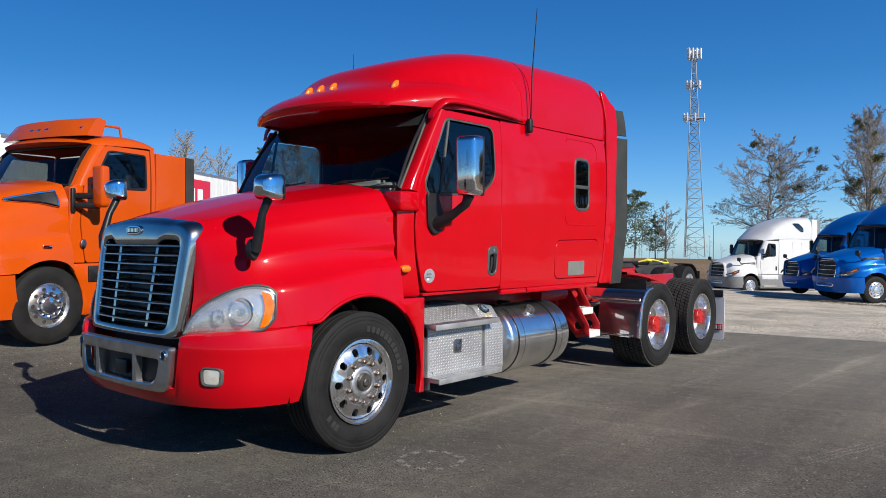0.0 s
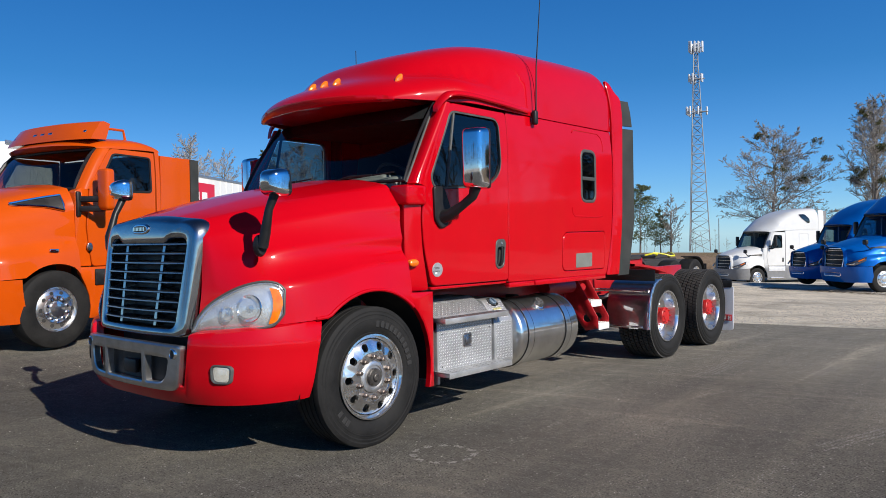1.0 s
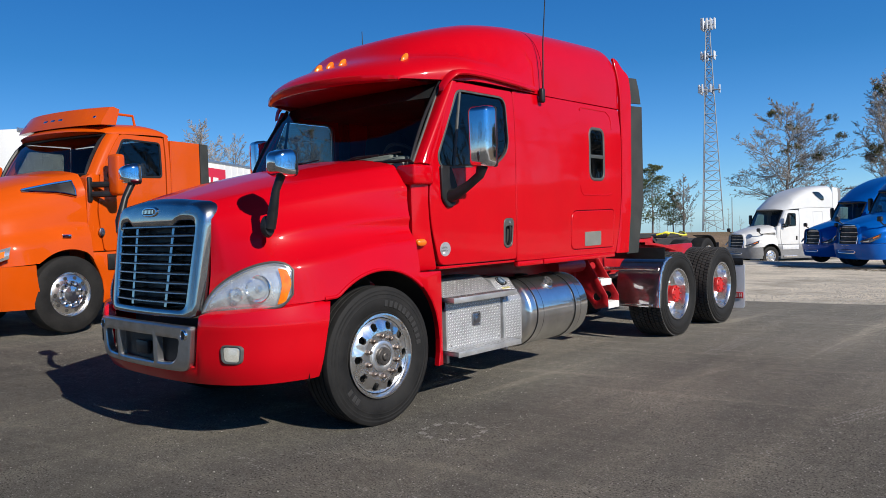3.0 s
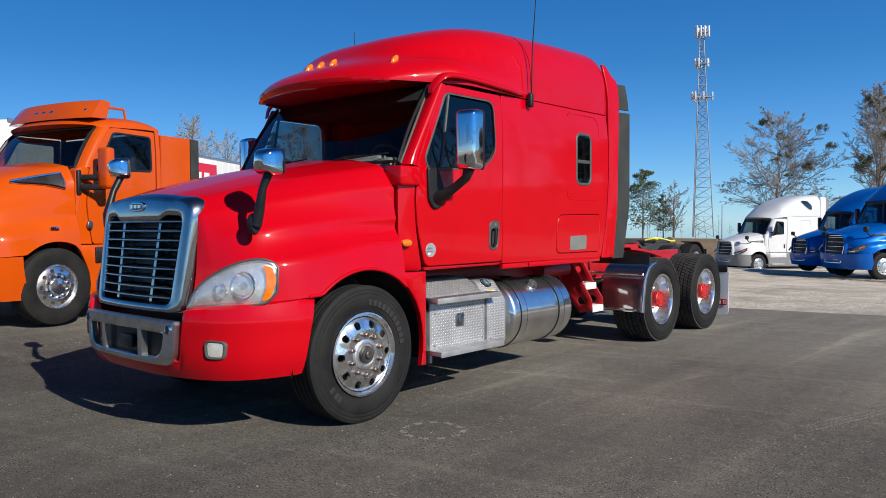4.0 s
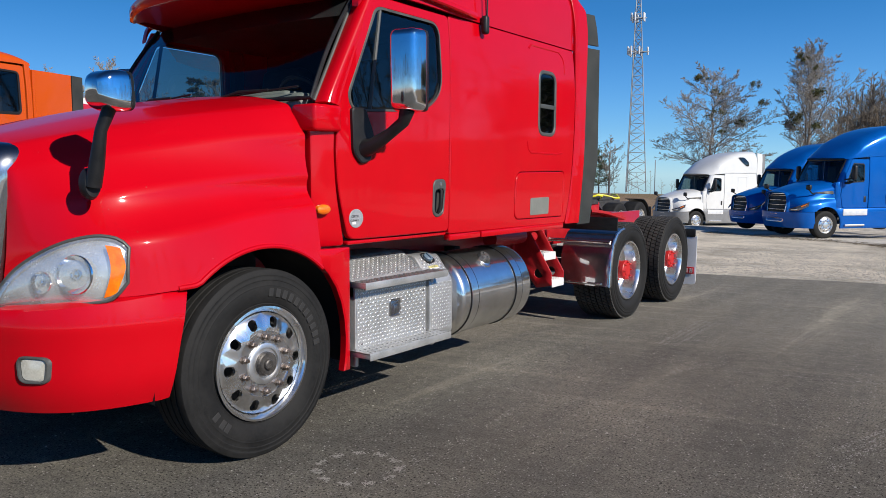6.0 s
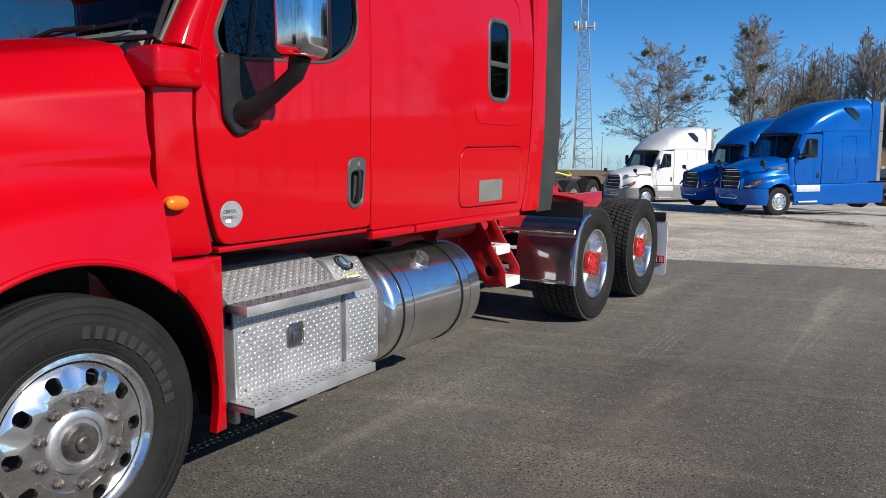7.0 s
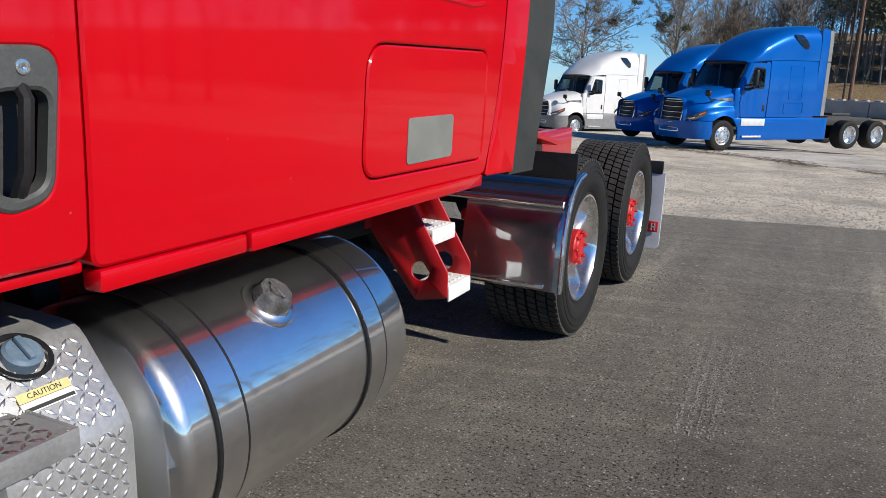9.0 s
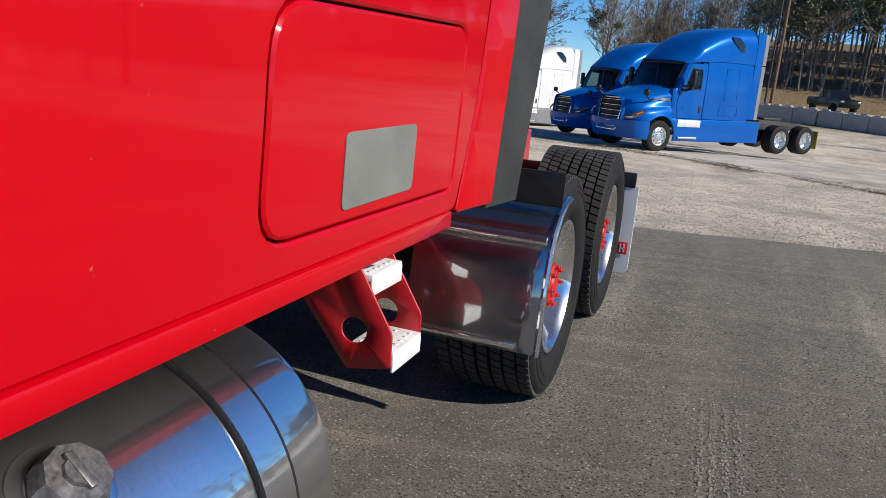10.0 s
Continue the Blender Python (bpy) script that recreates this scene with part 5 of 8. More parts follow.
        # tread pattern
        def lozenges(parent, faces):
            bm2 = bmesh.new()
            for (o, u, v, nu, nv, n) in faces:
                o, u, v, n = Vector(o), Vector(u), Vector(v), Vector(n)
                for i in range(nu):
                    for j in range(nv):
                        c = o + u * (i + 0.5) + v * (j + 0.5)
                        d = (u.normalized() + v.normalized() * (1 if (i + j) % 2 else -1)).normalized()
                        e = n.cross(d).normalized()
                        L, Wd, Hh = 0.0130, 0.0040, 0.0027
                        a0, b0 = bm2.verts.new(c - d * L), bm2.verts.new(c + d * L)
                        c0, c1 = bm2.verts.new(c - e * Wd), bm2.verts.new(c + e * Wd)
                        m0, m1 = bm2.verts.new(c - d * L * 0.5 + n * Hh), bm2.verts.new(c + d * L * 0.5 + n * Hh)
                        for f in ((a0, c0, m0), (c0, m1, m0), (c0, b0, m1), (b0, c1, m1), (c1, m0, m1), (c1, a0, m0)):
                            bm2.faces.new(f)
            ob = part("tread_pattern", bm2, ALU_BRIGHT, parent, "raised tread lozenges", recalc=False, sharp=80)
            ob["kind"] = "stuff"
        if s > 0:
            P = 0.0225
            lozenges(boxp, [((1.1255, 0.752, 0.378), (0, P, 0), (0, 0, P), 30, 18, (1, 0, 0)), ((1.091, 0.75, 0.8385), (0, P, 0), Vector((-0.848 * P, 0, 0.53 * P)), 30, 9, Vector((0.53, 0, 0.848)))])
            lozenges(defp, [((1.1255, 1.497, 0.40), (0, P, 0), (0, 0, P), 10, 15, (1, 0, 0)), ((1.115, 1.497, 0.7555), (0, P, 0), Vector((-0.625 * P, 0, 0.78 * P)), 10, 8, Vector((0.78, 0, 0.625)))])
        # door of the box and its latch
        bm = bmesh.new()
        plate(bm, rounded([(0.745, 0.40), (1.435, 0.40), (1.435, 0.755), (0.745, 0.755)], 0.03), lambda u, v, d: (s * (1.1255 - d), u, v), 0.02, [rounded([(0.752, 0.407), (1.428, 0.407), (1.428, 0.748), (0.752, 0.748)], 0.025)], 0.002)
        part("box_rim", bm, ALU_DULL, boxp)
        bm = bmesh.new()
        plate(bm, rounded([(1.047, 0.565), (1.160, 0.565), (1.160, 0.680), (1.047, 0.680)], 0.02), lambda u, v, d: (s * (1.1315 - d), u, v), 0.012, [rounded([(1.060, 0.58), (1.147, 0.58), (1.147, 0.665), (1.060, 0.665)], 0.014)], 0.004)
        latch = part("latch", bm, STAINLESS, boxp, "stainless paddle latch")
        bm = bmesh.new()
        box(bm, (s * 1.127, 1.1035, 0.6225), (0.006, 0.086, 0.086), 0.002)
        box(bm, (s * 1.132, 1.1035, 0.616), (0.012, 0.045, 0.055), 0.008)
        part("latch_paddle", bm, DULL_CHROME, latch)
        for yy, zz in ((0.79, 0.44), (0.79, 0.70), (1.40, 0.44), (1.40, 0.70)):
            bm = bmesh.new()
            lathe(bm, [(0.008, 0.0), (0.007, 0.004), (0.0005, 0.005)], (s * 1.126, yy, zz), "x", 12, s)
            part("rivet", bm, STAINLESS, boxp)
        # steps with punched holes
        for name, y0, y1, z, xi, xo, holes in (("lower_step", 0.690, 1.505, 0.415, 1.128, 1.285, True), ("upper_step", 0.720, 1.545, 0.826, 1.095, 1.225, False)):
            bm = bmesh.new()
            hs = []
            if holes:
                for i in range(19):
                    for j in range(3):
                        hs.append(ellipse(y0 + 0.04 + 0.041 * i + 0.02 * (j % 2), xi + 0.038 + 0.041 * j, 0.009, 0.009, 8))
            flat = [(y0, xi), (y1, xi), (y1, xo), (y0, xo)]
            fb = bmesh.new()
            for pts in [flat] + hs:
                vs = [fb.verts.new((s * v, u, z)) for u, v in pts]
                for i in range(len(vs)):
                    fb.edges.new((vs[i], vs[(i + 1) % len(vs)]))
            bmesh.ops.triangle_fill(fb, use_beauty=True, edges=fb.edges[:])
            bmesh.ops.recalc_face_normals(fb, faces=fb.faces)
            bmesh.ops.solidify(fb, geom=fb.faces, thickness=0.005)
            box(fb, (s * (xo - 0.002), (y0 + y1) / 2, z - 0.018), (0.006, y1 - y0, 0.044), 0.002)
            for yy in (y0 + 0.003, y1 - 0.003):
                box(fb, (s * (xi + xo) / 2, yy, z - 0.014), (xo - xi, 0.006, 0.036), 0.002)
            step = part(name, fb, TREADPLATE, boxp, "aluminium step tread", sharp=30)
            if not holes:
                if s > 0:
                    lozenges(step, [((xi + 0.008, y0 + 0.010, z + 0.0012), (0, 0.0225, 0), (0.0225, 0, 0), int((y1 - y0 - 0.02) / 0.0225), int((xo - xi - 0.012) / 0.0225), (0, 0, 1))])
            bm = bmesh.new()
            box(bm, (s * xi, y0 + 0.03, z - 0.05), (0.05, 0.03, 0.10), 0.008)
            part("step_bracket", bm, ALU_DULL, step)
            bm = bmesh.new()
            box(bm, (s * xi, y1 - 0.03, z - 0.05), (0.05, 0.03, 0.10), 0.008)
            part("step_bracket", bm, ALU_DULL, step)
        # cap of the urea tank
        out = Vector((s * 0.55, 0, 0.83)).normalized()
        q = out.to_track_quat("X", "Y").to_matrix().to_4x4()
        base = Vector((s * 1.005, 1.60, 0.885))
        bm = bmesh.new()
        lathe(bm, [(0.052, 0.002), (0.056, 0.010), (0.046, 0.010), (0.044, -0.01), (0.0005, -0.01)], (0, 0, 0), "x", 28)
        bm.transform(Matrix.Translation(base) @ q)
        part("filler_recess", bm, BLACK_PLASTIC, defp)
        bm = bmesh.new()
        lathe(bm, [(0.034, -0.01), (0.036, 0.02), (0.030, 0.026), (0.0005, 0.027)], (0, 0, 0), "x", 20)
        box(bm, (0.031, 0, 0), (0.012, 0.055, 0.014), 0.004)
        bm.transform(Matrix.Translation(base) @ q)
        part("filler_cap", bm, CAP_BLUE, defp, "grey-blue filler cap")

        if s > 0:
            # caution label under the cap
            u = Vector((0, 1, 0))
            n = Vector((0.78, 0, 0.625))
            v = n.cross(u) * -1.0 if n.cross(u).z < 0 else n.cross(u)
            o = Vector((1.058, 1.605, 0.833))
            turn = Matrix((u, v, n)).transposed().to_4x4()
            bm = bmesh.new()
            box(bm, (0, 0, 0), (0.105, 0.018, 0.002))
            bm.transform(Matrix.Translation(o) @ turn)
            lab = part("caution_label", bm, FADED_YELLOW, defp, "faded yellow caution label")
            cu = bpy.data.curves.new("caution_text", "FONT")
            cu.body, cu.size, cu.align_x, cu.align_y = "CAUTION", 0.015, "CENTER", "CENTER"
            lt = new("caution_text", cu)
            lt.parent = lab
            lt.matrix_local = Matrix.Translation(o + n * 0.0018) @ turn
            cu.materials.append(BLACK_PLASTIC)
            bm = bmesh.new()
            box(bm, (0, -0.020, 0), (0.105, 0.020, 0.0015))
            bm.transform(Matrix.Translation(o) @ turn)
            part("label_panel", bm, WHITE_LINE, lab)
            bm = bmesh.new()
            box(bm, (0, -0.024, 0.001), (0.10, 0.007, 0.001))
            bm.transform(Matrix.Translation(o) @ turn)
            part("label_bar", bm, GREY_RUBBER, lab)

        # access steps behind the cab
        lad = new("access_step")
        lad.parent = truck
        lad["label"] = "red deck access step with white treads"
        for yy in (3.712, 3.955):
            outl = rounded([(0.44, 1.01), (0.575, 1.01), (0.86, 0.552), (0.86, 0.432), (0.70, 0.40), (0.44, 0.72)], 0.014)
            holes2 = [ellipse(0.722, 0.540, 0.047, 0.045, 20), ellipse(0.53, 0.87, 0.04, 0.04, 20)]
            bm = bmesh.new()
            plate(bm, outl, lambda u, v, d: (s * u, yy - 0.004 + d, v), 0.008, holes2, 0.002)
            plate(bm, outl, lambda u, v, d: (s * u, yy + 0.0045 - d, v), 0.001, holes2, 0.002)
            part("bracket", bm, RED_FRAME, lad, recalc=False)
        for x0, x1, zz in ((0.70, 0.866, 0.475), (0.60, 0.775, 0.722)):
            bm = bmesh.new()
            box(bm, (s * (x0 + x1) / 2, 3.8335, zz), (x1 - x0, 0.234, 0.024), 0.004)
            box(bm, (s * (x1 - 0.004), 3.8335, zz - 0.030), (0.010, 0.234, 0.060), 0.003)
            for i in range(5):
                for j in range(3):
                    lathe(bm, [(0.008, 0.0), (0.006, 0.004), (0.0005, 0.004)], (s * (x0 + (x1 - x0) * (j + 0.5) / 3), 3.753 + 0.04 * i, zz + 0.012), "z", 8)
            part("tread", bm, WHITE_LINE, lad, "white painted tread")
        bm = bmesh.new()
        box(bm, (s * 0.452, 3.84, 0.86), (0.02, 0.34, 0.30), 0.004)
        part("mount_plate", bm, RED_FRAME, lad)

        # quarter fender
        bm = bmesh.new()
        prof = [(4.185, 0.395), (4.19, 0.43), (4.195, 0.50), (4.205, 0.60), (4.222, 0.70), (4.25, 0.785), (4.285, 0.845), (4.335, 0.895), (4.41, 0.93), (4.50, 0.945)]
        rows = []
        for yy, zz in prof:
            row = []
            for k in range(9):
                x = 0.70 + 0.52 * k / 8
                row.append((s * x, yy, zz))
            row.append((s * 1.235, yy + 0.008, zz + 0.004))
            row.append((s * 1.240, yy + 0.030, zz - 0.004))
            rows.append(row)
        grid_faces(bm, rows)
        solid(bm, 0.004)
        qf = part("quarter_fender", bm, STAINLESS, truck, "stainless quarter fender ahead of the drive tyre", sharp=40)
        bm = bmesh.new()
        tube(bm, [(s * 1.233, y - 0.004, z) for y, z in prof], 0.011, 8)
        part("rolled_edge", bm, POLISHED, qf)
        bm = bmesh.new()
        tube(bm, [(s * 0.45, 4.215, 0.825), (s * 1.22, 4.215, 0.825)], 0.018, 12)
        part("support_rod", bm, POLISHED, qf)
        bm = bmesh.new()
        box(bm, (s * 0.93, 4.180, 0.418), (0.44, 0.014, 0.022), 0.004)
        part("lower_lip", bm, POLISHED, qf)

        # mud flap
        bm = bmesh.new()
        plate(bm, rounded([(0.66, 0.13), (1.255, 0.13), (1.255, 0.73), (0.66, 0.73)], [0.05, 0.05, 0.01, 0.01]), lambda u, v, d: (s * u, 6.72 - 0.03 * (0.7 - v) + d, v), 0.008, (), 0.002, 0.2)
        flap = part("mud_flap", bm, STAINLESS_LIGHT, truck, "pale metal mud flap with black hanger")
        bm = bmesh.new()
        box(bm, (s * 0.83, 6.73, 0.765), (0.80, 0.03, 0.10), 0.008)
        part("flap_hanger", bm, BLACK_PLASTIC, flap)
        bm = bmesh.new()
        box(bm, (s * 1.17, 6.699, 0.305), (0.13, 0.006, 0.085), 0.002)
        sign = part("flap_sign", bm, SIGN_RED, flap, "small red sign with white marks")
        bm = bmesh.new()
        for dx in (-0.035, -0.018, 0.018, 0.042):
            box(bm, (s * (1.17 + dx), 6.694, 0.305), (0.009, 0.003, 0.055))
        box(bm, (s * (1.20), 6.694, 0.305), (0.03, 0.003, 0.009))
        box(bm, (s * (1.143), 6.694, 0.328), (0.028, 0.003, 0.009))
        part("sign_bar", bm, WHITE_LINE, sign)
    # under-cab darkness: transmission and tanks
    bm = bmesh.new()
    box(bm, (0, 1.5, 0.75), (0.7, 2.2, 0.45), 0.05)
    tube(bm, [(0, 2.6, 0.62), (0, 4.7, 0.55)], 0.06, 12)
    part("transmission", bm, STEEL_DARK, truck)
    for s in (1, -1):
        bm = bmesh.new()
        tube(bm, [(s * 0.56, 3.10, 0.90), (s * 0.56, 3.64, 0.90)], 0.075, 20)
        part("air_tank", bm, RED_FRAME, truck, "red air tank")


YELLOW_HOSE = surface("yellow_hose", (0.62, 0.55, 0.02), (0.80, 0.72, 0.05), (0.35, 0.5), 0, 20)
ALU_BRIGHT = surface("worn_bright_aluminium", (0.80, 0.80, 0.79), (0.90, 0.90, 0.89), (0.32, 0.48), 1.0, 12, 150)
FADED_YELLOW = surface("faded_label", (0.52, 0.46, 0.16), (0.66, 0.60, 0.28), (0.5, 0.7), 0, 30)
CAP_BLUE = surface("blue_grey_plastic", (0.09, 0.14, 0.19), (0.15, 0.21, 0.27), (0.4, 0.6), 0, 20)
STAINLESS_LIGHT = surface("pale_flap_metal", (0.72, 0.72, 0.74), (0.84, 0.84, 0.85), (0.35, 0.5), 0.1, 4, 60)
SIGN_RED = surface("sign_red", (0.50, 0.012, 0.02), (0.58, 0.02, 0.03), (0.4, 0.5), 0, 20)
build_red_chassis(RED_TRUCK)


# ---- ground ----
def ground_height(x, y):
    d = y - 6.6 + 0.15 * x
    z = -0.033 * min(max(0.0, d), 2.4) - 0.0286 * min(max(0.0, d - 2.4), 18.0) - 0.055 * min(max(0.0, d - 20.4), 8.0)
    away = 0.034 * max(0.0, math.hypot(x, y) - 108.0) * min(1.0, max(0.0, (y - 20.0) / 30.0))
    z += 0.033 * min(max(0.0, -x - 2.4), 5.5) * (1 - min(1.0, max(0.0, (-x - 9.0) / 5.0))) * (1 - min(1.0, max(0.0, (y - 7.0) / 9.0)))
    side = min(1.0, max(0.0, (x + 16.0) / 14.0))
    rise = min(1.0, max(0.0, (y - 48.0) / 16.0))
    ramp = min(1.0, max(0.0, (x + 3.0) / 6.0)) * min(1.0, max(0.0, (y - 34.0) / 13.0))
    hill = min(9.0, 0.26 * max(0.0, y - 80.0))
    return z - (1.0 - side) * away + max(side * 1.15 * rise, 0.95 * ramp) + side * hill


def ground_material():
    """Gravel with pale and dark patches, turning to dry grass and bare dirt far out."""
    m, n, l, b = node_material("gravel_yard")
    stones = noise_node(n, l, 62.0, 8.0, 0.78)
    cells = noise_node(n, l, 52.0, kind="ShaderNodeTexVoronoi")
    patch = noise_node(n, l, 0.7, 9.0, 0.74)
    a = ramp_node(n, l, stones.outputs["Fac"], [(0.30, (0.14, 0.125, 0.105)), (0.48, (0.58, 0.52, 0.43)), (0.66, (0.88, 0.83, 0.72))])
    tone = ramp_node(n, l, patch.outputs["Fac"], [(0.36, (0.56, 0.545, 0.52)), (0.51, (0.96, 0.94, 0.90)), (0.66, (1.22, 1.19, 1.12))])
    mul = n.new("ShaderNodeMix")
    mul.data_type, mul.blend_type = "RGBA", "MULTIPLY"
    mul.inputs["Factor"].default_value = 1.0
    l.new(a.outputs["Color"], mul.inputs["A"])
    l.new(tone.outputs["Color"], mul.inputs["B"])
    co = n.new("ShaderNodeTexCoord")
    sep = n.new("ShaderNodeSeparateXYZ")
    l.new(co.outputs["Object"], sep.inputs[0])
    wob = noise_node(n, l, 0.12, 4.0)
    add = n.new("ShaderNodeMath")
    add.operation = "MULTIPLY_ADD"
    l.new(wob.outputs["Fac"], add.inputs[0])
    add.inputs[1].default_value = 16.0
    l.new(sep.outputs["Y"], add.inputs[2])
    far = n.new("ShaderNodeMapRange")
    far.inputs["From Min"].default_value, far.inputs["From Max"].default_value = 52.0, 57.0
    l.new(add.outputs[0], far.inputs["Value"])
    grass = noise_node(n, l, 6.0, 8.0, 0.7)
    g = ramp_node(n, l, grass.outputs["Fac"], [(0.30, (0.10, 0.07, 0.035)), (0.50, (0.22, 0.155, 0.085)), (0.70, (0.36, 0.28, 0.17))])
    mix = n.new("ShaderNodeMix")
    mix.data_type = "RGBA"
    l.new(far.outputs[0], mix.inputs["Factor"])
    l.new(mul.outputs["Result"], mix.inputs["A"])
    l.new(g.outputs["Color"], mix.inputs["B"])
    l.new(mix.outputs["Result"], b.inputs["Base Color"])
    b.inputs["Roughness"].default_value = 0.95
    b.inputs["Specular IOR Level"].default_value = 0.2
    bn = n.new("ShaderNodeBump")
    bn.inputs["Strength"].default_value, bn.inputs["Distance"].default_value = 0.8, 0.014
    l.new(cells.outputs["Distance"], bn.inputs["Height"])
    bn2 = n.new("ShaderNodeBump")
    bn2.inputs["Strength"].default_value, bn2.inputs["Distance"].default_value = 0.6, 0.022
    l.new(stones.outputs["Fac"], bn2.inputs["Height"])
    l.new(bn.outputs["Normal"], bn2.inputs["Normal"])
    l.new(bn2.outputs["Normal"], b.inputs["Normal"])
    return m


def asphalt_material():
    """Worn asphalt: fine pale aggregate in dark binder, dusty streaks and patches."""
    m, n, l, b = node_material("asphalt")
    grain = noise_node(n, l, 92.0, 5.0, 0.85)
    mid = noise_node(n, l, 14.0, 6.0, 0.7)
    big = noise_node(n, l, 0.45, 6.0, 0.6)
    co = n.new("ShaderNodeTexCoord")
    mp = n.new("ShaderNodeMapping")
    mp.inputs["Rotation"].default_value = (0, 0, radians(-74))
    mp.inputs["Scale"].default_value = (1.9, 0.16, 1.0)
    l.new(co.outputs["Object"], mp.inputs["Vector"])
    streak = n.new("ShaderNodeTexNoise")
    streak.inputs["Scale"].default_value, streak.inputs["Detail"].default_value = 1.3, 7.0
    l.new(mp.outputs[0], streak.inputs["Vector"])
    base = ramp_node(n, l, grain.outputs["Fac"], [(0.32, (0.058, 0.055, 0.047)), (0.50, (0.158, 0.150, 0.130)), (0.63, (0.26, 0.247, 0.216)), (0.76, (0.46, 0.435, 0.38))])
    t1 = ramp_node(n, l, mid.outputs["Fac"], [(0.3, (0.80, 0.80, 0.80)), (0.7, (1.24, 1.235, 1.22))])
    t2 = ramp_node(n, l, big.outputs["Fac"], [(0.34, (0.80, 0.80, 0.81)), (0.66, (1.24, 1.225, 1.20))])
    t3 = ramp_node(n, l, streak.outputs["Fac"], [(0.40, (0.86, 0.86, 0.87)), (0.62, (1.05, 1.04, 1.02)), (0.74, (1.6, 1.55, 1.46))])
    # pale scuff lines across the lot
    along = n.new("ShaderNodeMapping")
    along.vector_type = "TEXTURE"
    along.inputs["Rotation"].default_value = (0, 0, radians(13))
    along.inputs["Scale"].default_value = (4.5, 0.24, 1.0)
    l.new(co.outputs["Object"], along.inputs["Vector"])
    scuff = n.new("ShaderNodeTexNoise")
    scuff.inputs["Scale"].default_value, scuff.inputs["Detail"].default_value = 1.0, 4.0
    l.new(along.outputs[0], scuff.inputs["Vector"])
    t4 = ramp_node(n, l, scuff.outputs["Fac"], [(0.36, (0.95, 0.95, 0.95)), (0.58, (1.02, 1.02, 1.01)), (0.70, (1.26, 1.24, 1.20))])
    last = base.outputs["Color"]
    for t in (t1, t2, t3, t4):
        mul = n.new("ShaderNodeMix")
        mul.data_type, mul.blend_type = "RGBA", "MULTIPLY"
        mul.inputs["Factor"].default_value = 1.0
        l.new(last, mul.inputs["A"])
        l.new(t.outputs["Color"], mul.inputs["B"])
        last = mul.outputs["Result"]
    # pale stone chips, and a tone that lightens towards the gravel edge
    chips = noise_node(n, l, 80.0, kind="ShaderNodeTexVoronoi")
    pick = n.new("ShaderNodeSeparateColor")
    l.new(chips.outputs["Color"], pick.inputs[0])
    some = ramp_node(n, l, pick.outputs[0], [(0.82, (0, 0, 0)), (0.95, (1, 1, 1))])
    core = ramp_node(n, l, chips.outputs["Distance"], [(0.22, (1, 1, 1)), (0.42, (0, 0, 0))])
    both = n.new("ShaderNodeMath")
    both.operation = "MULTIPLY"
    l.new(some.outputs["Color"], both.inputs[0])
    l.new(core.outputs["Color"], both.inputs[1])
    chip = n.new("ShaderNodeMix")
    chip.data_type = "RGBA"
    l.new(both.outputs[0], chip.inputs["Factor"])
    l.new(last, chip.inputs["A"])
    chip.inputs["B"].default_value = (0.42, 0.40, 0.37, 1)
    last = chip.outputs["Result"]
    # dark open pits
    pits = noise_node(n, l, 66.0, 3.0, 0.6)
    ravel = noise_node(n, l, 0.9, 4.0, 0.6)
    worn = ramp_node(n, l, ravel.outputs["Fac"], [(0.42, (0.40, 0.40, 0.40)), (0.56, (1, 1, 1))])
    void = ramp_node(n, l, pits.outputs["Fac"], [(0.565, (0, 0, 0)), (0.62, (0.9, 0.9, 0.9))])
    hole = n.new("ShaderNodeMix")
    hole.data_type, hole.blend_type = "RGBA", "MULTIPLY"
    hole.inputs["Factor"].default_value = 1.0
    l.new(void.outputs["Color"], hole.inputs["A"])
    l.new(worn.outputs["Color"], hole.inputs["B"])
    pit = n.new("ShaderNodeMix")
    pit.data_type = "RGBA"
    l.new(hole.outputs["Result"], pit.inputs["Factor"])
    l.new(last, pit.inputs["A"])
    pit.inputs["B"].default_value = (0.016, 0.015, 0.014, 1)
    last = pit.outputs["Result"]
    # colour scaled up with rising y, its course varied by the large noise
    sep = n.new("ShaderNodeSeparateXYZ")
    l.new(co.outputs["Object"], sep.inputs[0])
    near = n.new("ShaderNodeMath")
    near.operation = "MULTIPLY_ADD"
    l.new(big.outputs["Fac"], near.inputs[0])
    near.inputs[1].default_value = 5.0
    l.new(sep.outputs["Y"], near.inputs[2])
    toned = n.new("ShaderNodeMapRange")
    toned.inputs["From Min"].default_value, toned.inputs["From Max"].default_value = 0.0, 9.0
    toned.inputs["To Min"].default_value, toned.inputs["To Max"].default_value = 0.70, 1.34
    l.new(near.outputs[0], toned.inputs["Value"])
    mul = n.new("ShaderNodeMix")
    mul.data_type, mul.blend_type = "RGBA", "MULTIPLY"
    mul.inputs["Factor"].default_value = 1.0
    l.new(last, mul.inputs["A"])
    l.new(toned.outputs[0], mul.inputs["B"])
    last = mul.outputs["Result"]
    l.new(last, b.inputs["Base Color"])
    b.inputs["Roughness"].default_value = 0.95
    b.inputs["Specular IOR Level"].default_value = 0.06
    bn = n.new("ShaderNodeBump")
    bn.inputs["Strength"].default_value, bn.inputs["Distance"].default_value = 1.0, 0.010
    l.new(grain.outputs["Fac"], bn.inputs["Height"])
    bn2 = n.new("ShaderNodeBump")
    bn2.inputs["Strength"].default_value, bn2.inputs["Distance"].default_value = 0.5, 0.012
    l.new(mid.outputs["Fac"], bn2.inputs["Height"])
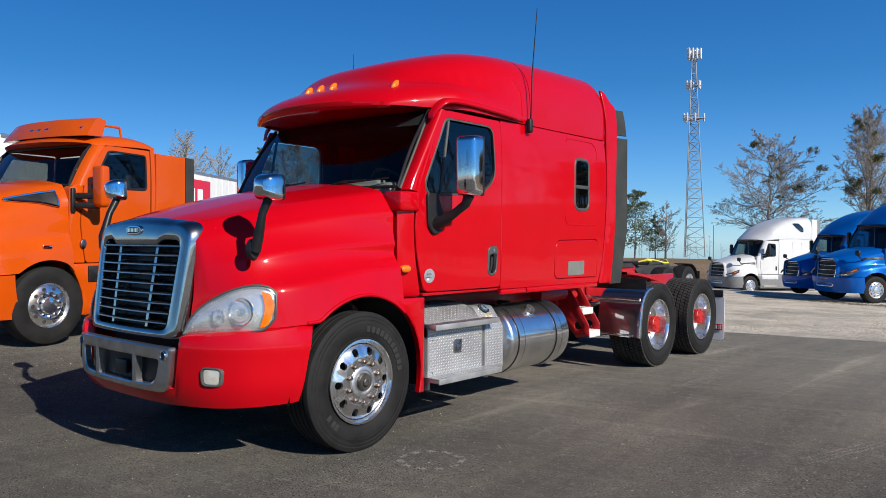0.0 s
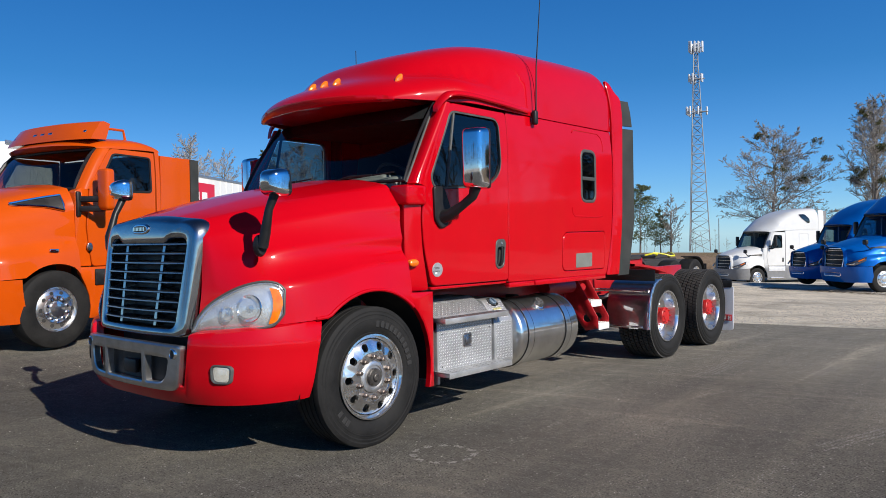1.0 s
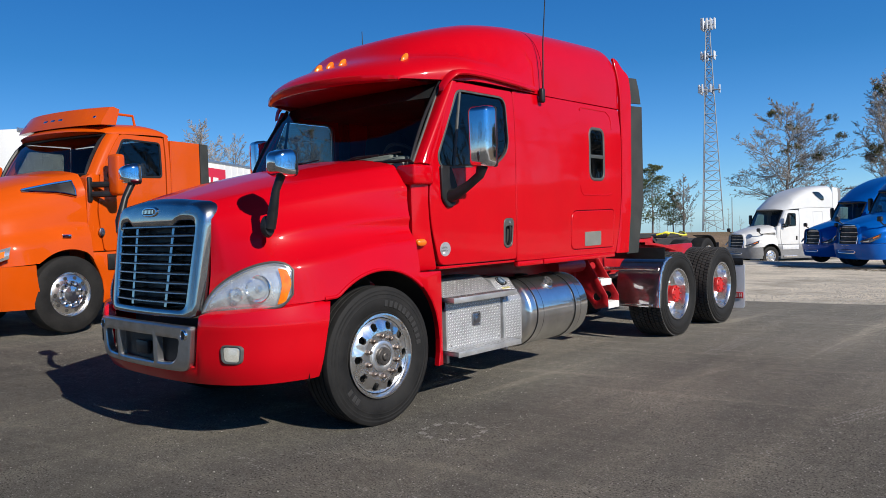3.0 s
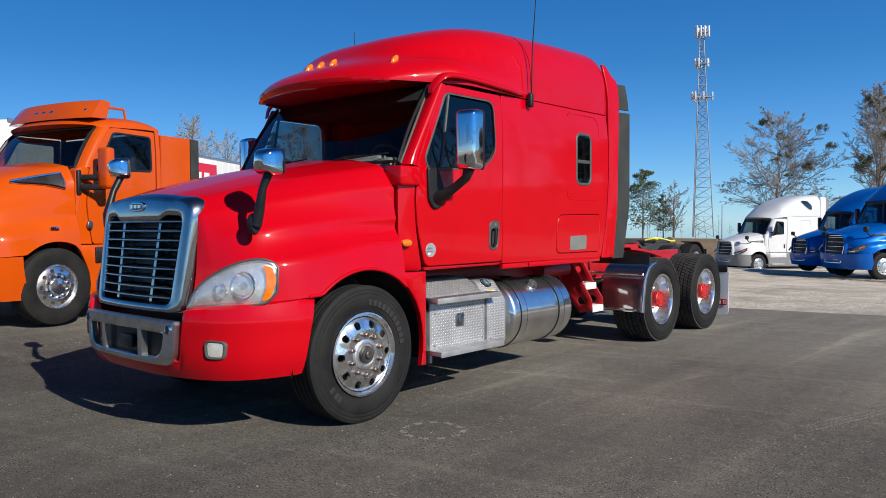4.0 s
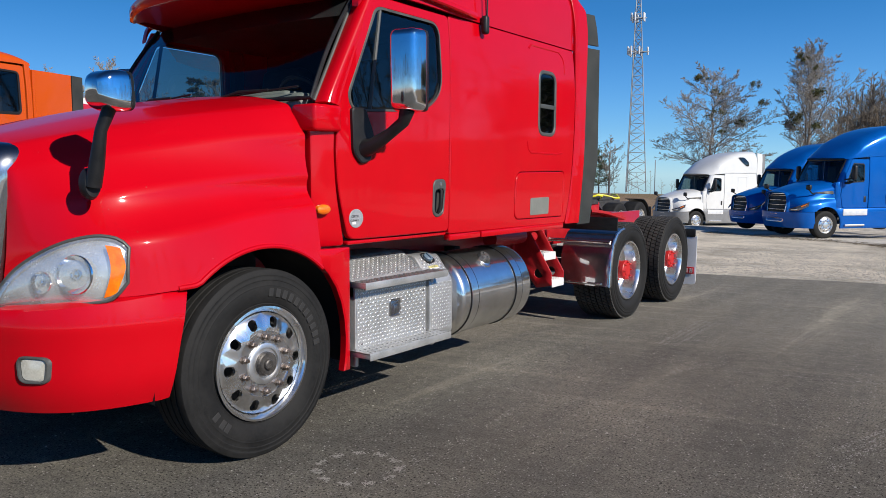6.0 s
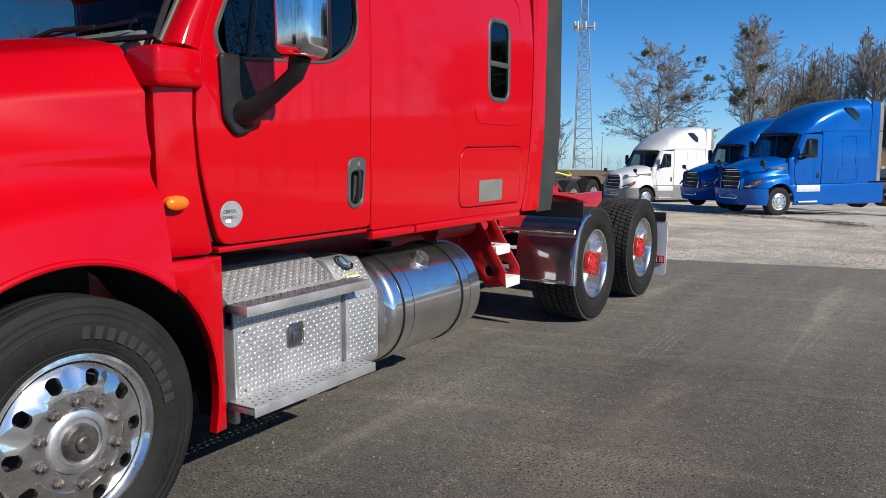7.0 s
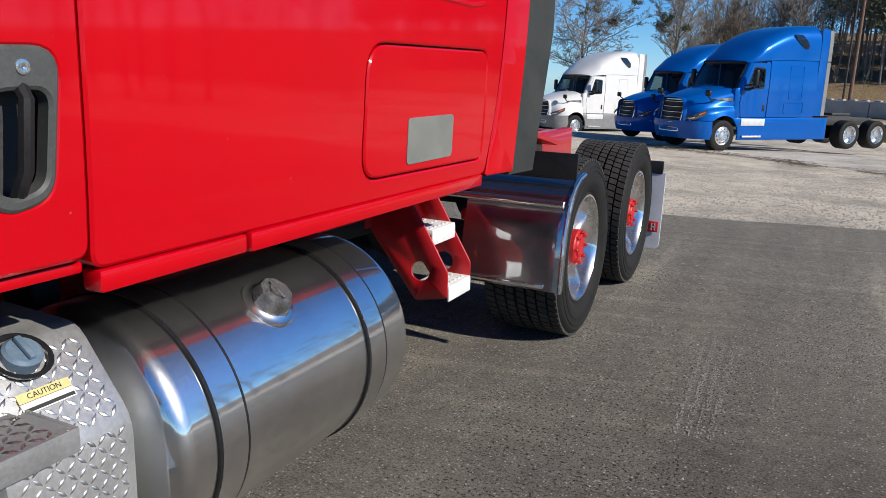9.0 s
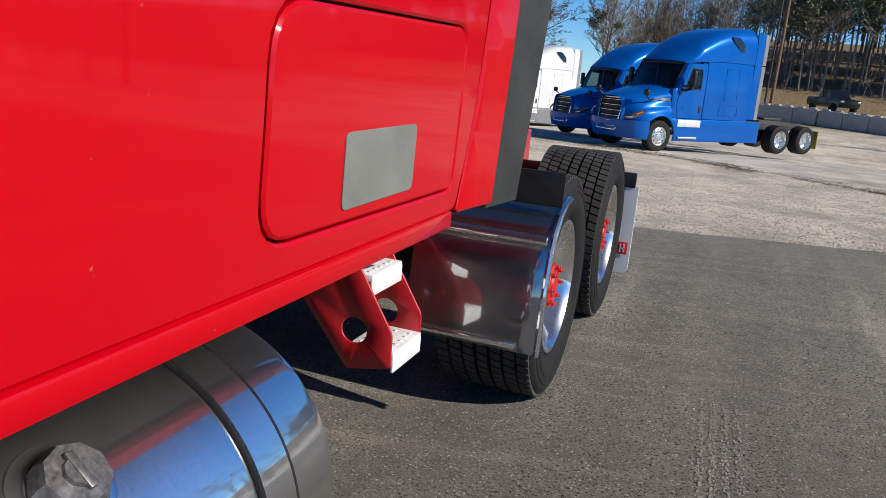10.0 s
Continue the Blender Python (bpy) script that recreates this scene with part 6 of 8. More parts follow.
    l.new(bn.outputs["Normal"], bn2.inputs["Normal"])
    l.new(bn2.outputs["Normal"], b.inputs["Normal"])
    return m


GRAVEL = ground_material()
ASPHALT = asphalt_material()
DUST = surface("pale_tyre_dust", (0.21, 0.20, 0.18), (0.36, 0.34, 0.305), (0.85, 0.95), 0, 6, 120)
STONE = surface("loose_stone", (0.18, 0.165, 0.14), (0.58, 0.55, 0.49), (0.8, 0.95), 0, 8, 60)


def edge_line(x):
    """Where the asphalt meets the gravel."""
    return 9.75 + 0.33 * (x - 0.9) * (1 if abs(x) < 14 else 14 / abs(x))


bm = bmesh.new()
xs = [-3000, -800, -300, -150] + [-100 + 5 * k for k in range(41)] + [150, 300, 800, 3000]
ys_ = [-3000, -800, -200, -60, -20, -8, -4, 0, 2.5, 5, 8] + [9 + 2 * k for k in range(46)] + [130, 200, 400, 1000, 3000]
grid_faces(bm, [[(x, y, ground_height(x, y) - (0.4 if abs(x) < 52 and -52 < y < edge_line(x) - 4.0 else 0.03)) for x in xs] for y in ys_])
ground = part("ground", bm, GRAVEL, None)
tagged(ground, "pale gravel yard sloping gently away from the asphalt", "ground", kind="structure")
bm = bmesh.new()
rows = []
for k in range(161):
    x = -60 + 0.75 * k
    e = edge_line(x) + 0.12 * noise.noise((x * 0.9, 0, 0)) + 0.05 * noise.noise((x * 4, 3, 0))
    ys = [-60, -20, -8, -4, 0] + [e - 7.0 + 0.75 * j for j in range(9)] + [e - 0.25]
    rows.append([(x, y, ground_height(x, y)) for y in sorted(ys)] + [(x, e, ground_height(x, e) - 0.006), (x, e + 0.02, ground_height(x, e) - 0.05)])
grid_faces(bm, rows)
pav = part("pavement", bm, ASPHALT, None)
tagged(pav, "dark dusty asphalt lot with pale tyre scuffs", "pavement", kind="structure")


# marks on the asphalt: turning ring, tyre prints and scuffs, as thin dust
def fleck(verts, faces, x, y, a, length, width, rng):
    c, q = math.cos(a), math.sin(a)
    i = len(verts)
    z = 0.0015 + 0.004 * rng.random()
    for u, v in ((-1, -0.7), (-0.4, -1), (0.9, -0.6), (1, 0.5), (0.2, 1), (-0.9, 0.7)):
        u, v = u * length * rng.uniform(0.7, 1.2) / 2, v * width * rng.uniform(0.7, 1.2) / 2
        verts.append((x + u * c - v * q, y + u * q + v * c, z))
    faces.append(tuple(range(i, i + 6)))


def ground_mark(name, label, flecks):
    rng = random.Random(len(flecks))
    v, f = [], []
    for x, y, a, L, w in flecks:
        fleck(v, f, x, y, a, L, w, rng)
    me = bpy.data.meshes.new(name)
    me.from_pydata(v, [], f)
    me.materials.append(DUST)
    tagged(new(name, me), label, "ground mark", kind="stuff")


rng = random.Random(4)
marks = []
for k in range(11):
    a = 2 * math.pi * k / 11
    for _ in range(42):
        r = 0.205 + rng.gauss(0, 0.013)
        t = a + rng.uniform(-0.17, 0.17)
        marks.append((1.69 + r * math.cos(t), 0.14 + r * math.sin(t), t + rng.uniform(-0.5, 0.5), rng.uniform(0.006, 0.018), rng.uniform(0.004, 0.010)))
ground_mark("ring_mark", "pale scuffed ring on the asphalt", marks)
marks = []
for x0, y0, heading, length, rowsn in ((1.93, 3.80, 1.60, 1.35, 4), (2.82, 4.60, 1.50, 0.7, 3), (3.60, 1.85, 1.25, 0.9, 3), (2.55, -1.75, 0.35, 0.7, 3)):
    c, q = math.cos(heading), math.sin(heading)
    n = int(length / 0.036)
    for i in range(n):
        for j in range(rowsn):
            for _ in range(7):
                u = i * 0.036 + rng.uniform(-0.012, 0.012)
                w = (j - rowsn / 2) * 0.048 + rng.uniform(-0.014, 0.014)
                if rng.random() < 0.72:
                    marks.append((x0 + u * c - w * q, y0 + u * q + w * c, heading + rng.uniform(-0.3, 0.3), rng.uniform(0.006, 0.02), rng.uniform(0.004, 0.009)))
ground_mark("tyre_print", "pale dusty tyre prints on the asphalt", marks)
marks = []
for _ in range(46):
    x0, y0 = rng.uniform(-3.5, 7.5), rng.uniform(-4.5, 8.3)
    h = rng.choice((0.15, 0.3, 1.35, 0.05)) + rng.uniform(-0.25, 0.25)
    L = rng.uniform(0.3, 1.6)
    bow = rng.uniform(-0.2, 0.2)
    for i in range(int(L * 120)):
        u = rng.uniform(0, L)
        w = rng.gauss(0, 0.022) + bow * (u / L) ** 2
        if noise.noise((x0 + u * 6, y0, w * 20)) > -0.1:
            marks.append((x0 + u * math.cos(h) - w * math.sin(h), y0 + u * math.sin(h) + w * math.cos(h), h + rng.uniform(-0.4, 0.4), rng.uniform(0.006, 0.022), rng.uniform(0.003, 0.007)))
for x0, y0, h, L in ((1.2, 4.84, 0.20, 4.5), (1.5, 5.05, 0.17, 5.0), (2.6, 3.2, 0.24, 3.5), (2.2, 6.7, 0.25, 4.0), (1.0, 3.95, 0.12, 1.4)):
    for i in range(int(L * 170)):
        u = rng.uniform(0, L)
        w = rng.gauss(0, 0.012) + 0.05 * math.sin(u * 1.1)
        if noise.noise((x0 + u * 2.5, y0, w * 30)) > -0.15:
            marks.append((x0 + u * math.cos(h) - w * math.sin(h), y0 + u * math.sin(h) + w * math.cos(h), h + rng.uniform(-0.3, 0.3), rng.uniform(0.006, 0.020), rng.uniform(0.003, 0.006)))
ground_mark("scuff_mark", "pale scuff streaks across the asphalt", marks)


def pebbles(name, label, count, area, sizes, seed, height, category="gravel"):
    r = random.Random(seed)
    v, f = [], []
    for _ in range(count):
        x, y = area(r)
        s = r.uniform(*sizes)
        z = height(x, y)
        i = len(v)
        a = r.uniform(0, 6.28)
        for k in range(4):
            v.append((x + s * math.cos(a + k * 1.57) * r.uniform(0.7, 1.1), y + s * math.sin(a + k * 1.57) * r.uniform(0.7, 1.1), z - s * 0.1))
        for k in range(4):
            v.append((x + 0.6 * s * math.cos(a + k * 1.57 + 0.3) * r.uniform(0.7, 1.1), y + 0.6 * s * math.sin(a + k * 1.57 + 0.3) * r.uniform(0.7, 1.1), z + s * r.uniform(0.4, 0.8)))
        for k in range(4):
            j = (k + 1) % 4
            f.append((i + k, i + j, i + 4 + j, i + 4 + k))
        f.append((i + 4, i + 5, i + 6, i + 7))
    me = bpy.data.meshes.new(name)
    me.from_pydata(v, [], f)
    me.materials.append(STONE)
    tagged(new(name, me), label, category, kind="stuff")


pebbles("loose_grit", "scattered pale grit on the asphalt", 2600, lambda r: (r.uniform(-5, 8), r.uniform(-5, 9.0)), (0.003, 0.008), 7, ground_height)
pebbles("gravel_stones", "loose pale gravel stones beside the asphalt", 22000, lambda r: (lambda x: (x, edge_line(x) - 0.12 + 9.0 * r.random() ** 1.8))(r.uniform(-1.5, 8.5)), (0.005, 0.017), 8, lambda x, y: ground_height(x, y) - 0.03)


# ---- the other parked trucks ----
GREY_LOWER = surface("grey_lower_paint", (0.16, 0.165, 0.17), (0.21, 0.215, 0.22), (0.35, 0.5), 0.0, 5, 80, coat=0.4)
FAIRING_GREY = surface("grey_fairing_edge", (0.15, 0.155, 0.16), (0.22, 0.225, 0.23), (0.5, 0.7), 0.0, 4, 60)
STEP_PALE = surface("pale_step_cover", (0.62, 0.64, 0.66), (0.78, 0.79, 0.80), (0.3, 0.45), 0.3, 8, 60)
FLAP_OCHRE = surface("ochre_mud_flap", (0.30, 0.23, 0.02), (0.42, 0.33, 0.04), (0.5, 0.7), 0.0, 6, 50)
HEAD_DARK = surface("dark_lamp_housing", (0.05, 0.05, 0.055), (0.16, 0.16, 0.17), (0.15, 0.3), 0.4, 12, 60, coat=1.0)


def far_wheel(truck, name, x, y, s, deep, radius=0.50):
    w = new(name)
    w.parent = truck
    w.matrix_local = Matrix.Translation((s * x, y, radius - 0.006)) @ (Matrix.Identity(4) if s > 0 else Matrix.Rotation(math.pi, 4, "Z"))
    bm = bmesh.new()
    half = 0.14 if not deep else 0.21
    lathe(bm, [(0.29, -half), (0.33, -half * 1.05), (0.40, -half * 1.08), (radius - 0.05, -half * 1.05), (radius - 0.01, -half * 0.92), (radius, -half * 0.8), (radius, half * 0.8), (radius - 0.01, half * 0.92), (radius - 0.05, half * 1.05), (0.40, half * 1.08), (0.33, half * 1.05), (0.29, half)], (0, 0, 0), "x", 48)
    part("tyre", bm, TYRE, w)
    bm = bmesh.new()
    if deep:
        lathe(bm, [(0.292, half), (0.298, half + 0.01), (0.285, half + 0.008), (0.265, half - 0.03), (0.255, half - 0.14), (0.20, half - 0.17), (0.12, half - 0.17), (0.115, half - 0.05), (0.09, half - 0.03), (0.0005, half - 0.03)], (0, 0, 0), "x", 48)
    else:
        lathe(bm, [(0.292, half - 0.02), (0.298, half), (0.285, half), (0.268, half - 0.03), (0.25, half - 0.015), (0.175, half), (0.165, half - 0.006), (0.11, half - 0.006), (0.10, half + 0.02), (0.06, half + 0.03), (0.0005, half + 0.03)], (0, 0, 0), "x", 48)
    rim = part("rim", bm, POLISHED, w)
    if not deep:
        for k in range(10):
            a = 2 * math.pi * k / 10
            bm = bmesh.new()
            xx = half - 0.003
            lathe(bm, [(0.027, 0.0), (0.025, 0.003), (0.0005, 0.003)], (xx - 0.004, 0.215 * math.cos(a), 0.215 * math.sin(a)), "x", 12)
            part("hand_hole", bm, STEEL_DARK, rim)
        for k in range(10):
            a = 2 * math.pi * (k + 0.5) / 10
            bm = bmesh.new()
            lathe(bm, [(0.018, 0.0), (0.018, 0.03), (0.0005, 0.034)], (half - 0.006, 0.143 * math.cos(a), 0.143 * math.sin(a)), "x", 6)
            part("lug_nut", bm, CHROME, w)
    return w


def hood_mirror(truck, s):
    hm = new("hood_mirror")
    hm.parent = truck
    bm = bmesh.new()
    box(bm, (s * 1.14, -0.70, 1.74), (0.20, 0.12, 0.16), 0.045, None, 3)
    part("mirror_shell", bm, BLACK_PLASTIC, hm)
    bm = bmesh.new()
    tube(bm, [(s * 1.12, -0.68, 1.67), (s * 1.06, -0.50, 1.55), (s * 0.98, -0.32, 1.52)], 0.022, 8)
    part("mirror_stalk", bm, BLACK_PLASTIC, hm)


def parked_truck(label, paint, lower, place, style):
    """A parked tractor. style: 'high' for the tall aerodynamic sleeper, 'short' for the extended cab with a visor."""
    high = style == "high"
    truck = thing("semi_truck", label, "truck", "parked trucks", place)
    end = 3.75 if high else 1.78
    # hood
    bm = bmesh.new()
    rows = []
    lift = 0.0 if high else 0.04
    for y in [-1.03, -0.98, -0.93, -0.88, -0.82, -0.75, -0.68, -0.6, -0.52, -0.46, -0.41] + [-0.36 + 0.06 * k for k in range(13)] + [0.40]:
        r = [(x, y, z + lift * (z - 1.0)) for x, z in hood_row(y, 18)]
        rows.append([(-p[0], p[1], p[2]) for p in r[:0:-1]] + r)
    grid_faces(bm, rows)
    # nose closing towards the grille
    solid(bm, 0.02)
    hood = part("hood", bm, paint, truck, sharp=50)
    bm = bmesh.new()
    front = [(x, z) for x, z in hood_row(-1.03, 18)]
    ring = [(-x, -1.03, z) for x, z in front[:0:-1]] + [(x, -1.03, z) for x, z in front]
    fill = 0.97 if high else 0.90
    nose = [(x * (0.93 if high else 0.86), -1.13 - 0.05 * (1 - (x / 0.7) ** 2), 0.88 + (z - 0.88) * fill) for x, y, z in ring]
    grid_faces(bm, [ring, [((a[0] + b[0]) / 2 * 1.02, (a[1] + b[1]) / 2 - 0.02, (a[2] + b[2]) / 2 + 0.012) for a, b in zip(ring, nose)], nose])
    part("nose", bm, paint, hood, sharp=60)
    # bumper
    bm = bmesh.new()
    rows = []
    for k in range(57):
        t = -7 + 14 * k / 56
        x, y = catmull(BUMPER_PLAN, abs(t))
        rows.append([(math.copysign(x - 0.03 * (1 - f) ** 2, t), y + 0.10 * (1 - f) ** 2, 0.36 + (0.54 + 0.02 * abs(t) / 7) * f) for f in (0, 0.15, 0.35, 0.6, 0.8, 1.0)])
    grid_faces(bm, rows)
    solid(bm, 0.04)
    part("bumper", bm, lower, truck, sharp=50)
    # grille
    def gy(u, v):
        return -1.255 + 0.13 * (v - 0.6) + 0.10 * (u / 0.5) ** 2
    g0, g1, gw = (0.56, 1.53, 0.55) if high else (0.52, 1.43, 0.49)
    out = rounded([(-gw * 0.92, g1 + 0.03), (-gw, g1 - 0.10), (-gw * 0.84, g0), (gw * 0.84, g0), (gw, g1 - 0.10), (gw * 0.92, g1 + 0.03)], [0.05, 0.06, 0.08, 0.08, 0.06, 0.05])
    bm = bmesh.new()
    plate(bm, out, lambda u, v, d: (u, gy(u, v) + d, v), 0.12, [shrink(out, 0.04)], 0.010, 0.12)
    grille = part("grille", bm, CHROME, truck, "chrome framed black grille", sharp=50)
    bm = bmesh.new()
    grid_faces(bm, [[(x * gw / 5.5, gy(x * gw / 5.5, z) + 0.07, z) for x in range(-5, 6)] for z in (g0 + 0.02, 0.8, 1.1, g1)])
    part("grille_screen", bm, BLACK_PLASTIC, grille)
    count = 6 if high else 7
    for k in range(count):
        z = g0 + (g1 - g0) * (k + 0.75) / (count + 0.2)
        wd = gw * (0.84 + 0.16 * (z - g0) / (g1 - g0)) - 0.035
        bm = bmesh.new()
        grid_faces(bm, [[(-wd + 2 * wd * i / 10, gy(-wd + 2 * wd * i / 10, z) + o, z + h) for i in range(11)] for o, h in ((0.03, 0.0), (0.012, 0.012), (0.06, 0.045))])
        bar = part("grille_bar", bm, BLACK_PLASTIC if high else DULL_CHROME, grille)
        if high:
            bm = bmesh.new()
            tube(bm, [(-wd + 2 * wd * i / 10, gy(-wd + 2 * wd * i / 10, z) + 0.008, z + 0.010) for i in range(11)], 0.010, 6)
            part("bar_trim", bm, CHROME, bar)
    # headlights
    for s in (1, -1):
        if high:
            top = [(0, (0.70, -1.11, 1.03)), (0.5, (0.93, -0.95, 1.12)), (1, (1.12, -0.62, 1.27))]
            low = [(0, (0.70, -1.12, 0.98)), (0.5, (0.96, -0.96, 0.97)), (1, (1.14, -0.66, 1.13))]
        else:
            top = [(0, (0.60, -1.16, 0.98)), (0.5, (0.90, -0.99, 1.07)), (1, (1.10, -0.70, 1.16))]
            low = [(0, (0.64, -1.16, 0.94)), (0.5, (0.95, -0.98, 0.92)), (1, (1.12, -0.74, 1.02))]
        bm = bmesh.new()
        rows = []
        for i in range(13):
            a, b = Vector(catmull(low, i / 12)), Vector(catmull(top, i / 12))
            rows.append([(s * (p.x + 0.03), p.y - 0.03, p.z) for p in (a.lerp(b, j / 4) + Vector((0.02, -0.02, 0)) * math.sin(math.pi * j / 4) for j in range(5))])
        grid_faces(bm, rows)
        lamp = part("headlight", bm, HEAD_DARK if high else LAMP_GREY, truck)
        bm = bmesh.new()
        pick = rows[8:12] if high else rows[7:12]
        grid_faces(bm, [[Vector(p) + Vector((s * 0.006, -0.006, 0)) for p in (r[2:4] if high else r[1:4])] for r in pick])
        part("indicator", bm, AMBER, lamp, "amber turn signal")
        if high:
            bm = bmesh.new()
            grid_faces(bm, [[Vector(p) + Vector((s * 0.006, -0.006, 0)) for p in r[1:3]] for r in rows[2:7]])
            part("lamp_glass", bm, LAMP_GREY, lamp)
    # windshield
    def glass(fx, fz, d=0.0):
        x = 1.0 * fx * (1 - 0.04 * fz)
        yb, yt = 0.34 + 0.16 * fx * fx, 0.80 + 0.10 * fx * fx
        return (x, yb + (yt - yb) * fz - 0.03 * math.sin(math.pi * fz) + d, 1.89 + 0.66 * fz)
    bm = bmesh.new()
    grid_faces(bm, [[glass(-1 + i / 8, j / 5) for i in range(17)] for j in range(6)])
    ws = part("windshield", bm, WINDSHIELD if high else SMOKED, truck, "wide dark windshield")
    ws.visible_shadow = False
    bm = bmesh.new()
    loop = [glass(-1 + i / 8, 0, -0.006) for i in range(17)] + [glass(1, j / 5, -0.006) for j in range(1, 6)] + [glass(1 - i / 8, 1, -0.006) for i in range(1, 17)] + [glass(-1, 1 - j / 5, -0.006) for j in range(1, 6)]
    tube(bm, loop, 0.028, 6, False)
    part("windshield_seal", bm, BLACK_PLASTIC, ws)
    bm = bmesh.new()
    box(bm, (0, 0.70, 1.80), (1.9, 0.45, 0.2), 0.04)
    part("dashboard", bm, DASH, truck)
    bm = bmesh.new()
    box(bm, (0, 1.25, 1.12), (2.1, 1.5, 0.06))
    box(bm, (0, 1.95 if high else 1.72, 1.8), (2.1, 0.04, 1.4))
    part("cab_lining", bm, INTERIOR, truck)
    for x in (0.52, -0.52):
        bm = bmesh.new()
        box(bm, (x, 1.42, 1.50), (0.50, 0.50, 0.18), 0.05)
        box(bm, (x, 1.62, 1.95), (0.46, 0.14, 0.80), 0.05)
        part("seat", bm, INTERIOR, truck)
    for s in (1, -1):
        def side(u, v, d):
            return (s * (1.155 - 0.03 * max(0.0, (1.2 - u) / 0.6) ** 2 - 0.04 * max(0.0, (v - 1.9) / 0.7) ** 2 - d), u, v)
        # door
        bm = bmesh.new()
        win = rounded([(0.80, 1.86), (1.50, 1.90), (1.50, 2.42), (1.05, 2.44)] if high else [(0.76, 1.86), (1.60, 1.89), (1.60, 2.45), (1.03, 2.47)], [0.06, 0.06, 0.07, 0.06])
        plate(bm, rounded([(0.68, 1.05), (1.68, 1.05), (1.70, 2.56), (1.0, 2.56), (0.66, 1.90), (0.60, 1.5)], [0.05, 0.03, 0.05, 0.06, 0.06, 0.1]), side, 0.04, [win], 0.008, 0.25)
        door = part("door", bm, paint, truck, sharp=30)
        bm = bmesh.new()
        plate(bm, shrink(win, -0.012), lambda u, v, d: side(u, v, d - 0.005), 0.02, [shrink(win, 0.022)], 0.005)
        part("window_frame", bm, BLACK_PLASTIC, door)
        bm = bmesh.new()
        plate(bm, shrink(win, 0.02), lambda u, v, d: side(u, v, d + 0.01), 0.004, (), 0.001)
        part("pane", bm, DARK_GLASS, door).visible_shadow = False
        bm = bmesh.new()
        box(bm, side(1.55, 1.34, -0.004), (0.012, 0.09, 0.20), 0.005)
        part("handle", bm, BLACK_PLASTIC, door)
        # cowl between hood and door
        bm = bmesh.new()
        plate(bm, rounded([(0.40, 1.05), (0.67, 1.05), (0.59, 1.5), (0.65, 1.90), (0.52, 1.90), (0.40, 1.86)], 0.02), lambda u, v, d: side(u, v, d + 0.004), 0.14, (), 0.01, 0.2)
        part("cowl", bm, paint, truck, sharp=40)
        bm = bmesh.new()
        rows = []
        for k in range(7):
            f = k / 6
            a = Vector((1.0 - 0.04 * f, 0.49 + 0.40 * f, 1.88 + 0.68 * f))
            b = Vector((1.135 - 0.03 * f, 0.655 + 0.345 * f, 1.89 + 0.67 * f))
            rows.append([(s * p.x, p.y, p.z) for p in (a.lerp(b, g / 4) + Vector((0.03, -0.03, 0)) * math.sin(math.pi * g / 4) for g in range(5))])
        grid_faces(bm, rows)
        solid(bm, 0.03)
        part("a_pillar", bm, paint, truck, sharp=50)
        # side of the sleeper or extended cab
        bm = bmesh.new()
        top_z = 2.70 if high else 2.60
        plate(bm, [(1.71, 1.05), (end, 1.05), (end, top_z), (1.72, top_z)], side, 0.04, (), 0.008, 0.3)
        sl = part("sleeper_side", bm, paint, truck, sharp=30)
        if high:
            for o in (rounded([(2.55, 1.62), (3.15, 1.62), (3.15, 2.52), (2.55, 2.52)], 0.07), rounded([(2.40, 1.16), (3.25, 1.16), (3.25, 1.52), (2.40, 1.52)], 0.07)):
                bm = bmesh.new()
                plate(bm, o, lambda u, v, d: side(u, v, d - 0.014), 0.012, [shrink(o, 0.03)], 0.008)
                part("hatch_rim", bm, paint, sl)
            bm = bmesh.new()
            box(bm, side(1.88, 0.93, -0.012), (0.02, 0.13, 0.14), 0.01)
            part("vent", bm, BLACK_PLASTIC, sl)
        # fairing behind
        bm = bmesh.new()
        if high:
            plate(bm, [(3.76, 1.10), (4.10, 1.10), (4.10, 3.86), (3.76, 3.90)], lambda u, v, d: (s * (1.135 - 0.12 * max(0, v - 3.3) ** 2 - d), u, v), 0.03, (), 0.006, 0.4)
            ext = part("side_extender", bm, paint, truck)
            for z0, z1 in ((1.10, 2.66), (2.69, 3.84)):
                bm = bmesh.new()
                plate(bm, [(4.105, z0), (4.27, z0), (4.27, z1), (4.105, z1)], lambda u, v, d: (s * (1.135 - 0.12 * max(0, v - 3.3) ** 2 - d), u, v), 0.03, (), 0.006, 0.4)
                part("rubber_edge", bm, FAIRING_GREY, ext, "grey rubber edge")
        else:
            plate(bm, [(1.80, 1.05), (2.52, 1.05), (2.52, 2.51), (1.80, 2.52)], lambda u, v, d: (s * (1.145 - d), u, v), 0.9, (), 0.02, 0.4)
            part("side_extender", bm, paint, truck, "orange side fairing behind the cab")
            bm = bmesh.new()
            plate(bm, [(2.53, 1.05), (2.74, 1.05), (2.74, 2.50), (2.53, 2.51)], lambda u, v, d: (s * (1.14 - d), u, v), 0.03, (), 0.004)
            part("rubber_edge", bm, GREY_RUBBER, truck, "dark rubber edge")
        # skirt
        arch = [(0.60 * math.cos(radians(a)), 0.5 + 0.60 * math.sin(radians(a))) for a in (-15, 0, 15, 30, 45, 52)]
        bm = bmesh.new()
        last = 4.40 if high else 2.0
        plate(bm, arch + [(0.37, 1.04), (last, 1.04), (last, 0.34), (0.60, 0.34)], lambda u, v, d: (s * (1.18 - d), u, v), 0.05, (), 0.012, 0.3)
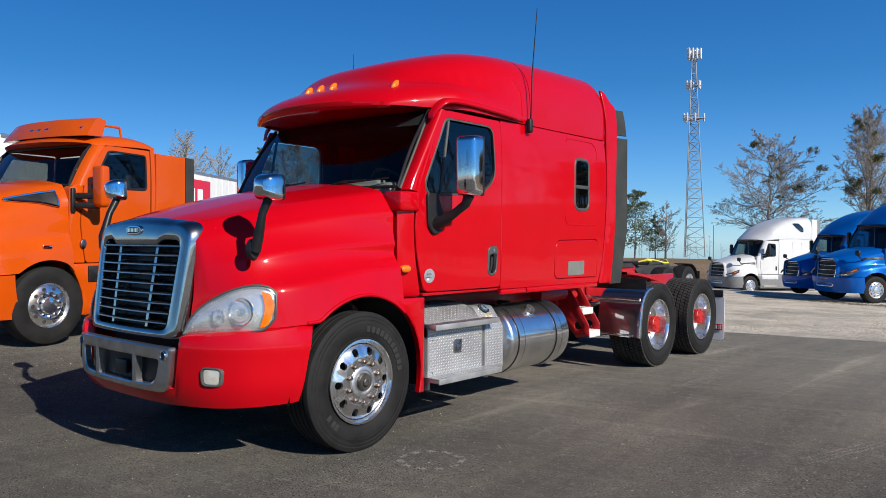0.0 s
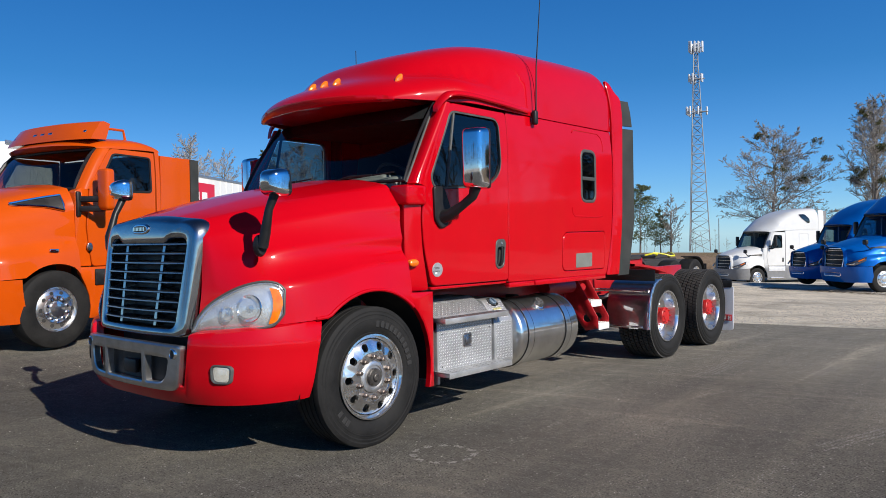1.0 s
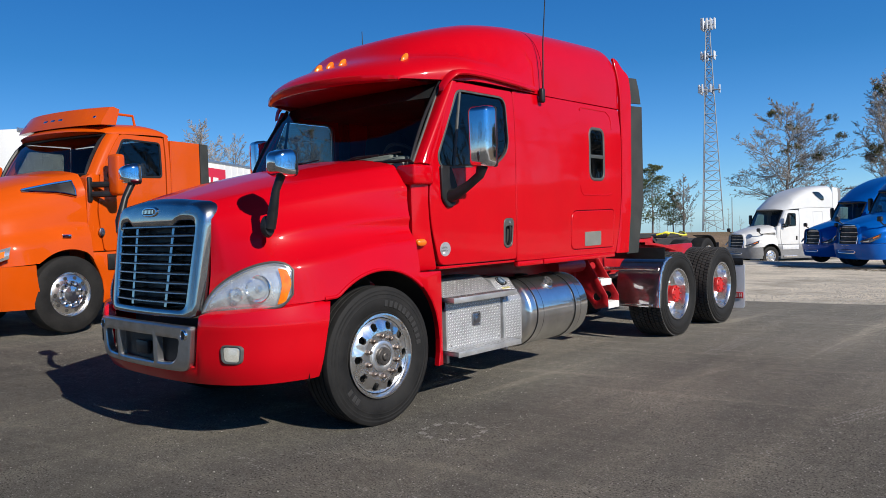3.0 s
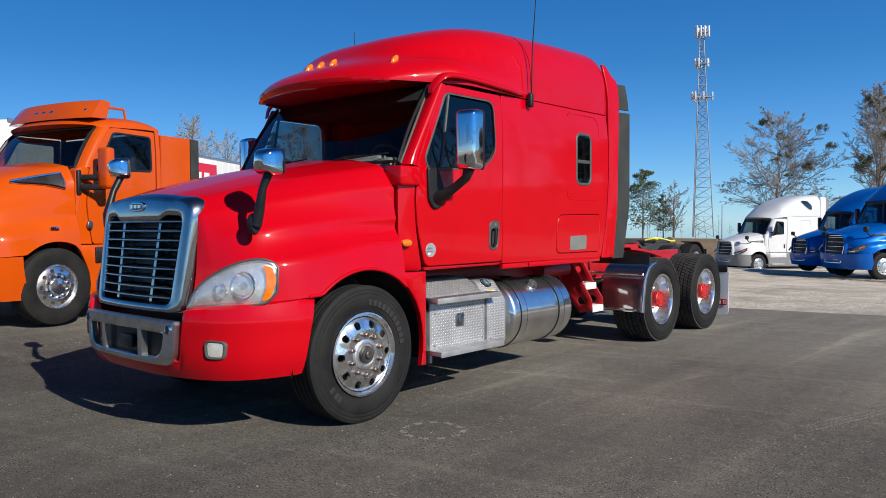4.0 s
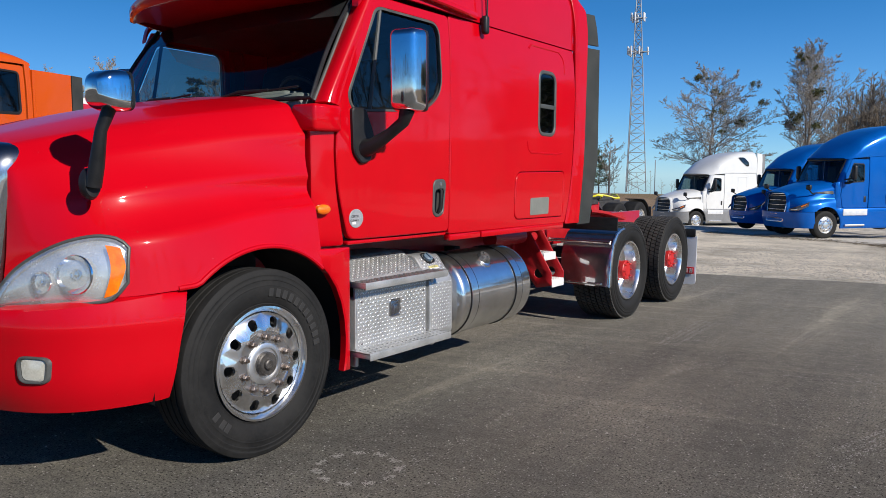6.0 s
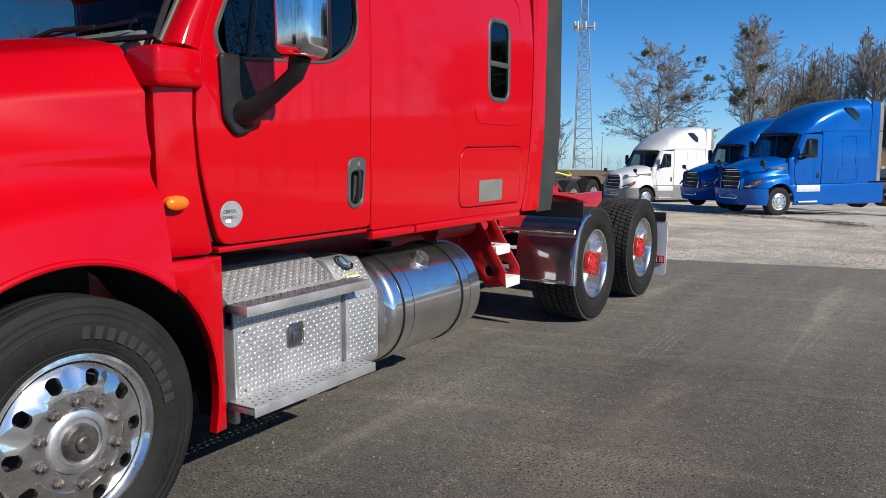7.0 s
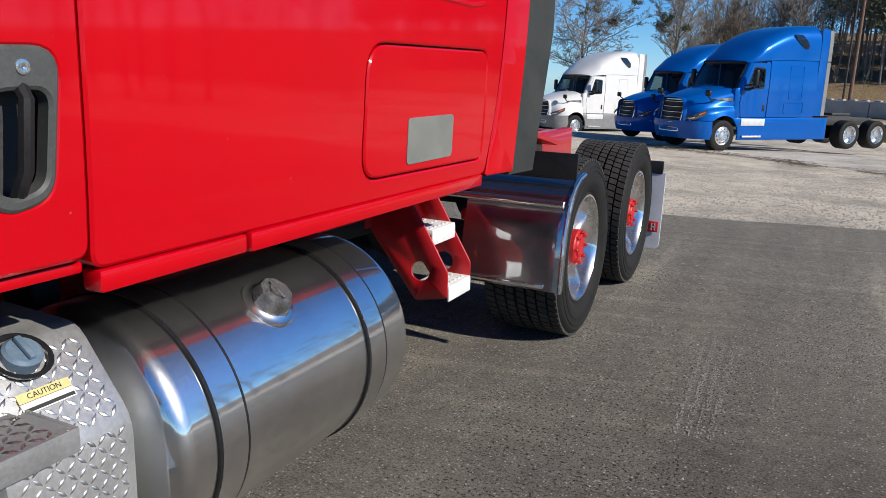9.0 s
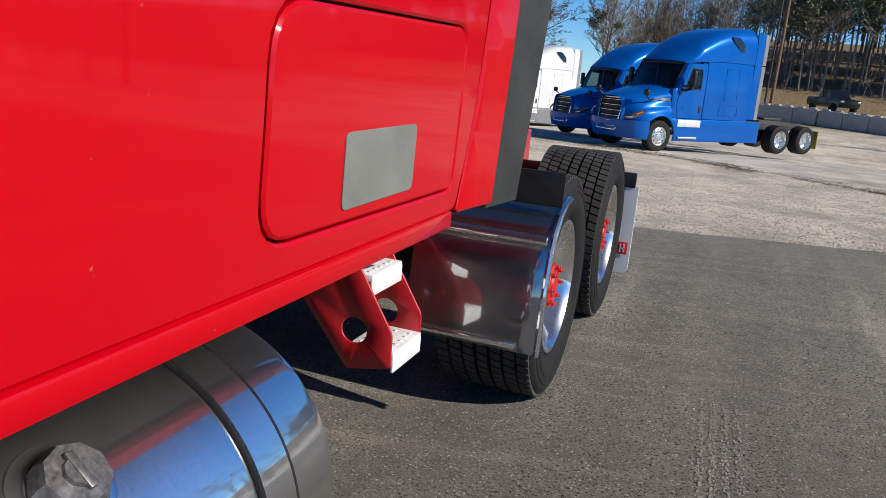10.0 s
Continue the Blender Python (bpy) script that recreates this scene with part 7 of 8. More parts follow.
        skirt = part("side_skirt", bm, lower, truck, sharp=40)
        bm = bmesh.new()
        box(bm, (s * 1.188, 1.16, 0.90), (0.03, 0.98, 0.22), 0.014)
        part("step_cover", bm, STEP_PALE if high else BLACK_PLASTIC, skirt, "pale step cover")
        bm = bmesh.new()
        tube(bm, [(s * 1.20, 0.74, 0.45), (s * 1.20, 1.52, 0.45)], 0.04, 10)
        part("step_bar", bm, POLISHED, skirt)
        # mirrors
        mir = new("door_mirror")
        mir.parent = truck
        bm = bmesh.new()
        box(bm, (s * 1.42, 0.86 if high else 0.70, 2.17 if high else 1.92), (0.17, 0.14, 0.42) if high else (0.22, 0.16, 0.52), 0.05, None, 3)
        part("mirror_shell", bm, BLACK_PLASTIC if high else paint, mir)
        bm = bmesh.new()
        if high:
            tube(bm, [(s * 1.40, 0.86, 1.92), (s * 1.25, 0.80, 1.86), (s * 1.13, 0.74, 1.86)], 0.035, 8)
            tube(bm, [(s * 1.36, 0.86, 2.0), (s * 1.13, 0.72, 1.96)], 0.022, 8)
        else:
            for z in (1.78, 1.68):
                tube(bm, [(s * 1.40, 0.70, z), (s * 1.13, 0.48, z)], 0.032, 8)
            box(bm, (s * 1.11, 0.46, 1.73), (0.06, 0.10, 0.26), 0.02)
        part("mirror_arm", bm, BLACK_PLASTIC, mir)
        if high:
            hood_mirror(truck, s)
        # hood vent
        bm = bmesh.new()
        rows = []
        for k in range(9):
            f = k / 8
            if not high:
                y = -0.38 + 0.60 * f
                r = [(i, q) for i, q in enumerate(hood_row(y, 48))]
                ends = [catmull(r, 18.6 + (0.6 + 6.4 * f**0.8) * g) for g in (0.0, 0.35, 0.7, 1.0)]
                rows.append([(s * (q[0] + 0.008), y, q[1] + lift * (q[1] - 1) + 0.004) for q in ends])
                continue
            y = -0.36 + 0.70 * f
            r = hood_row(y, 24)
            p, q = r[13], r[14 + int(2 * f)]
            zz = lift
            rows.append([(s * (p[0] + 0.004), y, p[1] + zz * (p[1] - 1) - 0.01), (s * (q[0] + 0.006), y, p[1] + zz * (p[1] - 1) - 0.012 - 0.10 * f**0.7)])
        grid_faces(bm, rows)
        solid(bm, -0.012 if high else 0.006)
        vent = part("hood_vent", bm, BLACK_PLASTIC, truck, "dark hood side vent")
        if not high:
            bm = bmesh.new()
            tube(bm, [Vector(r[0]) + Vector((s * 0.012, 0, 0)) for r in rows] + [Vector(p) + Vector((s * 0.012, 0, 0)) for p in rows[-1][1:]] + [Vector(r[-1]) + Vector((s * 0.012, 0, 0)) for r in rows[-2::-1]], 0.012, 6)
            part("vent_trim", bm, CHROME, vent)
        # chassis
        bm = bmesh.new()
        box(bm, (s * 0.43, 4.4, 0.88), (0.08, 6.0, 0.26), 0.01)
        part("frame_rail", bm, STEEL_DARK, truck)
        far_wheel(truck, "steer_wheel", 1.03, 0.0, s, False, 0.48 if high else 0.50)
        for y in (5.50, 6.82):
            far_wheel(truck, "drive_wheel", 1.0, y, s, True, 0.48 if high else 0.50)
        bm = bmesh.new()
        box(bm, (s * 0.95, 7.42, 0.50), (0.56, 0.02, 0.62), 0.004)
        part("mud_flap", bm, FLAP_OCHRE if high else BLACK_PLASTIC, truck)
        bm = bmesh.new()
        tube(bm, [(s * 0.80, 1.9, 0.62), (s * 0.80, 4.2, 0.62)], 0.28, 24)
        part("fuel_tank", bm, DULL_CHROME, truck)
    # roof
    if high:
        keys = [(0.52, (0.98, 2.56, 2.63)), (0.66, (1.05, 2.57, 2.76)), (0.90, (1.10, 2.60, 2.96)), (1.25, (1.125, 2.62, 3.23)), (1.7, (1.13, 2.65, 3.52)), (2.2, (1.13, 2.68, 3.76)), (2.7, (1.13, 2.69, 3.91)), (3.2, (1.13, 2.69, 3.99)), (3.75, (1.13, 2.69, 4.02))]
    else:
        keys = [(0.55, (0.98, 2.57, 2.62)), (0.75, (1.05, 2.575, 2.74)), (1.0, (1.09, 2.58, 2.82)), (1.4, (1.11, 2.59, 2.86)), (1.70, (1.11, 2.59, 2.80)), (1.80, (1.10, 2.58, 2.72))]
    bm = bmesh.new()
    rows = []
    first = keys[0][0]
    for i in range(26):
        y = first + (keys[-1][0] - first) * (i / 25) ** 1.3
        W, zb, zt = catmull(keys, y)
        fade = max(0.0, 1 - (y - first) / 0.9)
        power = 3.0 + (1.8 * min(1.0, max(0.0, (y - 1.0) / 1.4)) if high else 0.0)
        row = []
        for k in range(33):
            t = math.pi * k / 32
            c, q = math.cos(t), abs(math.sin(t))
            x = W * math.copysign(abs(c) ** (2 / power), c)
            row.append((x, y + 0.35 * (abs(x) / 1.0) ** 2.5 * fade, zb + (zt - zb) * q ** (2 / power)))
        rows.append(row)
    rows.insert(0, [(x * 0.96, 0.84 + 0.1 * x * x, 2.555) for x, y, z in rows[0]])
    rows.append([(x * 0.2, keys[-1][0] + 0.01, 2.60) for x, y, z in rows[-1]])
    grid_faces(bm, rows)
    roof = part("roof", bm, paint, truck, sharp=50)
    bm = bmesh.new()
    box(bm, (0, end, 1.8), (2.2, 0.04, 1.5))
    part("cab_back", bm, paint, truck)
    bm = bmesh.new()
    box(bm, (0, 5.9, 1.12), (0.9, 0.9, 0.08), 0.03)
    part("fifth_wheel", bm, STEEL_DARK, truck)
    if high:
        for s in (1, -1):
            bm = bmesh.new()
            o = rounded([(2.56, 3.62), (2.92, 3.62), (3.20, 3.34), (3.22, 3.10), (3.06, 3.10), (2.72, 3.38)], 0.08)
            plate(bm, o, lambda u, v, d: (s * (1.150 - 0.12 * max(0, v - 3.25) ** 1.5 - d), u, v), 0.06, (), 0.008, 0.1)
            w = part("roof_window", bm, DARK_GLASS_SOLID, roof, "dark teardrop roof window")
    else:
        # visor
        bm = bmesh.new()
        rows = []
        for i in range(17):
            x = -1.0 + 2.0 * i / 16
            b = 0.15 * abs(x) ** 2.4
            rows.append([(x * 0.93, 0.92 + b, 2.76), (x * 0.97, 0.68 + b, 2.735), (x * 0.96, 0.70 + b, 2.80), (x * 0.93, 0.84 + b, 3.03), (x * 0.92, 0.90 + b, 3.05), (x * 0.93, 0.98 + b, 3.02)])
        vs = grid_faces(bm, rows, True)
        bm.faces.new(vs[0])
        bm.faces.new(vs[-1])
        vis = part("roof_visor", bm, paint, roof, "orange roof visor with clearance lamps", sharp=40)
        for x in (-0.17, 0.0, 0.17, 0.78, -0.78):
            bm = bmesh.new()
            box(bm, (x, 0.765 + 0.15 * abs(x / 0.94) ** 2.4, 2.885), (0.10, 0.03, 0.045), 0.01, Matrix.Rotation(radians(-32), 4, "X"))
            part("clearance_lamp", bm, CHROME, vis)
        bm = bmesh.new()
        tube(bm, [(0.80, 1.0, 2.97), (0.80, 1.40, 2.97), (0.80, 1.43, 2.80)], 0.02, 8)
        part("visor_strut", bm, paint, vis)
        for s in (1, -1):
            bm = bmesh.new()
            box(bm, (s * 1.165, -0.02, 1.27), (0.03, 0.12, 0.045), 0.01, Matrix.Rotation(radians(s * -6), 4, "Z"))
            part("fender_lamp", bm, CHROME, truck)
            bm = bmesh.new()
            lathe(bm, [(0.048, -0.02), (0.048, 0.004), (0.040, 0.008), (0.0005, 0.009)], (s * 1.157, 0.62, 1.30), "x", 20, s)
            part("emblem", bm, DULL_CHROME, truck, "round grey emblem")
    return truck


DARK_GLASS_SOLID = surface("dark_window", (0.006, 0.007, 0.008), (0.012, 0.013, 0.014), (0.04, 0.08), 0.0, 3, 30, coat=1.0)


def reshape(truck, f):
    """Moves every vertex of a truck's body by f, wheels apart."""
    done = set()
    for ob in truck.children_recursive:
        top = ob
        while top.parent is not truck:
            top = top.parent
        if ob.type == "MESH" and "wheel" not in top.name.replace("fifth_wheel", "") and ob.data.name not in done:
            done.add(ob.data.name)
            for v in ob.data.vertices:
                v.co = f(v.co)


def put(x, y, z, yaw, pitch=0.0, size=1.0):
    return Matrix.Translation((x, y, z)) @ Matrix.Rotation(radians(yaw), 4, "Z") @ Matrix.Rotation(pitch, 4, "X") @ Matrix.Diagonal((size, size, size, 1))


ORANGE_TRUCK = parked_truck("bright orange semi truck with roof visor beside the red truck", ORANGE, ORANGE, put(-6.24, 0.14, 0.125, 12.0), "short")
TALL = [(0.0, 0.0), (0.9, 0.88), (1.3, 1.28), (1.55, 1.63), (1.89, 2.07), (2.44, 2.56), (2.56, 2.65), (2.86, 2.87), (3.2, 3.20)]
LONG = [(-2.0, -2.0), (0.25, 0.25), (0.5, 0.40), (0.8, 0.66), (1.0, 0.88), (1.5, 1.46), (1.7, 1.61), (1.8, 1.72), (2.52, 2.28), (2.74, 2.45), (9.0, 8.7)]


def bend(keys, v):
    for (a, fa), (b, fb) in zip(keys, keys[1:]):
        if v <= b:
            return fa + (fb - fa) * (v - a) / (b - a)
    return v


reshape(ORANGE_TRUCK, lambda c: Vector((c.x, bend(LONG, c.y), bend(TALL, c.z))))
TALL_SLEEPER = [(0.0, 0.0), (1.0, 1.0), (1.3, 1.31), (1.6, 1.62), (1.89, 1.95), (2.44, 2.60), (2.56, 2.74), (2.70, 2.87), (3.3, 3.38), (4.1, 4.06)]
BLUE_A = parked_truck("metallic blue high-roof sleeper truck on pale gravel", BLUE, BLUE, put(-1.04, 24.96, -0.535, -41.0, 0.006, 0.93), "high")
reshape(BLUE_A, lambda c: Vector((c.x, c.y, bend(TALL_SLEEPER, c.z))))
BLUE_B = copy_thing(BLUE_A, put(-3.35, 29.0, -0.66, -41.0, 0.006, 0.93))
BLUE_B["label"] = "second blue high-roof truck parked behind the first"
WHITE_TRUCK = parked_truck("white high-roof sleeper truck with grey lower panels", WHITE, GREY_LOWER, put(-8.77, 35.5, -1.22, -32.0, -0.012), "high")
reshape(WHITE_TRUCK, lambda c: Vector((c.x, c.y, bend(TALL_SLEEPER, c.z))))


def bare_chassis(place):
    """The rear frame and wheels of a dark truck without a trailer."""
    truck = thing("truck_chassis", "dark truck rear chassis with polished wheel and yellow hose", "truck", "parked trucks", place)
    for s in (1, -1):
        bm = bmesh.new()
        box(bm, (s * 0.43, -0.6, 0.86), (0.08, 5.2, 0.26), 0.01)
        part("frame_rail", bm, STEEL_DARK, truck)
        far_wheel(truck, "drive_wheel", 1.0, 0.0, s, True, 0.51)
        far_wheel(truck, "drive_wheel", 1.0, -1.35, s, True, 0.51)
        bm = bmesh.new()
        rows = []
        for k in range(9):
            a = radians(20 + 70 * k / 8)
            rows.append([(s * x, 0.62 * math.cos(a), 0.5 + 0.60 * math.sin(a)) for x in (0.72, 1.24)])
        grid_faces(bm, rows)
        solid(bm, 0.02)
        part("mud_guard", bm, BLACK_PLASTIC, truck)
        bm = bmesh.new()
        box(bm, (s * 0.98, 0.72, 0.55), (0.5, 0.02, 0.6), 0.004)
        part("mud_flap", bm, BLACK_PLASTIC, truck)
    bm = bmesh.new()
    box(bm, (0, -0.7, 1.10), (0.95, 1.0, 0.10), 0.03)
    part("fifth_wheel", bm, STEEL_DARK, truck)
    bm = bmesh.new()
    pts = [(0.35 + 0.25 * math.sin(k * 0.9), -1.6 + 0.16 * k, 1.16 + 0.06 * math.sin(k * 1.3)) for k in range(13)]
    tube(bm, pts, 0.025, 8)
    part("air_line", bm, YELLOW_HOSE, truck, "yellow air hose")
    return truck


bare_chassis(put(-5.5, 18.9, -0.31, -2.0))


# ---- trees, tower and distance ----
BARK = surface("grey_bark", (0.14, 0.12, 0.10), (0.28, 0.245, 0.21), (0.8, 0.95), 0, 4, 40, bump=0.6, distance=0.02)
TWIG = surface("bare_twigs", (0.20, 0.183, 0.16), (0.36, 0.33, 0.295), (0.8, 0.95), 0, 3, 20)
BROWN_TWIG = surface("brown_twigs", (0.19, 0.155, 0.115), (0.33, 0.275, 0.21), (0.8, 0.95), 0, 0.3, 6)
MISTLETOE = surface("mistletoe_leaf", (0.06, 0.062, 0.014), (0.13, 0.125, 0.035), (0.5, 0.7), 0, 2, 12)
PINE = surface("pine_needles", (0.035, 0.052, 0.018), (0.09, 0.115, 0.042), (0.55, 0.75), 0, 1.5, 10)
GALV = surface("galvanised_steel", (0.20, 0.215, 0.23), (0.32, 0.335, 0.35), (0.45, 0.65), 0.4, 3, 30)
ANTENNA_WHITE = surface("antenna_panel", (0.60, 0.62, 0.62), (0.74, 0.75, 0.75), (0.5, 0.6), 0, 3, 30)
DIRT = surface("brown_dirt_bank", (0.13, 0.085, 0.05), (0.27, 0.19, 0.115), (0.85, 0.97), 0, 0.25, 6, bump=0.8, distance=0.08)
DRY_GRASS = surface("dry_brown_grass", (0.13, 0.095, 0.05), (0.30, 0.235, 0.14), (0.85, 0.97), 0, 0.3, 9, bump=0.8, distance=0.1)
CONCRETE = surface("pale_concrete", (0.27, 0.25, 0.21), (0.66, 0.61, 0.52), (0.85, 0.96), 0, 0.9, 14, bump=0.6, distance=0.015, spec=0.1)
CONCRETE_LIGHT = surface("bleached_concrete", (0.26, 0.25, 0.235), (0.40, 0.39, 0.365), (0.75, 0.92), 0, 0.6, 30, bump=0.3, distance=0.006)
POLE_WOOD = surface("weathered_pole", (0.13, 0.075, 0.045), (0.24, 0.15, 0.10), (0.8, 0.95), 0, 3, 40, bump=0.4)
TRAILER_WHITE = surface("trailer_panel", (0.70, 0.70, 0.66), (0.80, 0.80, 0.77), (0.35, 0.5), 0, 0.6, 20)
TRAILER_RED = surface("trailer_graphic_red", (0.55, 0.01, 0.035), (0.62, 0.015, 0.045), (0.35, 0.5), 0, 0.6, 20)
PICKUP_BLACK = car_paint("black_paint", (0.010, 0.011, 0.013))


def spindle(verts, faces, a, b, ra, rb, sides=3):
    """A thin tapered branch as raw polygons."""
    d = (b - a)
    if d.length < 1e-5:
        return
    d.normalize()
    u = d.orthogonal().normalized()
    w = d.cross(u)
    i = len(verts)
    for p, r in ((a, ra), (b, rb)):
        for k in range(sides):
            t = 2 * math.pi * k / sides
            verts.append(p + r * (math.cos(t) * u + math.sin(t) * w))
    for k in range(sides):
        j = (k + 1) % sides
        faces.append((i + k, i + j, i + sides + j, i + sides + k))


def raw_part(name, verts, faces, material, parent, label="", kind=""):
    me = bpy.data.meshes.new(name)
    me.from_pydata([tuple(v) for v in verts], [], faces)
    me.materials.append(material)
    ob = new(name, me)
    ob.parent = parent
    if label:
        ob["label"] = label
    if kind:
        ob["kind"] = kind
    return ob


def bare_tree(label, base, height, spread, seed, limbs=16, mistletoe=0, trunk_r=None, upright=0.35, low=0.16, forks=(2, 2, 2), dome=False):
    """A leafless tree: a tapered leader with curved limbs, branches and fine twigs, and clumps of mistletoe."""
    rng = random.Random(seed)
    tree = thing("tree", label, "tree", "bare trees", Matrix.Translation(base))
    tv, tf, cv, cf = [], [], [], []
    r0 = trunk_r or height * 0.018
    tips = []

    def shoot(p, d, length, r, level, lift):
        steps = (6, 4, 3, 2)[level]
        q, rad = p.copy(), r
        for k in range(steps):
            d = (d + Vector((rng.gauss(0, 1), rng.gauss(0, 1), rng.gauss(0, 0.6))) * 0.13 + Vector((0, 0, lift))).normalized()
            nq = q + d * (length / steps)
            nr = rad * (0.80, 0.76, 0.7, 0.6)[level]
            if level == 0:
                spindle(tv, tf, q, nq, rad, nr, 5)
            elif level < 3:
                spindle(cv, cf, q, nq, max(rad, 0.015), max(nr, 0.011), 3)
            else:
                w = d.orthogonal().normalized() * 0.016
                i = len(cv)
                cv.extend([q - w, q + w, nq + w * 0.6, nq - w * 0.6])
                cf.append((i, i + 1, i + 2, i + 3))
            q, rad = nq, nr
            if level < 3:
                for _ in range(forks[level]):
                    side = d.orthogonal().normalized()
                    a = rng.uniform(0, 2 * math.pi)
                    out = math.cos(a) * side + math.sin(a) * d.cross(side)
                    out.z *= 0.6
                    nd = (d * 0.75 + out * rng.uniform(0.5, 1.0)).normalized()
                    rest = length * (1 - (k + 0.6) / steps * 0.75)
                    shoot(q, nd, rest * rng.uniform(0.32, 0.52), rad * 0.6, level + 1, 0.05)
        tips.append((q, level))

    # the leader, a little crooked
    spine = [Vector((0, 0, -0.3))]
    for k in range(1, 13):
        f = k / 12
        spine.append(Vector((rng.gauss(0, 0.010) * height * f, rng.gauss(0, 0.010) * height * f, height * 0.97 * f)))
    for k, (a, b) in enumerate(zip(spine, spine[1:])):
        spindle(tv, tf, a, b, r0 * (1 - 0.93 * k / 12), r0 * (1 - 0.93 * (k + 1) / 12), 7)
    for i in range(limbs):
        f = low + (0.96 - low) * ((i + rng.uniform(0.1, 0.9)) / limbs)
        k = min(11, int(f * 12))
        p = spine[k].lerp(spine[k + 1], f * 12 - k)
        a = i * 2.4 + rng.uniform(-0.5, 0.5)
        shape = min(1.0, 0.85 + 1.4 * (f - low)) * (1.0 - max(0.0, (f - 0.34)) / 0.66 * 0.80)
        if dome:
            shape = 0.45 + 0.55 * math.sin(math.pi * min(1.0, (f - low) / (1 - low) * 0.75 + 0.2))
        length = spread / 2 * shape * rng.uniform(0.78, 1.02)
        length = min(length, max(0.4, (height * 1.02 - p.z) / max(0.15, upright + 0.15)))
        d = Vector((math.cos(a), math.sin(a), upright + 0.35 * f + rng.uniform(-0.1, 0.15))).normalized()
        shoot(p, d, length, r0 * 0.42 * (1 - 0.75 * f), 0, 0.05)
    raw_part("trunk", tv, tf, BARK, tree)
    raw_part("crown", cv, cf, TWIG, tree, "leafless branching crown", "stuff")
    picks = [t for t, lv in tips if lv <= 1 and height * 0.45 < t.z < height * 0.96 and math.hypot(t.x, t.y) < spread * (0.5 if dome else 0.40)]
    for k in range(mistletoe):
        c = rng.choice(picks)
        size = rng.uniform(0.28, 0.78) * height / 13
        lv, lf = [], []
        knots = [Vector((rng.gauss(0, 0.45), rng.gauss(0, 0.45), rng.gauss(0, 0.35))) * size for _ in range(5)]
        for _ in range(420):
            d = Vector((rng.gauss(0, 1), rng.gauss(0, 1), rng.gauss(0, 0.8)))
            p = c + knots[rng.randrange(5)] + d * size * 0.24
            n = Vector((rng.uniform(-1, 1), rng.uniform(-1, 1), rng.uniform(-1, 1))).normalized()
            u = n.orthogonal().normalized() * size * 0.12
            w = n.cross(u) * 0.6
            i = len(lv)
            lv += [p - u, p + w, p + u, p - w]
            lf.append((i, i + 1, i + 2, i + 3))
        raw_part("mistletoe", lv, lf, MISTLETOE, tree, "dark green mistletoe clump", "stuff")
    return tree


def pine_tree(label, base, height, width, seed, bare=0.3, density=1.0):
    """A conifer: straight trunk, whorled limbs and needle tufts with gaps."""
    rng = random.Random(seed)
    tree = thing("tree", label, "tree", "pine trees", Matrix.Translation(base))
    tv, tf, lv, lf = [], [], [], []
    p = Vector((0, 0, -0.3))
    for k in range(8):
        q = Vector((0.03 * height * rng.uniform(-0.3, 0.3), 0.03 * height * rng.uniform(-0.3, 0.3), height * (k + 1) / 8))
        spindle(tv, tf, p, q, height * 0.016 * (1 - k / 8.5), height * 0.016 * (1 - (k + 1) / 8.5), 7)
        p = q
    z = height * bare
    while z < height * 0.99:
        f = (z - height * bare) / (height * (1 - bare))
        reach = width * 0.5 * (0.55 + 0.65 * math.sin(math.pi * min(1, f * 0.75 + 0.22))) * (1 - f * 0.62) * rng.uniform(0.6, 1.15)
        for _ in range(rng.randint(2, 4)):
            a = rng.uniform(0, 2 * math.pi)
            s = Vector((0, 0, z))
            e = Vector((math.cos(a) * reach, math.sin(a) * reach, z + reach * rng.uniform(-0.05, 0.45)))
            spindle(tv, tf, s, e, height * 0.004, height * 0.0015, 4)
            for _ in range(int(26 * density)):
                g = rng.uniform(0.35, 1.05)
                c = s.lerp(e, g) + Vector((rng.gauss(0, 1), rng.gauss(0, 1), rng.gauss(0, 0.6))) * reach * 0.16
                d = Vector((rng.uniform(-1, 1), rng.uniform(-1, 1), rng.uniform(-0.3, 1))).normalized() * height * 0.022
                w = d.orthogonal().normalized() * height * 0.006
                i = len(lv)
                lv += [c - w, c + d, c + w, c - d * 0.6]
                lf.append((i, i + 1, i + 2, i + 3))
        z += height * rng.uniform(0.022, 0.05)
    raw_part("trunk", tv, tf, BARK, tree)
    raw_part("crown", lv, lf, PINE, tree, "tufted evergreen crown", "stuff")
    return tree


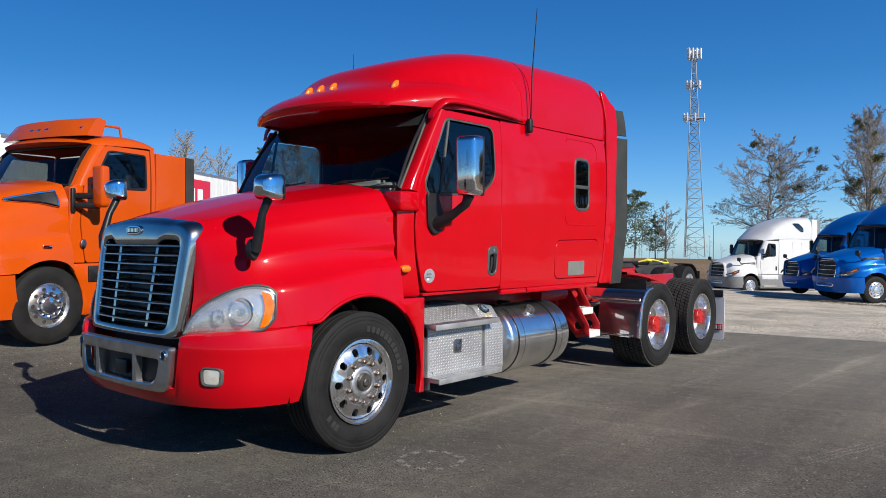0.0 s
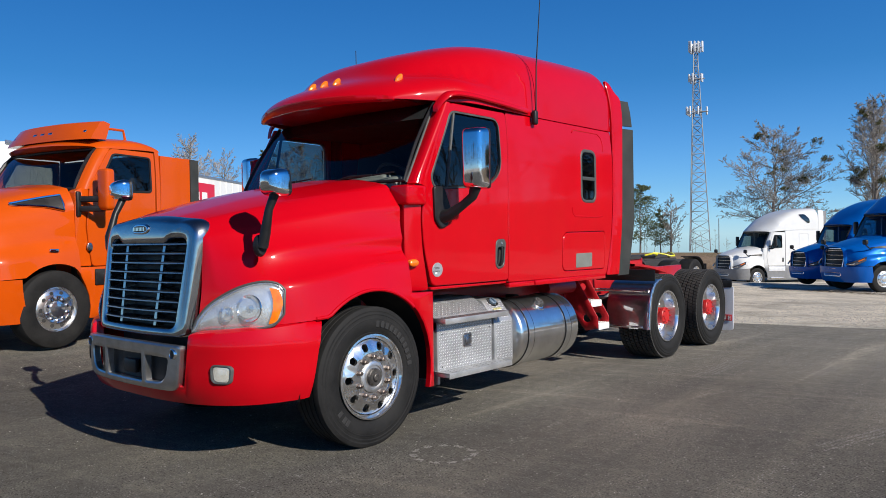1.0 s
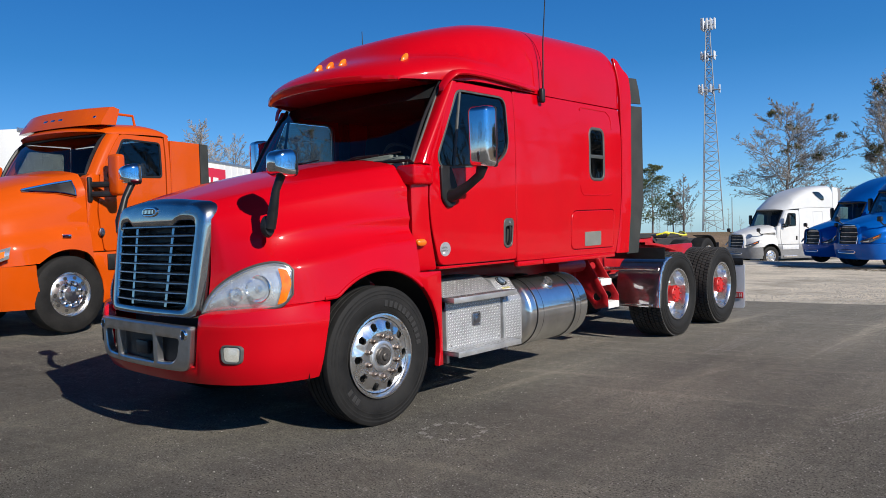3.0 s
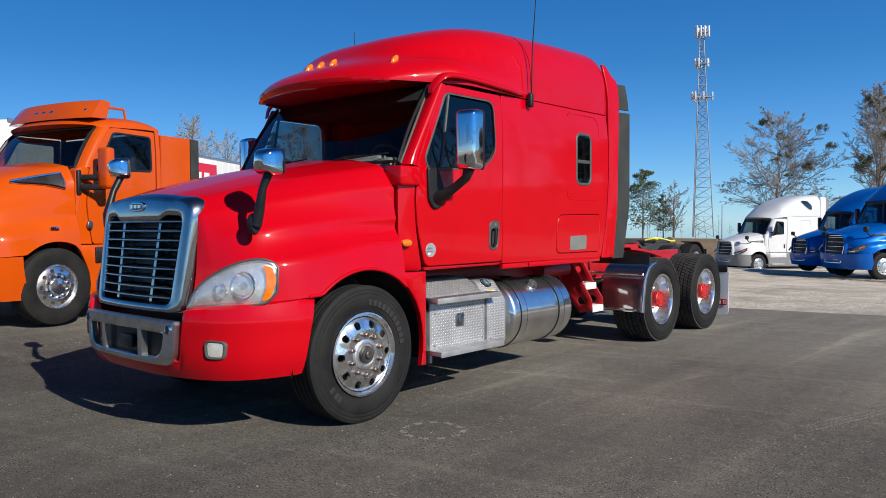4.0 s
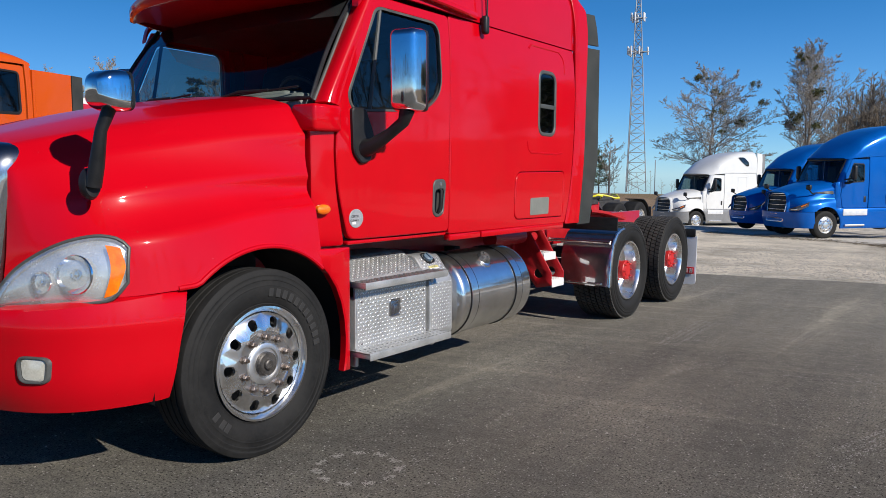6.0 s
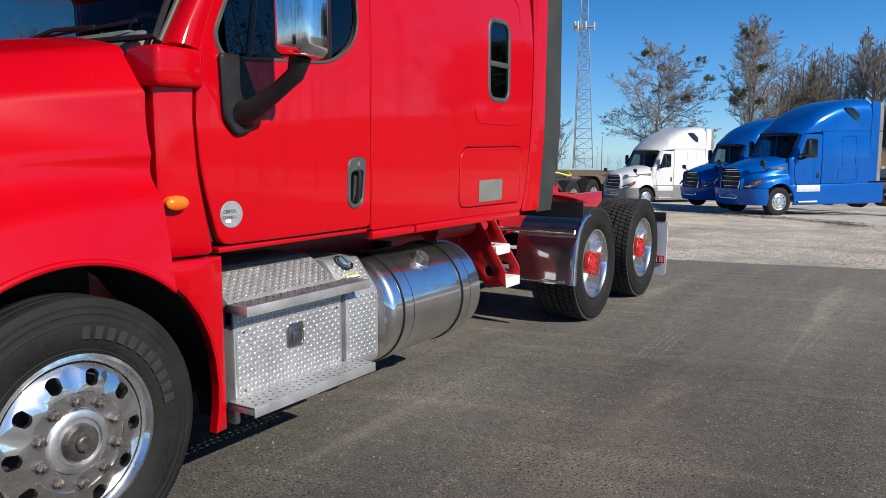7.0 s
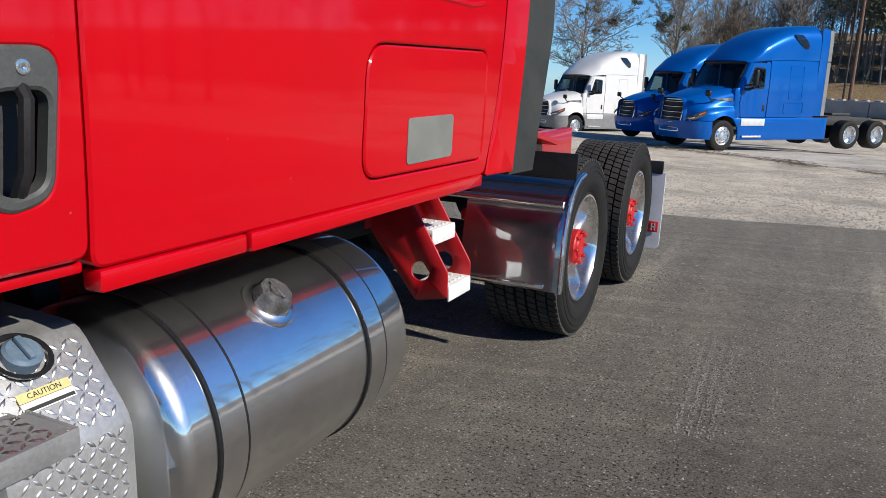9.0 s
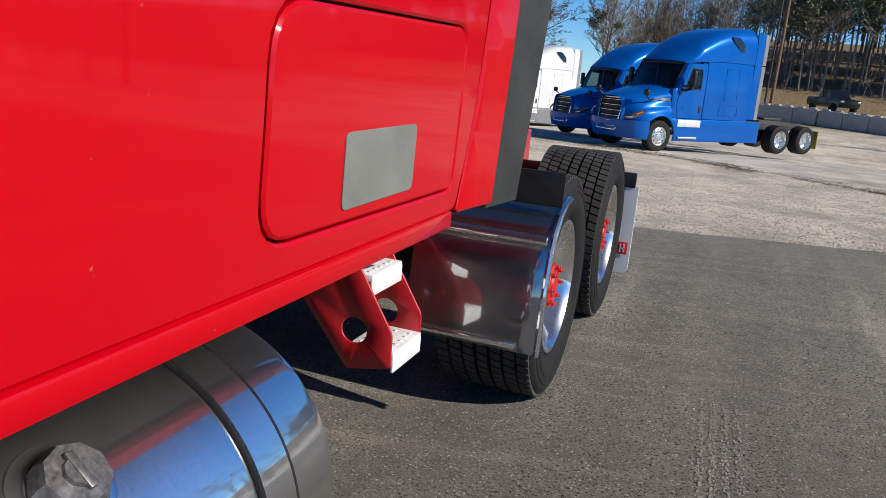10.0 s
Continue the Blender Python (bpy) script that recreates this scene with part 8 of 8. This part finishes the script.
def woods(label, rows, seed, material_trunk, z_of, limbs=26, twigs=6, needles=900):
    """A far belt of leafless and evergreen trees as one mass."""
    rng = random.Random(seed)
    tv, tf, lv, lf, gv, gf = [], [], [], [], [], []
    for (x, y, h, green) in rows:
        z0 = z_of(x, y)
        base = Vector((x, y, z0 - 0.2))
        top = base + Vector((rng.uniform(-0.6, 0.6), rng.uniform(-0.6, 0.6), h))
        spindle(tv, tf, base, top, h * 0.0095, h * 0.003, 5)
        if green:
            for _ in range(needles):
                f = rng.uniform(0.42, 1.0)
                r = h * 0.16 * (1.1 - f) ** 0.5 * rng.uniform(0.2, 1.2)
                a = rng.uniform(0, 2 * math.pi)
                c = base.lerp(top, f) + Vector((math.cos(a) * r, math.sin(a) * r, rng.uniform(-0.3, 0.3)))
                d = Vector((rng.uniform(-1, 1), rng.uniform(-1, 1), rng.uniform(-0.4, 0.8))).normalized() * h * 0.019
                w = d.orthogonal().normalized() * h * 0.0065
                i = len(gv)
                gv += [c - w, c + d, c + w, c - d * 0.6]
                gf.append((i, i + 1, i + 2, i + 3))
        else:
            for _ in range(limbs):
                f = rng.uniform(0.30, 0.95)
                s = base.lerp(top, f)
                a = rng.uniform(0, 2 * math.pi)
                L = h * rng.uniform(0.14, 0.34) * (1.15 - f)
                d = Vector((math.cos(a), math.sin(a), rng.uniform(0.5, 1.4))).normalized()
                e = s + d * L
                spindle(lv, lf, s, e, h * 0.0035, h * 0.002, 3)
                for _ in range(twigs):
                    b = s.lerp(e, rng.uniform(0.3, 1.0))
                    dd = (d + Vector((rng.uniform(-1, 1), rng.uniform(-1, 1), rng.uniform(-0.3, 0.8))) * 0.8).normalized()
                    ee = b + dd * L * rng.uniform(0.3, 0.6)
                    spindle(lv, lf, b, ee, h * 0.0022, h * 0.0014, 3)
                    for _ in range(2):
                        b2 = b.lerp(ee, rng.uniform(0.3, 1.0))
                        d2 = (dd + Vector((rng.uniform(-1, 1), rng.uniform(-1, 1), rng.uniform(-0.3, 0.8)))).normalized()
                        spindle(lv, lf, b2, b2 + d2 * L * 0.28, h * 0.0016, h * 0.001, 3)
    wood = thing("woods", label, "woods")
    wood["kind"] = "stuff"
    raw_part("trunk_mass", tv, tf, material_trunk, wood, kind="stuff")
    raw_part("twig_mass", lv, lf, BROWN_TWIG, wood, kind="stuff")
    if gf:
        raw_part("needle_mass", gv, gf, PINE, wood, kind="stuff")
    return wood


def lattice_tower(base, height, wide, narrow):
    """A three-legged radio mast with bracing, platforms and antenna panels."""
    tower = thing("radio_tower", "tall grey lattice cell tower with white antennas", "tower", at=Matrix.Translation(base))

    def leg(k, z):
        f = min(1.0, z / (height * 0.93))
        r = (wide * (1 - f) + narrow * f) / math.sqrt(3)
        a = 2 * math.pi * k / 3 + 0.35
        return Vector((r * math.cos(a), r * math.sin(a), z))
    n = 22
    zs = [height * 0.96 * (1 - (1 - i / n) ** 1.12) for i in range(n + 1)]
    for k in range(3):
        bm = bmesh.new()
        tube(bm, [leg(k, z) for z in zs], 0.085, 6)
        part("leg", bm, GALV, tower)
    v, f = [], []
    for a, b in zip(zs, zs[1:]):
        for k in range(3):
            j = (k + 1) % 3
            spindle(v, f, leg(k, a), leg(j, b), 0.036, 0.036, 4)
            spindle(v, f, leg(j, a), leg(k, b), 0.036, 0.036, 4)
            spindle(v, f, leg(k, b), leg(j, b), 0.045, 0.045, 4)
    raw_part("bracing", v, f, GALV, tower, kind="stuff")
    for z, reach, panels in ((height * 0.985, 1.25, 12), (height * 0.835, 1.45, 6), (height * 0.675, 2.0, 8)):
        bm = bmesh.new()
        ring = [(reach * math.cos(2 * math.pi * k / 3 + 0.2), reach * math.sin(2 * math.pi * k / 3 + 0.2), z) for k in range(3)]
        tube(bm, ring + [ring[0]], 0.06, 6, False)
        for p in ring:
            tube(bm, [(0, 0, z), p], 0.05, 6)
        plat = part("platform", bm, GALV, tower)
        for k in range(panels):
            side = k % 3
            g = (k // 3 + 0.5) / max(1, math.ceil(panels / 3))
            p = Vector(ring[side]).lerp(Vector(ring[(side + 1) % 3]), g)
            p = p * 1.12
            bm = bmesh.new()
            box(bm, (p.x, p.y, z + 0.15), (0.26, 0.26, 1.7 if z > height * 0.9 else 1.3), 0.04)
            part("antenna_panel", bm, ANTENNA_WHITE, plat)
    return tower


def gz(x, y):
    return ground_height(x, y) - 0.03


lattice_tower((-43.7, 114.7, -1.2), 33.0, 3.6, 0.75)
bare_tree("leafless tree with dark mistletoe clumps behind the white truck", (-18.1, 70.8, gz(-18, 70)), 12.8, 15.0, 11, 26, 10, 0.20, 0.22, 0.14, (3, 3, 2))
bare_tree("tall leafless tree with scattered mistletoe", (-10.0, 72.8, gz(-10, 72)), 14.0, 12.0, 29, 24, 12, 0.20, 0.95, 0.26, (3, 3, 2), True)
bare_tree("small leafless tree near the tower", (-27.7, 69.3, gz(-27, 69)), 6.5, 6.5, 5, 12, 0, 0.13, 0.9)
pine_tree("dark pine by the tower", (-30.4, 68.0, gz(-30, 68)), 7.6, 5.2, 3, 0.30, 2.6)
pine_tree("thin pine by the tower", (-28.9, 69.5, gz(-29, 69)), 5.2, 2.8, 8, 0.28, 2.0)

# trees behind the orange truck
for i, (x, y, h, kind) in enumerate([(-52, 30, 12, 0), (-56, 36, 11.5, 0), (-53.5, 39.0, 11.5, 1), (-55, 44, 13, 0), (-52, 47, 12, 0), (-53, 54, 13, 0), (-50, 56, 11, 1), (-52, 60, 14, 0), (-49, 64, 13, 0), (-60, 24, 12, 0), (-57, 33, 12.5, 0), (-54, 41.5, 12, 0), (-56, 49, 13, 0), (-54, 51, 12, 0), (-51, 58.5, 12.5, 0), (-58, 28, 11.5, 0), (-50, 44, 10.5, 0)]):
    if kind == 0:
        bare_tree("leafless tree behind the trailer", (x, y, -1.5), h, h * 0.95, 40 + i, 17, 2 if i % 3 == 0 else 0, 0.17, 0.95, 0.25, (2, 2, 1))
    else:
        pine_tree("green-brown evergreen behind the trailer", (x, y, -1.5), h, h * 0.42, 60 + i, 0.2)

rng = random.Random(77)
belt = []
for k in range(300):
    x = rng.uniform(-13, 56)
    y = 86 + 28 * rng.random() ** 1.3
    belt.append((x, y, rng.uniform(7.5, 11.5) + 4.5 * min(1, max(0, (x - 2) / 12)), x > 1 and rng.random() < 0.45))
brush = []
for k in range(190):
    x, y = rng.uniform(-8, 52), 83.5 + 20 * rng.random() ** 1.6
    brush.append((x, y, rng.uniform(1.2, 3.6), rng.random() < 0.12))
woods("brown leafless undergrowth at the foot of the woods", brush, 15, BARK, gz, 16, 4, 120)
woods("grey leafless woods with pines on a brown hillside", belt, 5, BARK, gz)
line = [(-120 + 1.6 * k + rng.uniform(-1, 1), 112 + 0.42 * k + rng.uniform(-4, 4), rng.uniform(2.5, 5.0), rng.random() < 0.3) for k in range(75)]
woods("low far treeline on the horizon", line, 6, BARK, gz, 10, 3, 200)
ring = []
for k in range(220):
    a = radians(-135 + 196 * k / 219 + rng.uniform(-1.0, 1.0))
    d = rng.uniform(44, 66)
    ring.append((d * math.cos(a), d * math.sin(a), rng.uniform(9, 17), rng.random() < 0.6))
woods("mixed treeline across the road behind the lot", ring, 9, BARK, gz, 9, 3, 160)

# dirt bank beyond the yard
bm = bmesh.new()
rows = []
for k in range(61):
    f = k / 60
    x, y = -62 + 58 * f, 36 + 13 * f - 3 * f * f
    col = []
    for j in range(9):
        g = j / 8
        w = (g - 0.35) * 9
        h = 1.25 * math.sin(math.pi * min(1, g * 1.15)) ** 0.8 if g < 0.87 else 0.0
        h = max(0.0, h) * (1 + 0.3 * noise.noise((x * 0.3, j, 0))) * (1 - 0.6 * max(0, f - 0.75) / 0.25)
        px, py = x - 0.22 * w, y + w
        col.append((px, py, gz(px, py) + h - 0.05))
    rows.append(col)
grid_faces(bm, rows)
tagged(part("dirt_bank", bm, DIRT, None), "low brown dirt bank with dry grass", "bank", kind="structure")

# block wall by the road
wall = thing("block_wall", "wall of pale concrete blocks along the road", "wall")
bm = bmesh.new()
box(bm, (0, 0, 0.42), (0.62, 1.42, 0.84), 0.03)
for dy in (-0.36, 0.36):
    box(bm, (0, dy, 0.87), (0.36, 0.36, 0.10), 0.03)
first = None
N = 12
a, b = Vector((15.0, 42.8)), Vector((1.2, 48.7))
for k in range(N):
    p = a.lerp(b, (k + 0.5) / N)
    if first is None:
        blk = part("block", bm, CONCRETE_LIGHT, wall)
        first = blk
    else:
        blk = new("block", first.data)
        blk.parent = wall
    d = (b - a).normalized()
    blk.matrix_local = Matrix.Translation((p.x + rng.uniform(-0.05, 0.05), p.y, ground_height(p.x, p.y) - 0.05)) @ Matrix.Rotation(math.atan2(-d.x, d.y) + rng.uniform(-0.02, 0.02), 4, "Z") @ Matrix.Diagonal((1, 0.87, 1, 1))

# road behind the wall
bm = bmesh.new()
rows = []
for k in range(41):
    f = k / 40
    x, y = 48 - 54 * f, 68 + 8 * f + 1.5 * math.sin(3 * f)
    rows.append([(x + 0.3 * w, y + w, gz(x + 0.3 * w, y + w) + 0.05) for w in (-3, -1, 1, 3)])
grid_faces(bm, rows)
tagged(part("road", bm, CONCRETE, None), "pale road rising past the wall", "road", kind="structure")

# concrete apron under the blue trucks
def apron_edge(x):
    return 23.1 - (0.82 * min(x, 8.0) + 0.2 * max(0.0, x - 8.0) if x > 0 else 0.40 * x) + 0.35 * noise.noise((x * 0.35, 7, 0))


bm = bmesh.new()
rows = []
for k in range(31):
    x = -26 + 44 * k / 30
    y0 = apron_edge(x)
    rows.append([(x, y0 + d, gz(x, y0 + d) + 0.018 - (0.03 if d in (0, 16) else 0)) for d in (0, 0.3, 2, 4, 6, 8, 10, 12, 14, 16)])
grid_faces(bm, rows)
tagged(part("apron", bm, CONCRETE, None), "pale worn concrete apron", "pavement", kind="structure")


# straw, leaves and soil washed up along the apron's edge
STRAW = surface("straw_and_leaves", (0.10, 0.075, 0.045), (0.34, 0.27, 0.165), (0.85, 0.97), 0, 1.2, 14)
SOIL = surface("dark_washed_soil", (0.10, 0.09, 0.075), (0.22, 0.20, 0.165), (0.9, 0.98), 0, 1.0, 20)
for name, label, stuff_material, count, long, wide, spread in (
    ("leaf_litter", "brown straw and leaf litter along the apron edge", STRAW, 5200, (0.03, 0.13), (0.008, 0.03), 0.42),
    ("soil_strip", "dark soil washed along the apron edge", SOIL, 1500, (0.04, 0.16), (0.02, 0.06), 0.42),
):
    rng = random.Random(count)
    v, f = [], []
    for _ in range(count):
        x = rng.uniform(-4.0, 9.5)
        if noise.noise((x * 0.9, 2, 0)) < rng.uniform(-0.45, 0.35):
            continue
        band = 0.55 + 0.9 * max(0.0, noise.noise((x * 0.8, 2, 0)) + 0.25)
        y = apron_edge(x) - 0.25 + rng.gauss(0, spread) * band
        h = gz(x, y) + (0.012 if y < apron_edge(x) else 0.03) + 0.02 * rng.random()
        a, L, w = rng.uniform(-0.9, 0.5), rng.uniform(*long), rng.uniform(*wide)
        c, q = math.cos(a) * L / 2, math.sin(a) * L / 2
        i = len(v)
        v += [(x - c, y - q, h), (x + q * w / L, y - c * w / L, h + 0.006), (x + c, y + q, h), (x - q * w / L, y + c * w / L, h + 0.004)]
        f.append((i, i + 1, i + 2, i + 3))
    me = bpy.data.meshes.new(name)
    me.from_pydata(v, [], f)
    me.materials.append(stuff_material)
    tagged(new(name, me), label, "litter", kind="stuff")


def utility_pole(label, place, height, r, material, lamp):
    pole = thing("utility_pole", label, "pole", at=Matrix.Translation(place))
    bm = bmesh.new()
    tube(bm, [(0, 0, -0.4), (0, 0, height * 0.5), (0, 0, height)], [r, r * 0.85, r * 0.7], 10)
    part("shaft", bm, material, pole)
    if lamp:
        bm = bmesh.new()
        tube(bm, [(0, 0, height * 0.79), (0.8, -0.1, height * 0.82), (2.2, -0.2, height * 0.825)], 0.035, 8)
        arm = part("lamp_arm", bm, GALV, pole)
        bm = bmesh.new()
        box(bm, (2.5, -0.2, height * 0.822), (0.7, 0.26, 0.12), 0.04)
        part("lamp_head", bm, GALV, arm)
        bm = bmesh.new()
        box(bm, (0, 0, height * 0.95), (2.2, 0.1, 0.12), 0.01)
        part("cross_arm", bm, material, pole)
    return pole


utility_pole("weathered wooden utility pole with a street lamp", (4.25, 72.0, gz(4.25, 72.0)), 10.8, 0.16, POLE_WOOD, True)
utility_pole("slim dark pole beside the wooden one", (3.75, 71.5, gz(3.75, 71.5)), 11.8, 0.09, STEEL_DARK, False)
utility_pole("short far utility pole", (-33.0, 96.0, gz(-33, 96)), 4.6, 0.07, GALV, False)


def pickup(place):
    car = thing("pickup_truck", "black pickup truck on the road", "car", at=place)
    bm = bmesh.new()
    secs = [(-2.75, 0.55, 0.62, 1.02), (-2.6, 0.88, 0.45, 1.10), (-1.4, 0.97, 0.42, 1.16), (0.0, 0.99, 0.42, 1.18), (1.2, 0.99, 0.42, 1.18), (2.6, 0.97, 0.45, 1.16), (2.85, 0.92, 0.52, 1.12)]
    rows = [[(s * w * f, y, z) for s, f, z in ((-1, 0.96, z0), (-1, 1, (z0 + z1) / 2), (-1, 0.95, z1), (1, 0.95, z1), (1, 1, (z0 + z1) / 2), (1, 0.96, z0))] for y, w, z0, z1 in secs]
    vs = grid_faces(bm, rows, True)
    bm.faces.new(vs[0])
    bm.faces.new(vs[-1])
    part("body", bm, PICKUP_BLACK, car)
    bm = bmesh.new()
    rows = [[(s * w, y, z) for s, w, z in ((-1, 0.90, 1.15), (-1, w1, z1), (1, w1, z1), (1, 0.90, 1.15))] for y, w1, z1 in ((-1.15, 0.85, 1.18), (-0.35, 0.74, 1.84), (0.75, 0.74, 1.86), (1.15, 0.80, 1.2))]
    vs = grid_faces(bm, rows)
    part("cab", bm, DARK_GLASS_SOLID, car)
    bm = bmesh.new()
    box(bm, (0, 0.2, 1.86), (1.42, 1.15, 0.05), 0.02)
    part("roof", bm, PICKUP_BLACK, car)
    for s in (1, -1):
        for y in (-1.75, 1.75):
            bm = bmesh.new()
            lathe(bm, [(0.0005, 0.12), (0.22, 0.12), (0.24, 0.14), (0.38, 0.13), (0.40, 0.08), (0.40, -0.1), (0.2, -0.1)], (s * 0.84, y, 0.40), "x", 24, s)
            part("wheel", bm, TYRE, car)
        bm = bmesh.new()
        box(bm, (s * 0.66, -2.68, 0.95), (0.36, 0.12, 0.16), 0.03)
        part("headlight", bm, LAMP_GREY, car)
    return car


pickup(put(9.2, 74.6, ground_height(9.2, 74.6) + 0.03, 22))


def box_trailer(place, length=16.2):
    """A long white van trailer with posts, rails and a red graphic panel."""
    tr = thing("semi_trailer", "long white box trailer with a red graphic panel", "trailer", at=place)
    bm = bmesh.new()
    box(bm, (0, length / 2, 2.62), (2.55, length, 2.85), 0.02)
    body = part("body", bm, TRAILER_WHITE, tr)
    for s in (1, -1):
        for z, h in ((4.03, 0.10), (1.22, 0.16)):
            bm = bmesh.new()
            box(bm, (s * 1.285, length / 2, z), (0.03, length, h), 0.006)
            part("rail", bm, ALU_DULL, body)
        for k in range(27):
            bm = bmesh.new()
            box(bm, (s * 1.281, length * (k + 0.5) / 27, 2.64), (0.012, 0.03, 2.70), 0.0)
            part("side_post", bm, TRAILER_WHITE, body)
        bm = bmesh.new()
        box(bm, (s * 1.292, 8.4, 2.9), (0.008, 6.6, 1.75), 0.0)
        panel = part("graphic_panel", bm, TRAILER_RED, body, "red graphic panel")
        for k, (dy, w) in enumerate(((-1.6, 0.18), (-1.25, 0.5), (-0.3, 0.18), (0.1, 0.5), (0.95, 0.2), (1.5, 0.45))):
            bm = bmesh.new()
            box(bm, (s * 1.300, 9.3 + dy, 2.95), (0.006, w, 0.95), 0.0)
            part("graphic_bar", bm, TRAILER_WHITE, panel)
        for y in (length - 3.4, length - 2.1):
            bm = bmesh.new()
            lathe(bm, [(0.0005, 0.10), (0.26, 0.10), (0.30, 0.14), (0.48, 0.13), (0.5, 0.08), (0.5, -0.12), (0.2, -0.12)], (s * 1.05, y, 0.5), "x", 32, s)
            part("wheel", bm, TYRE, tr)
    return tr


TDIR = math.degrees(math.atan2(8.6, 13.1))
box_trailer(put(-16.15, 2.55, -0.05, TDIR))
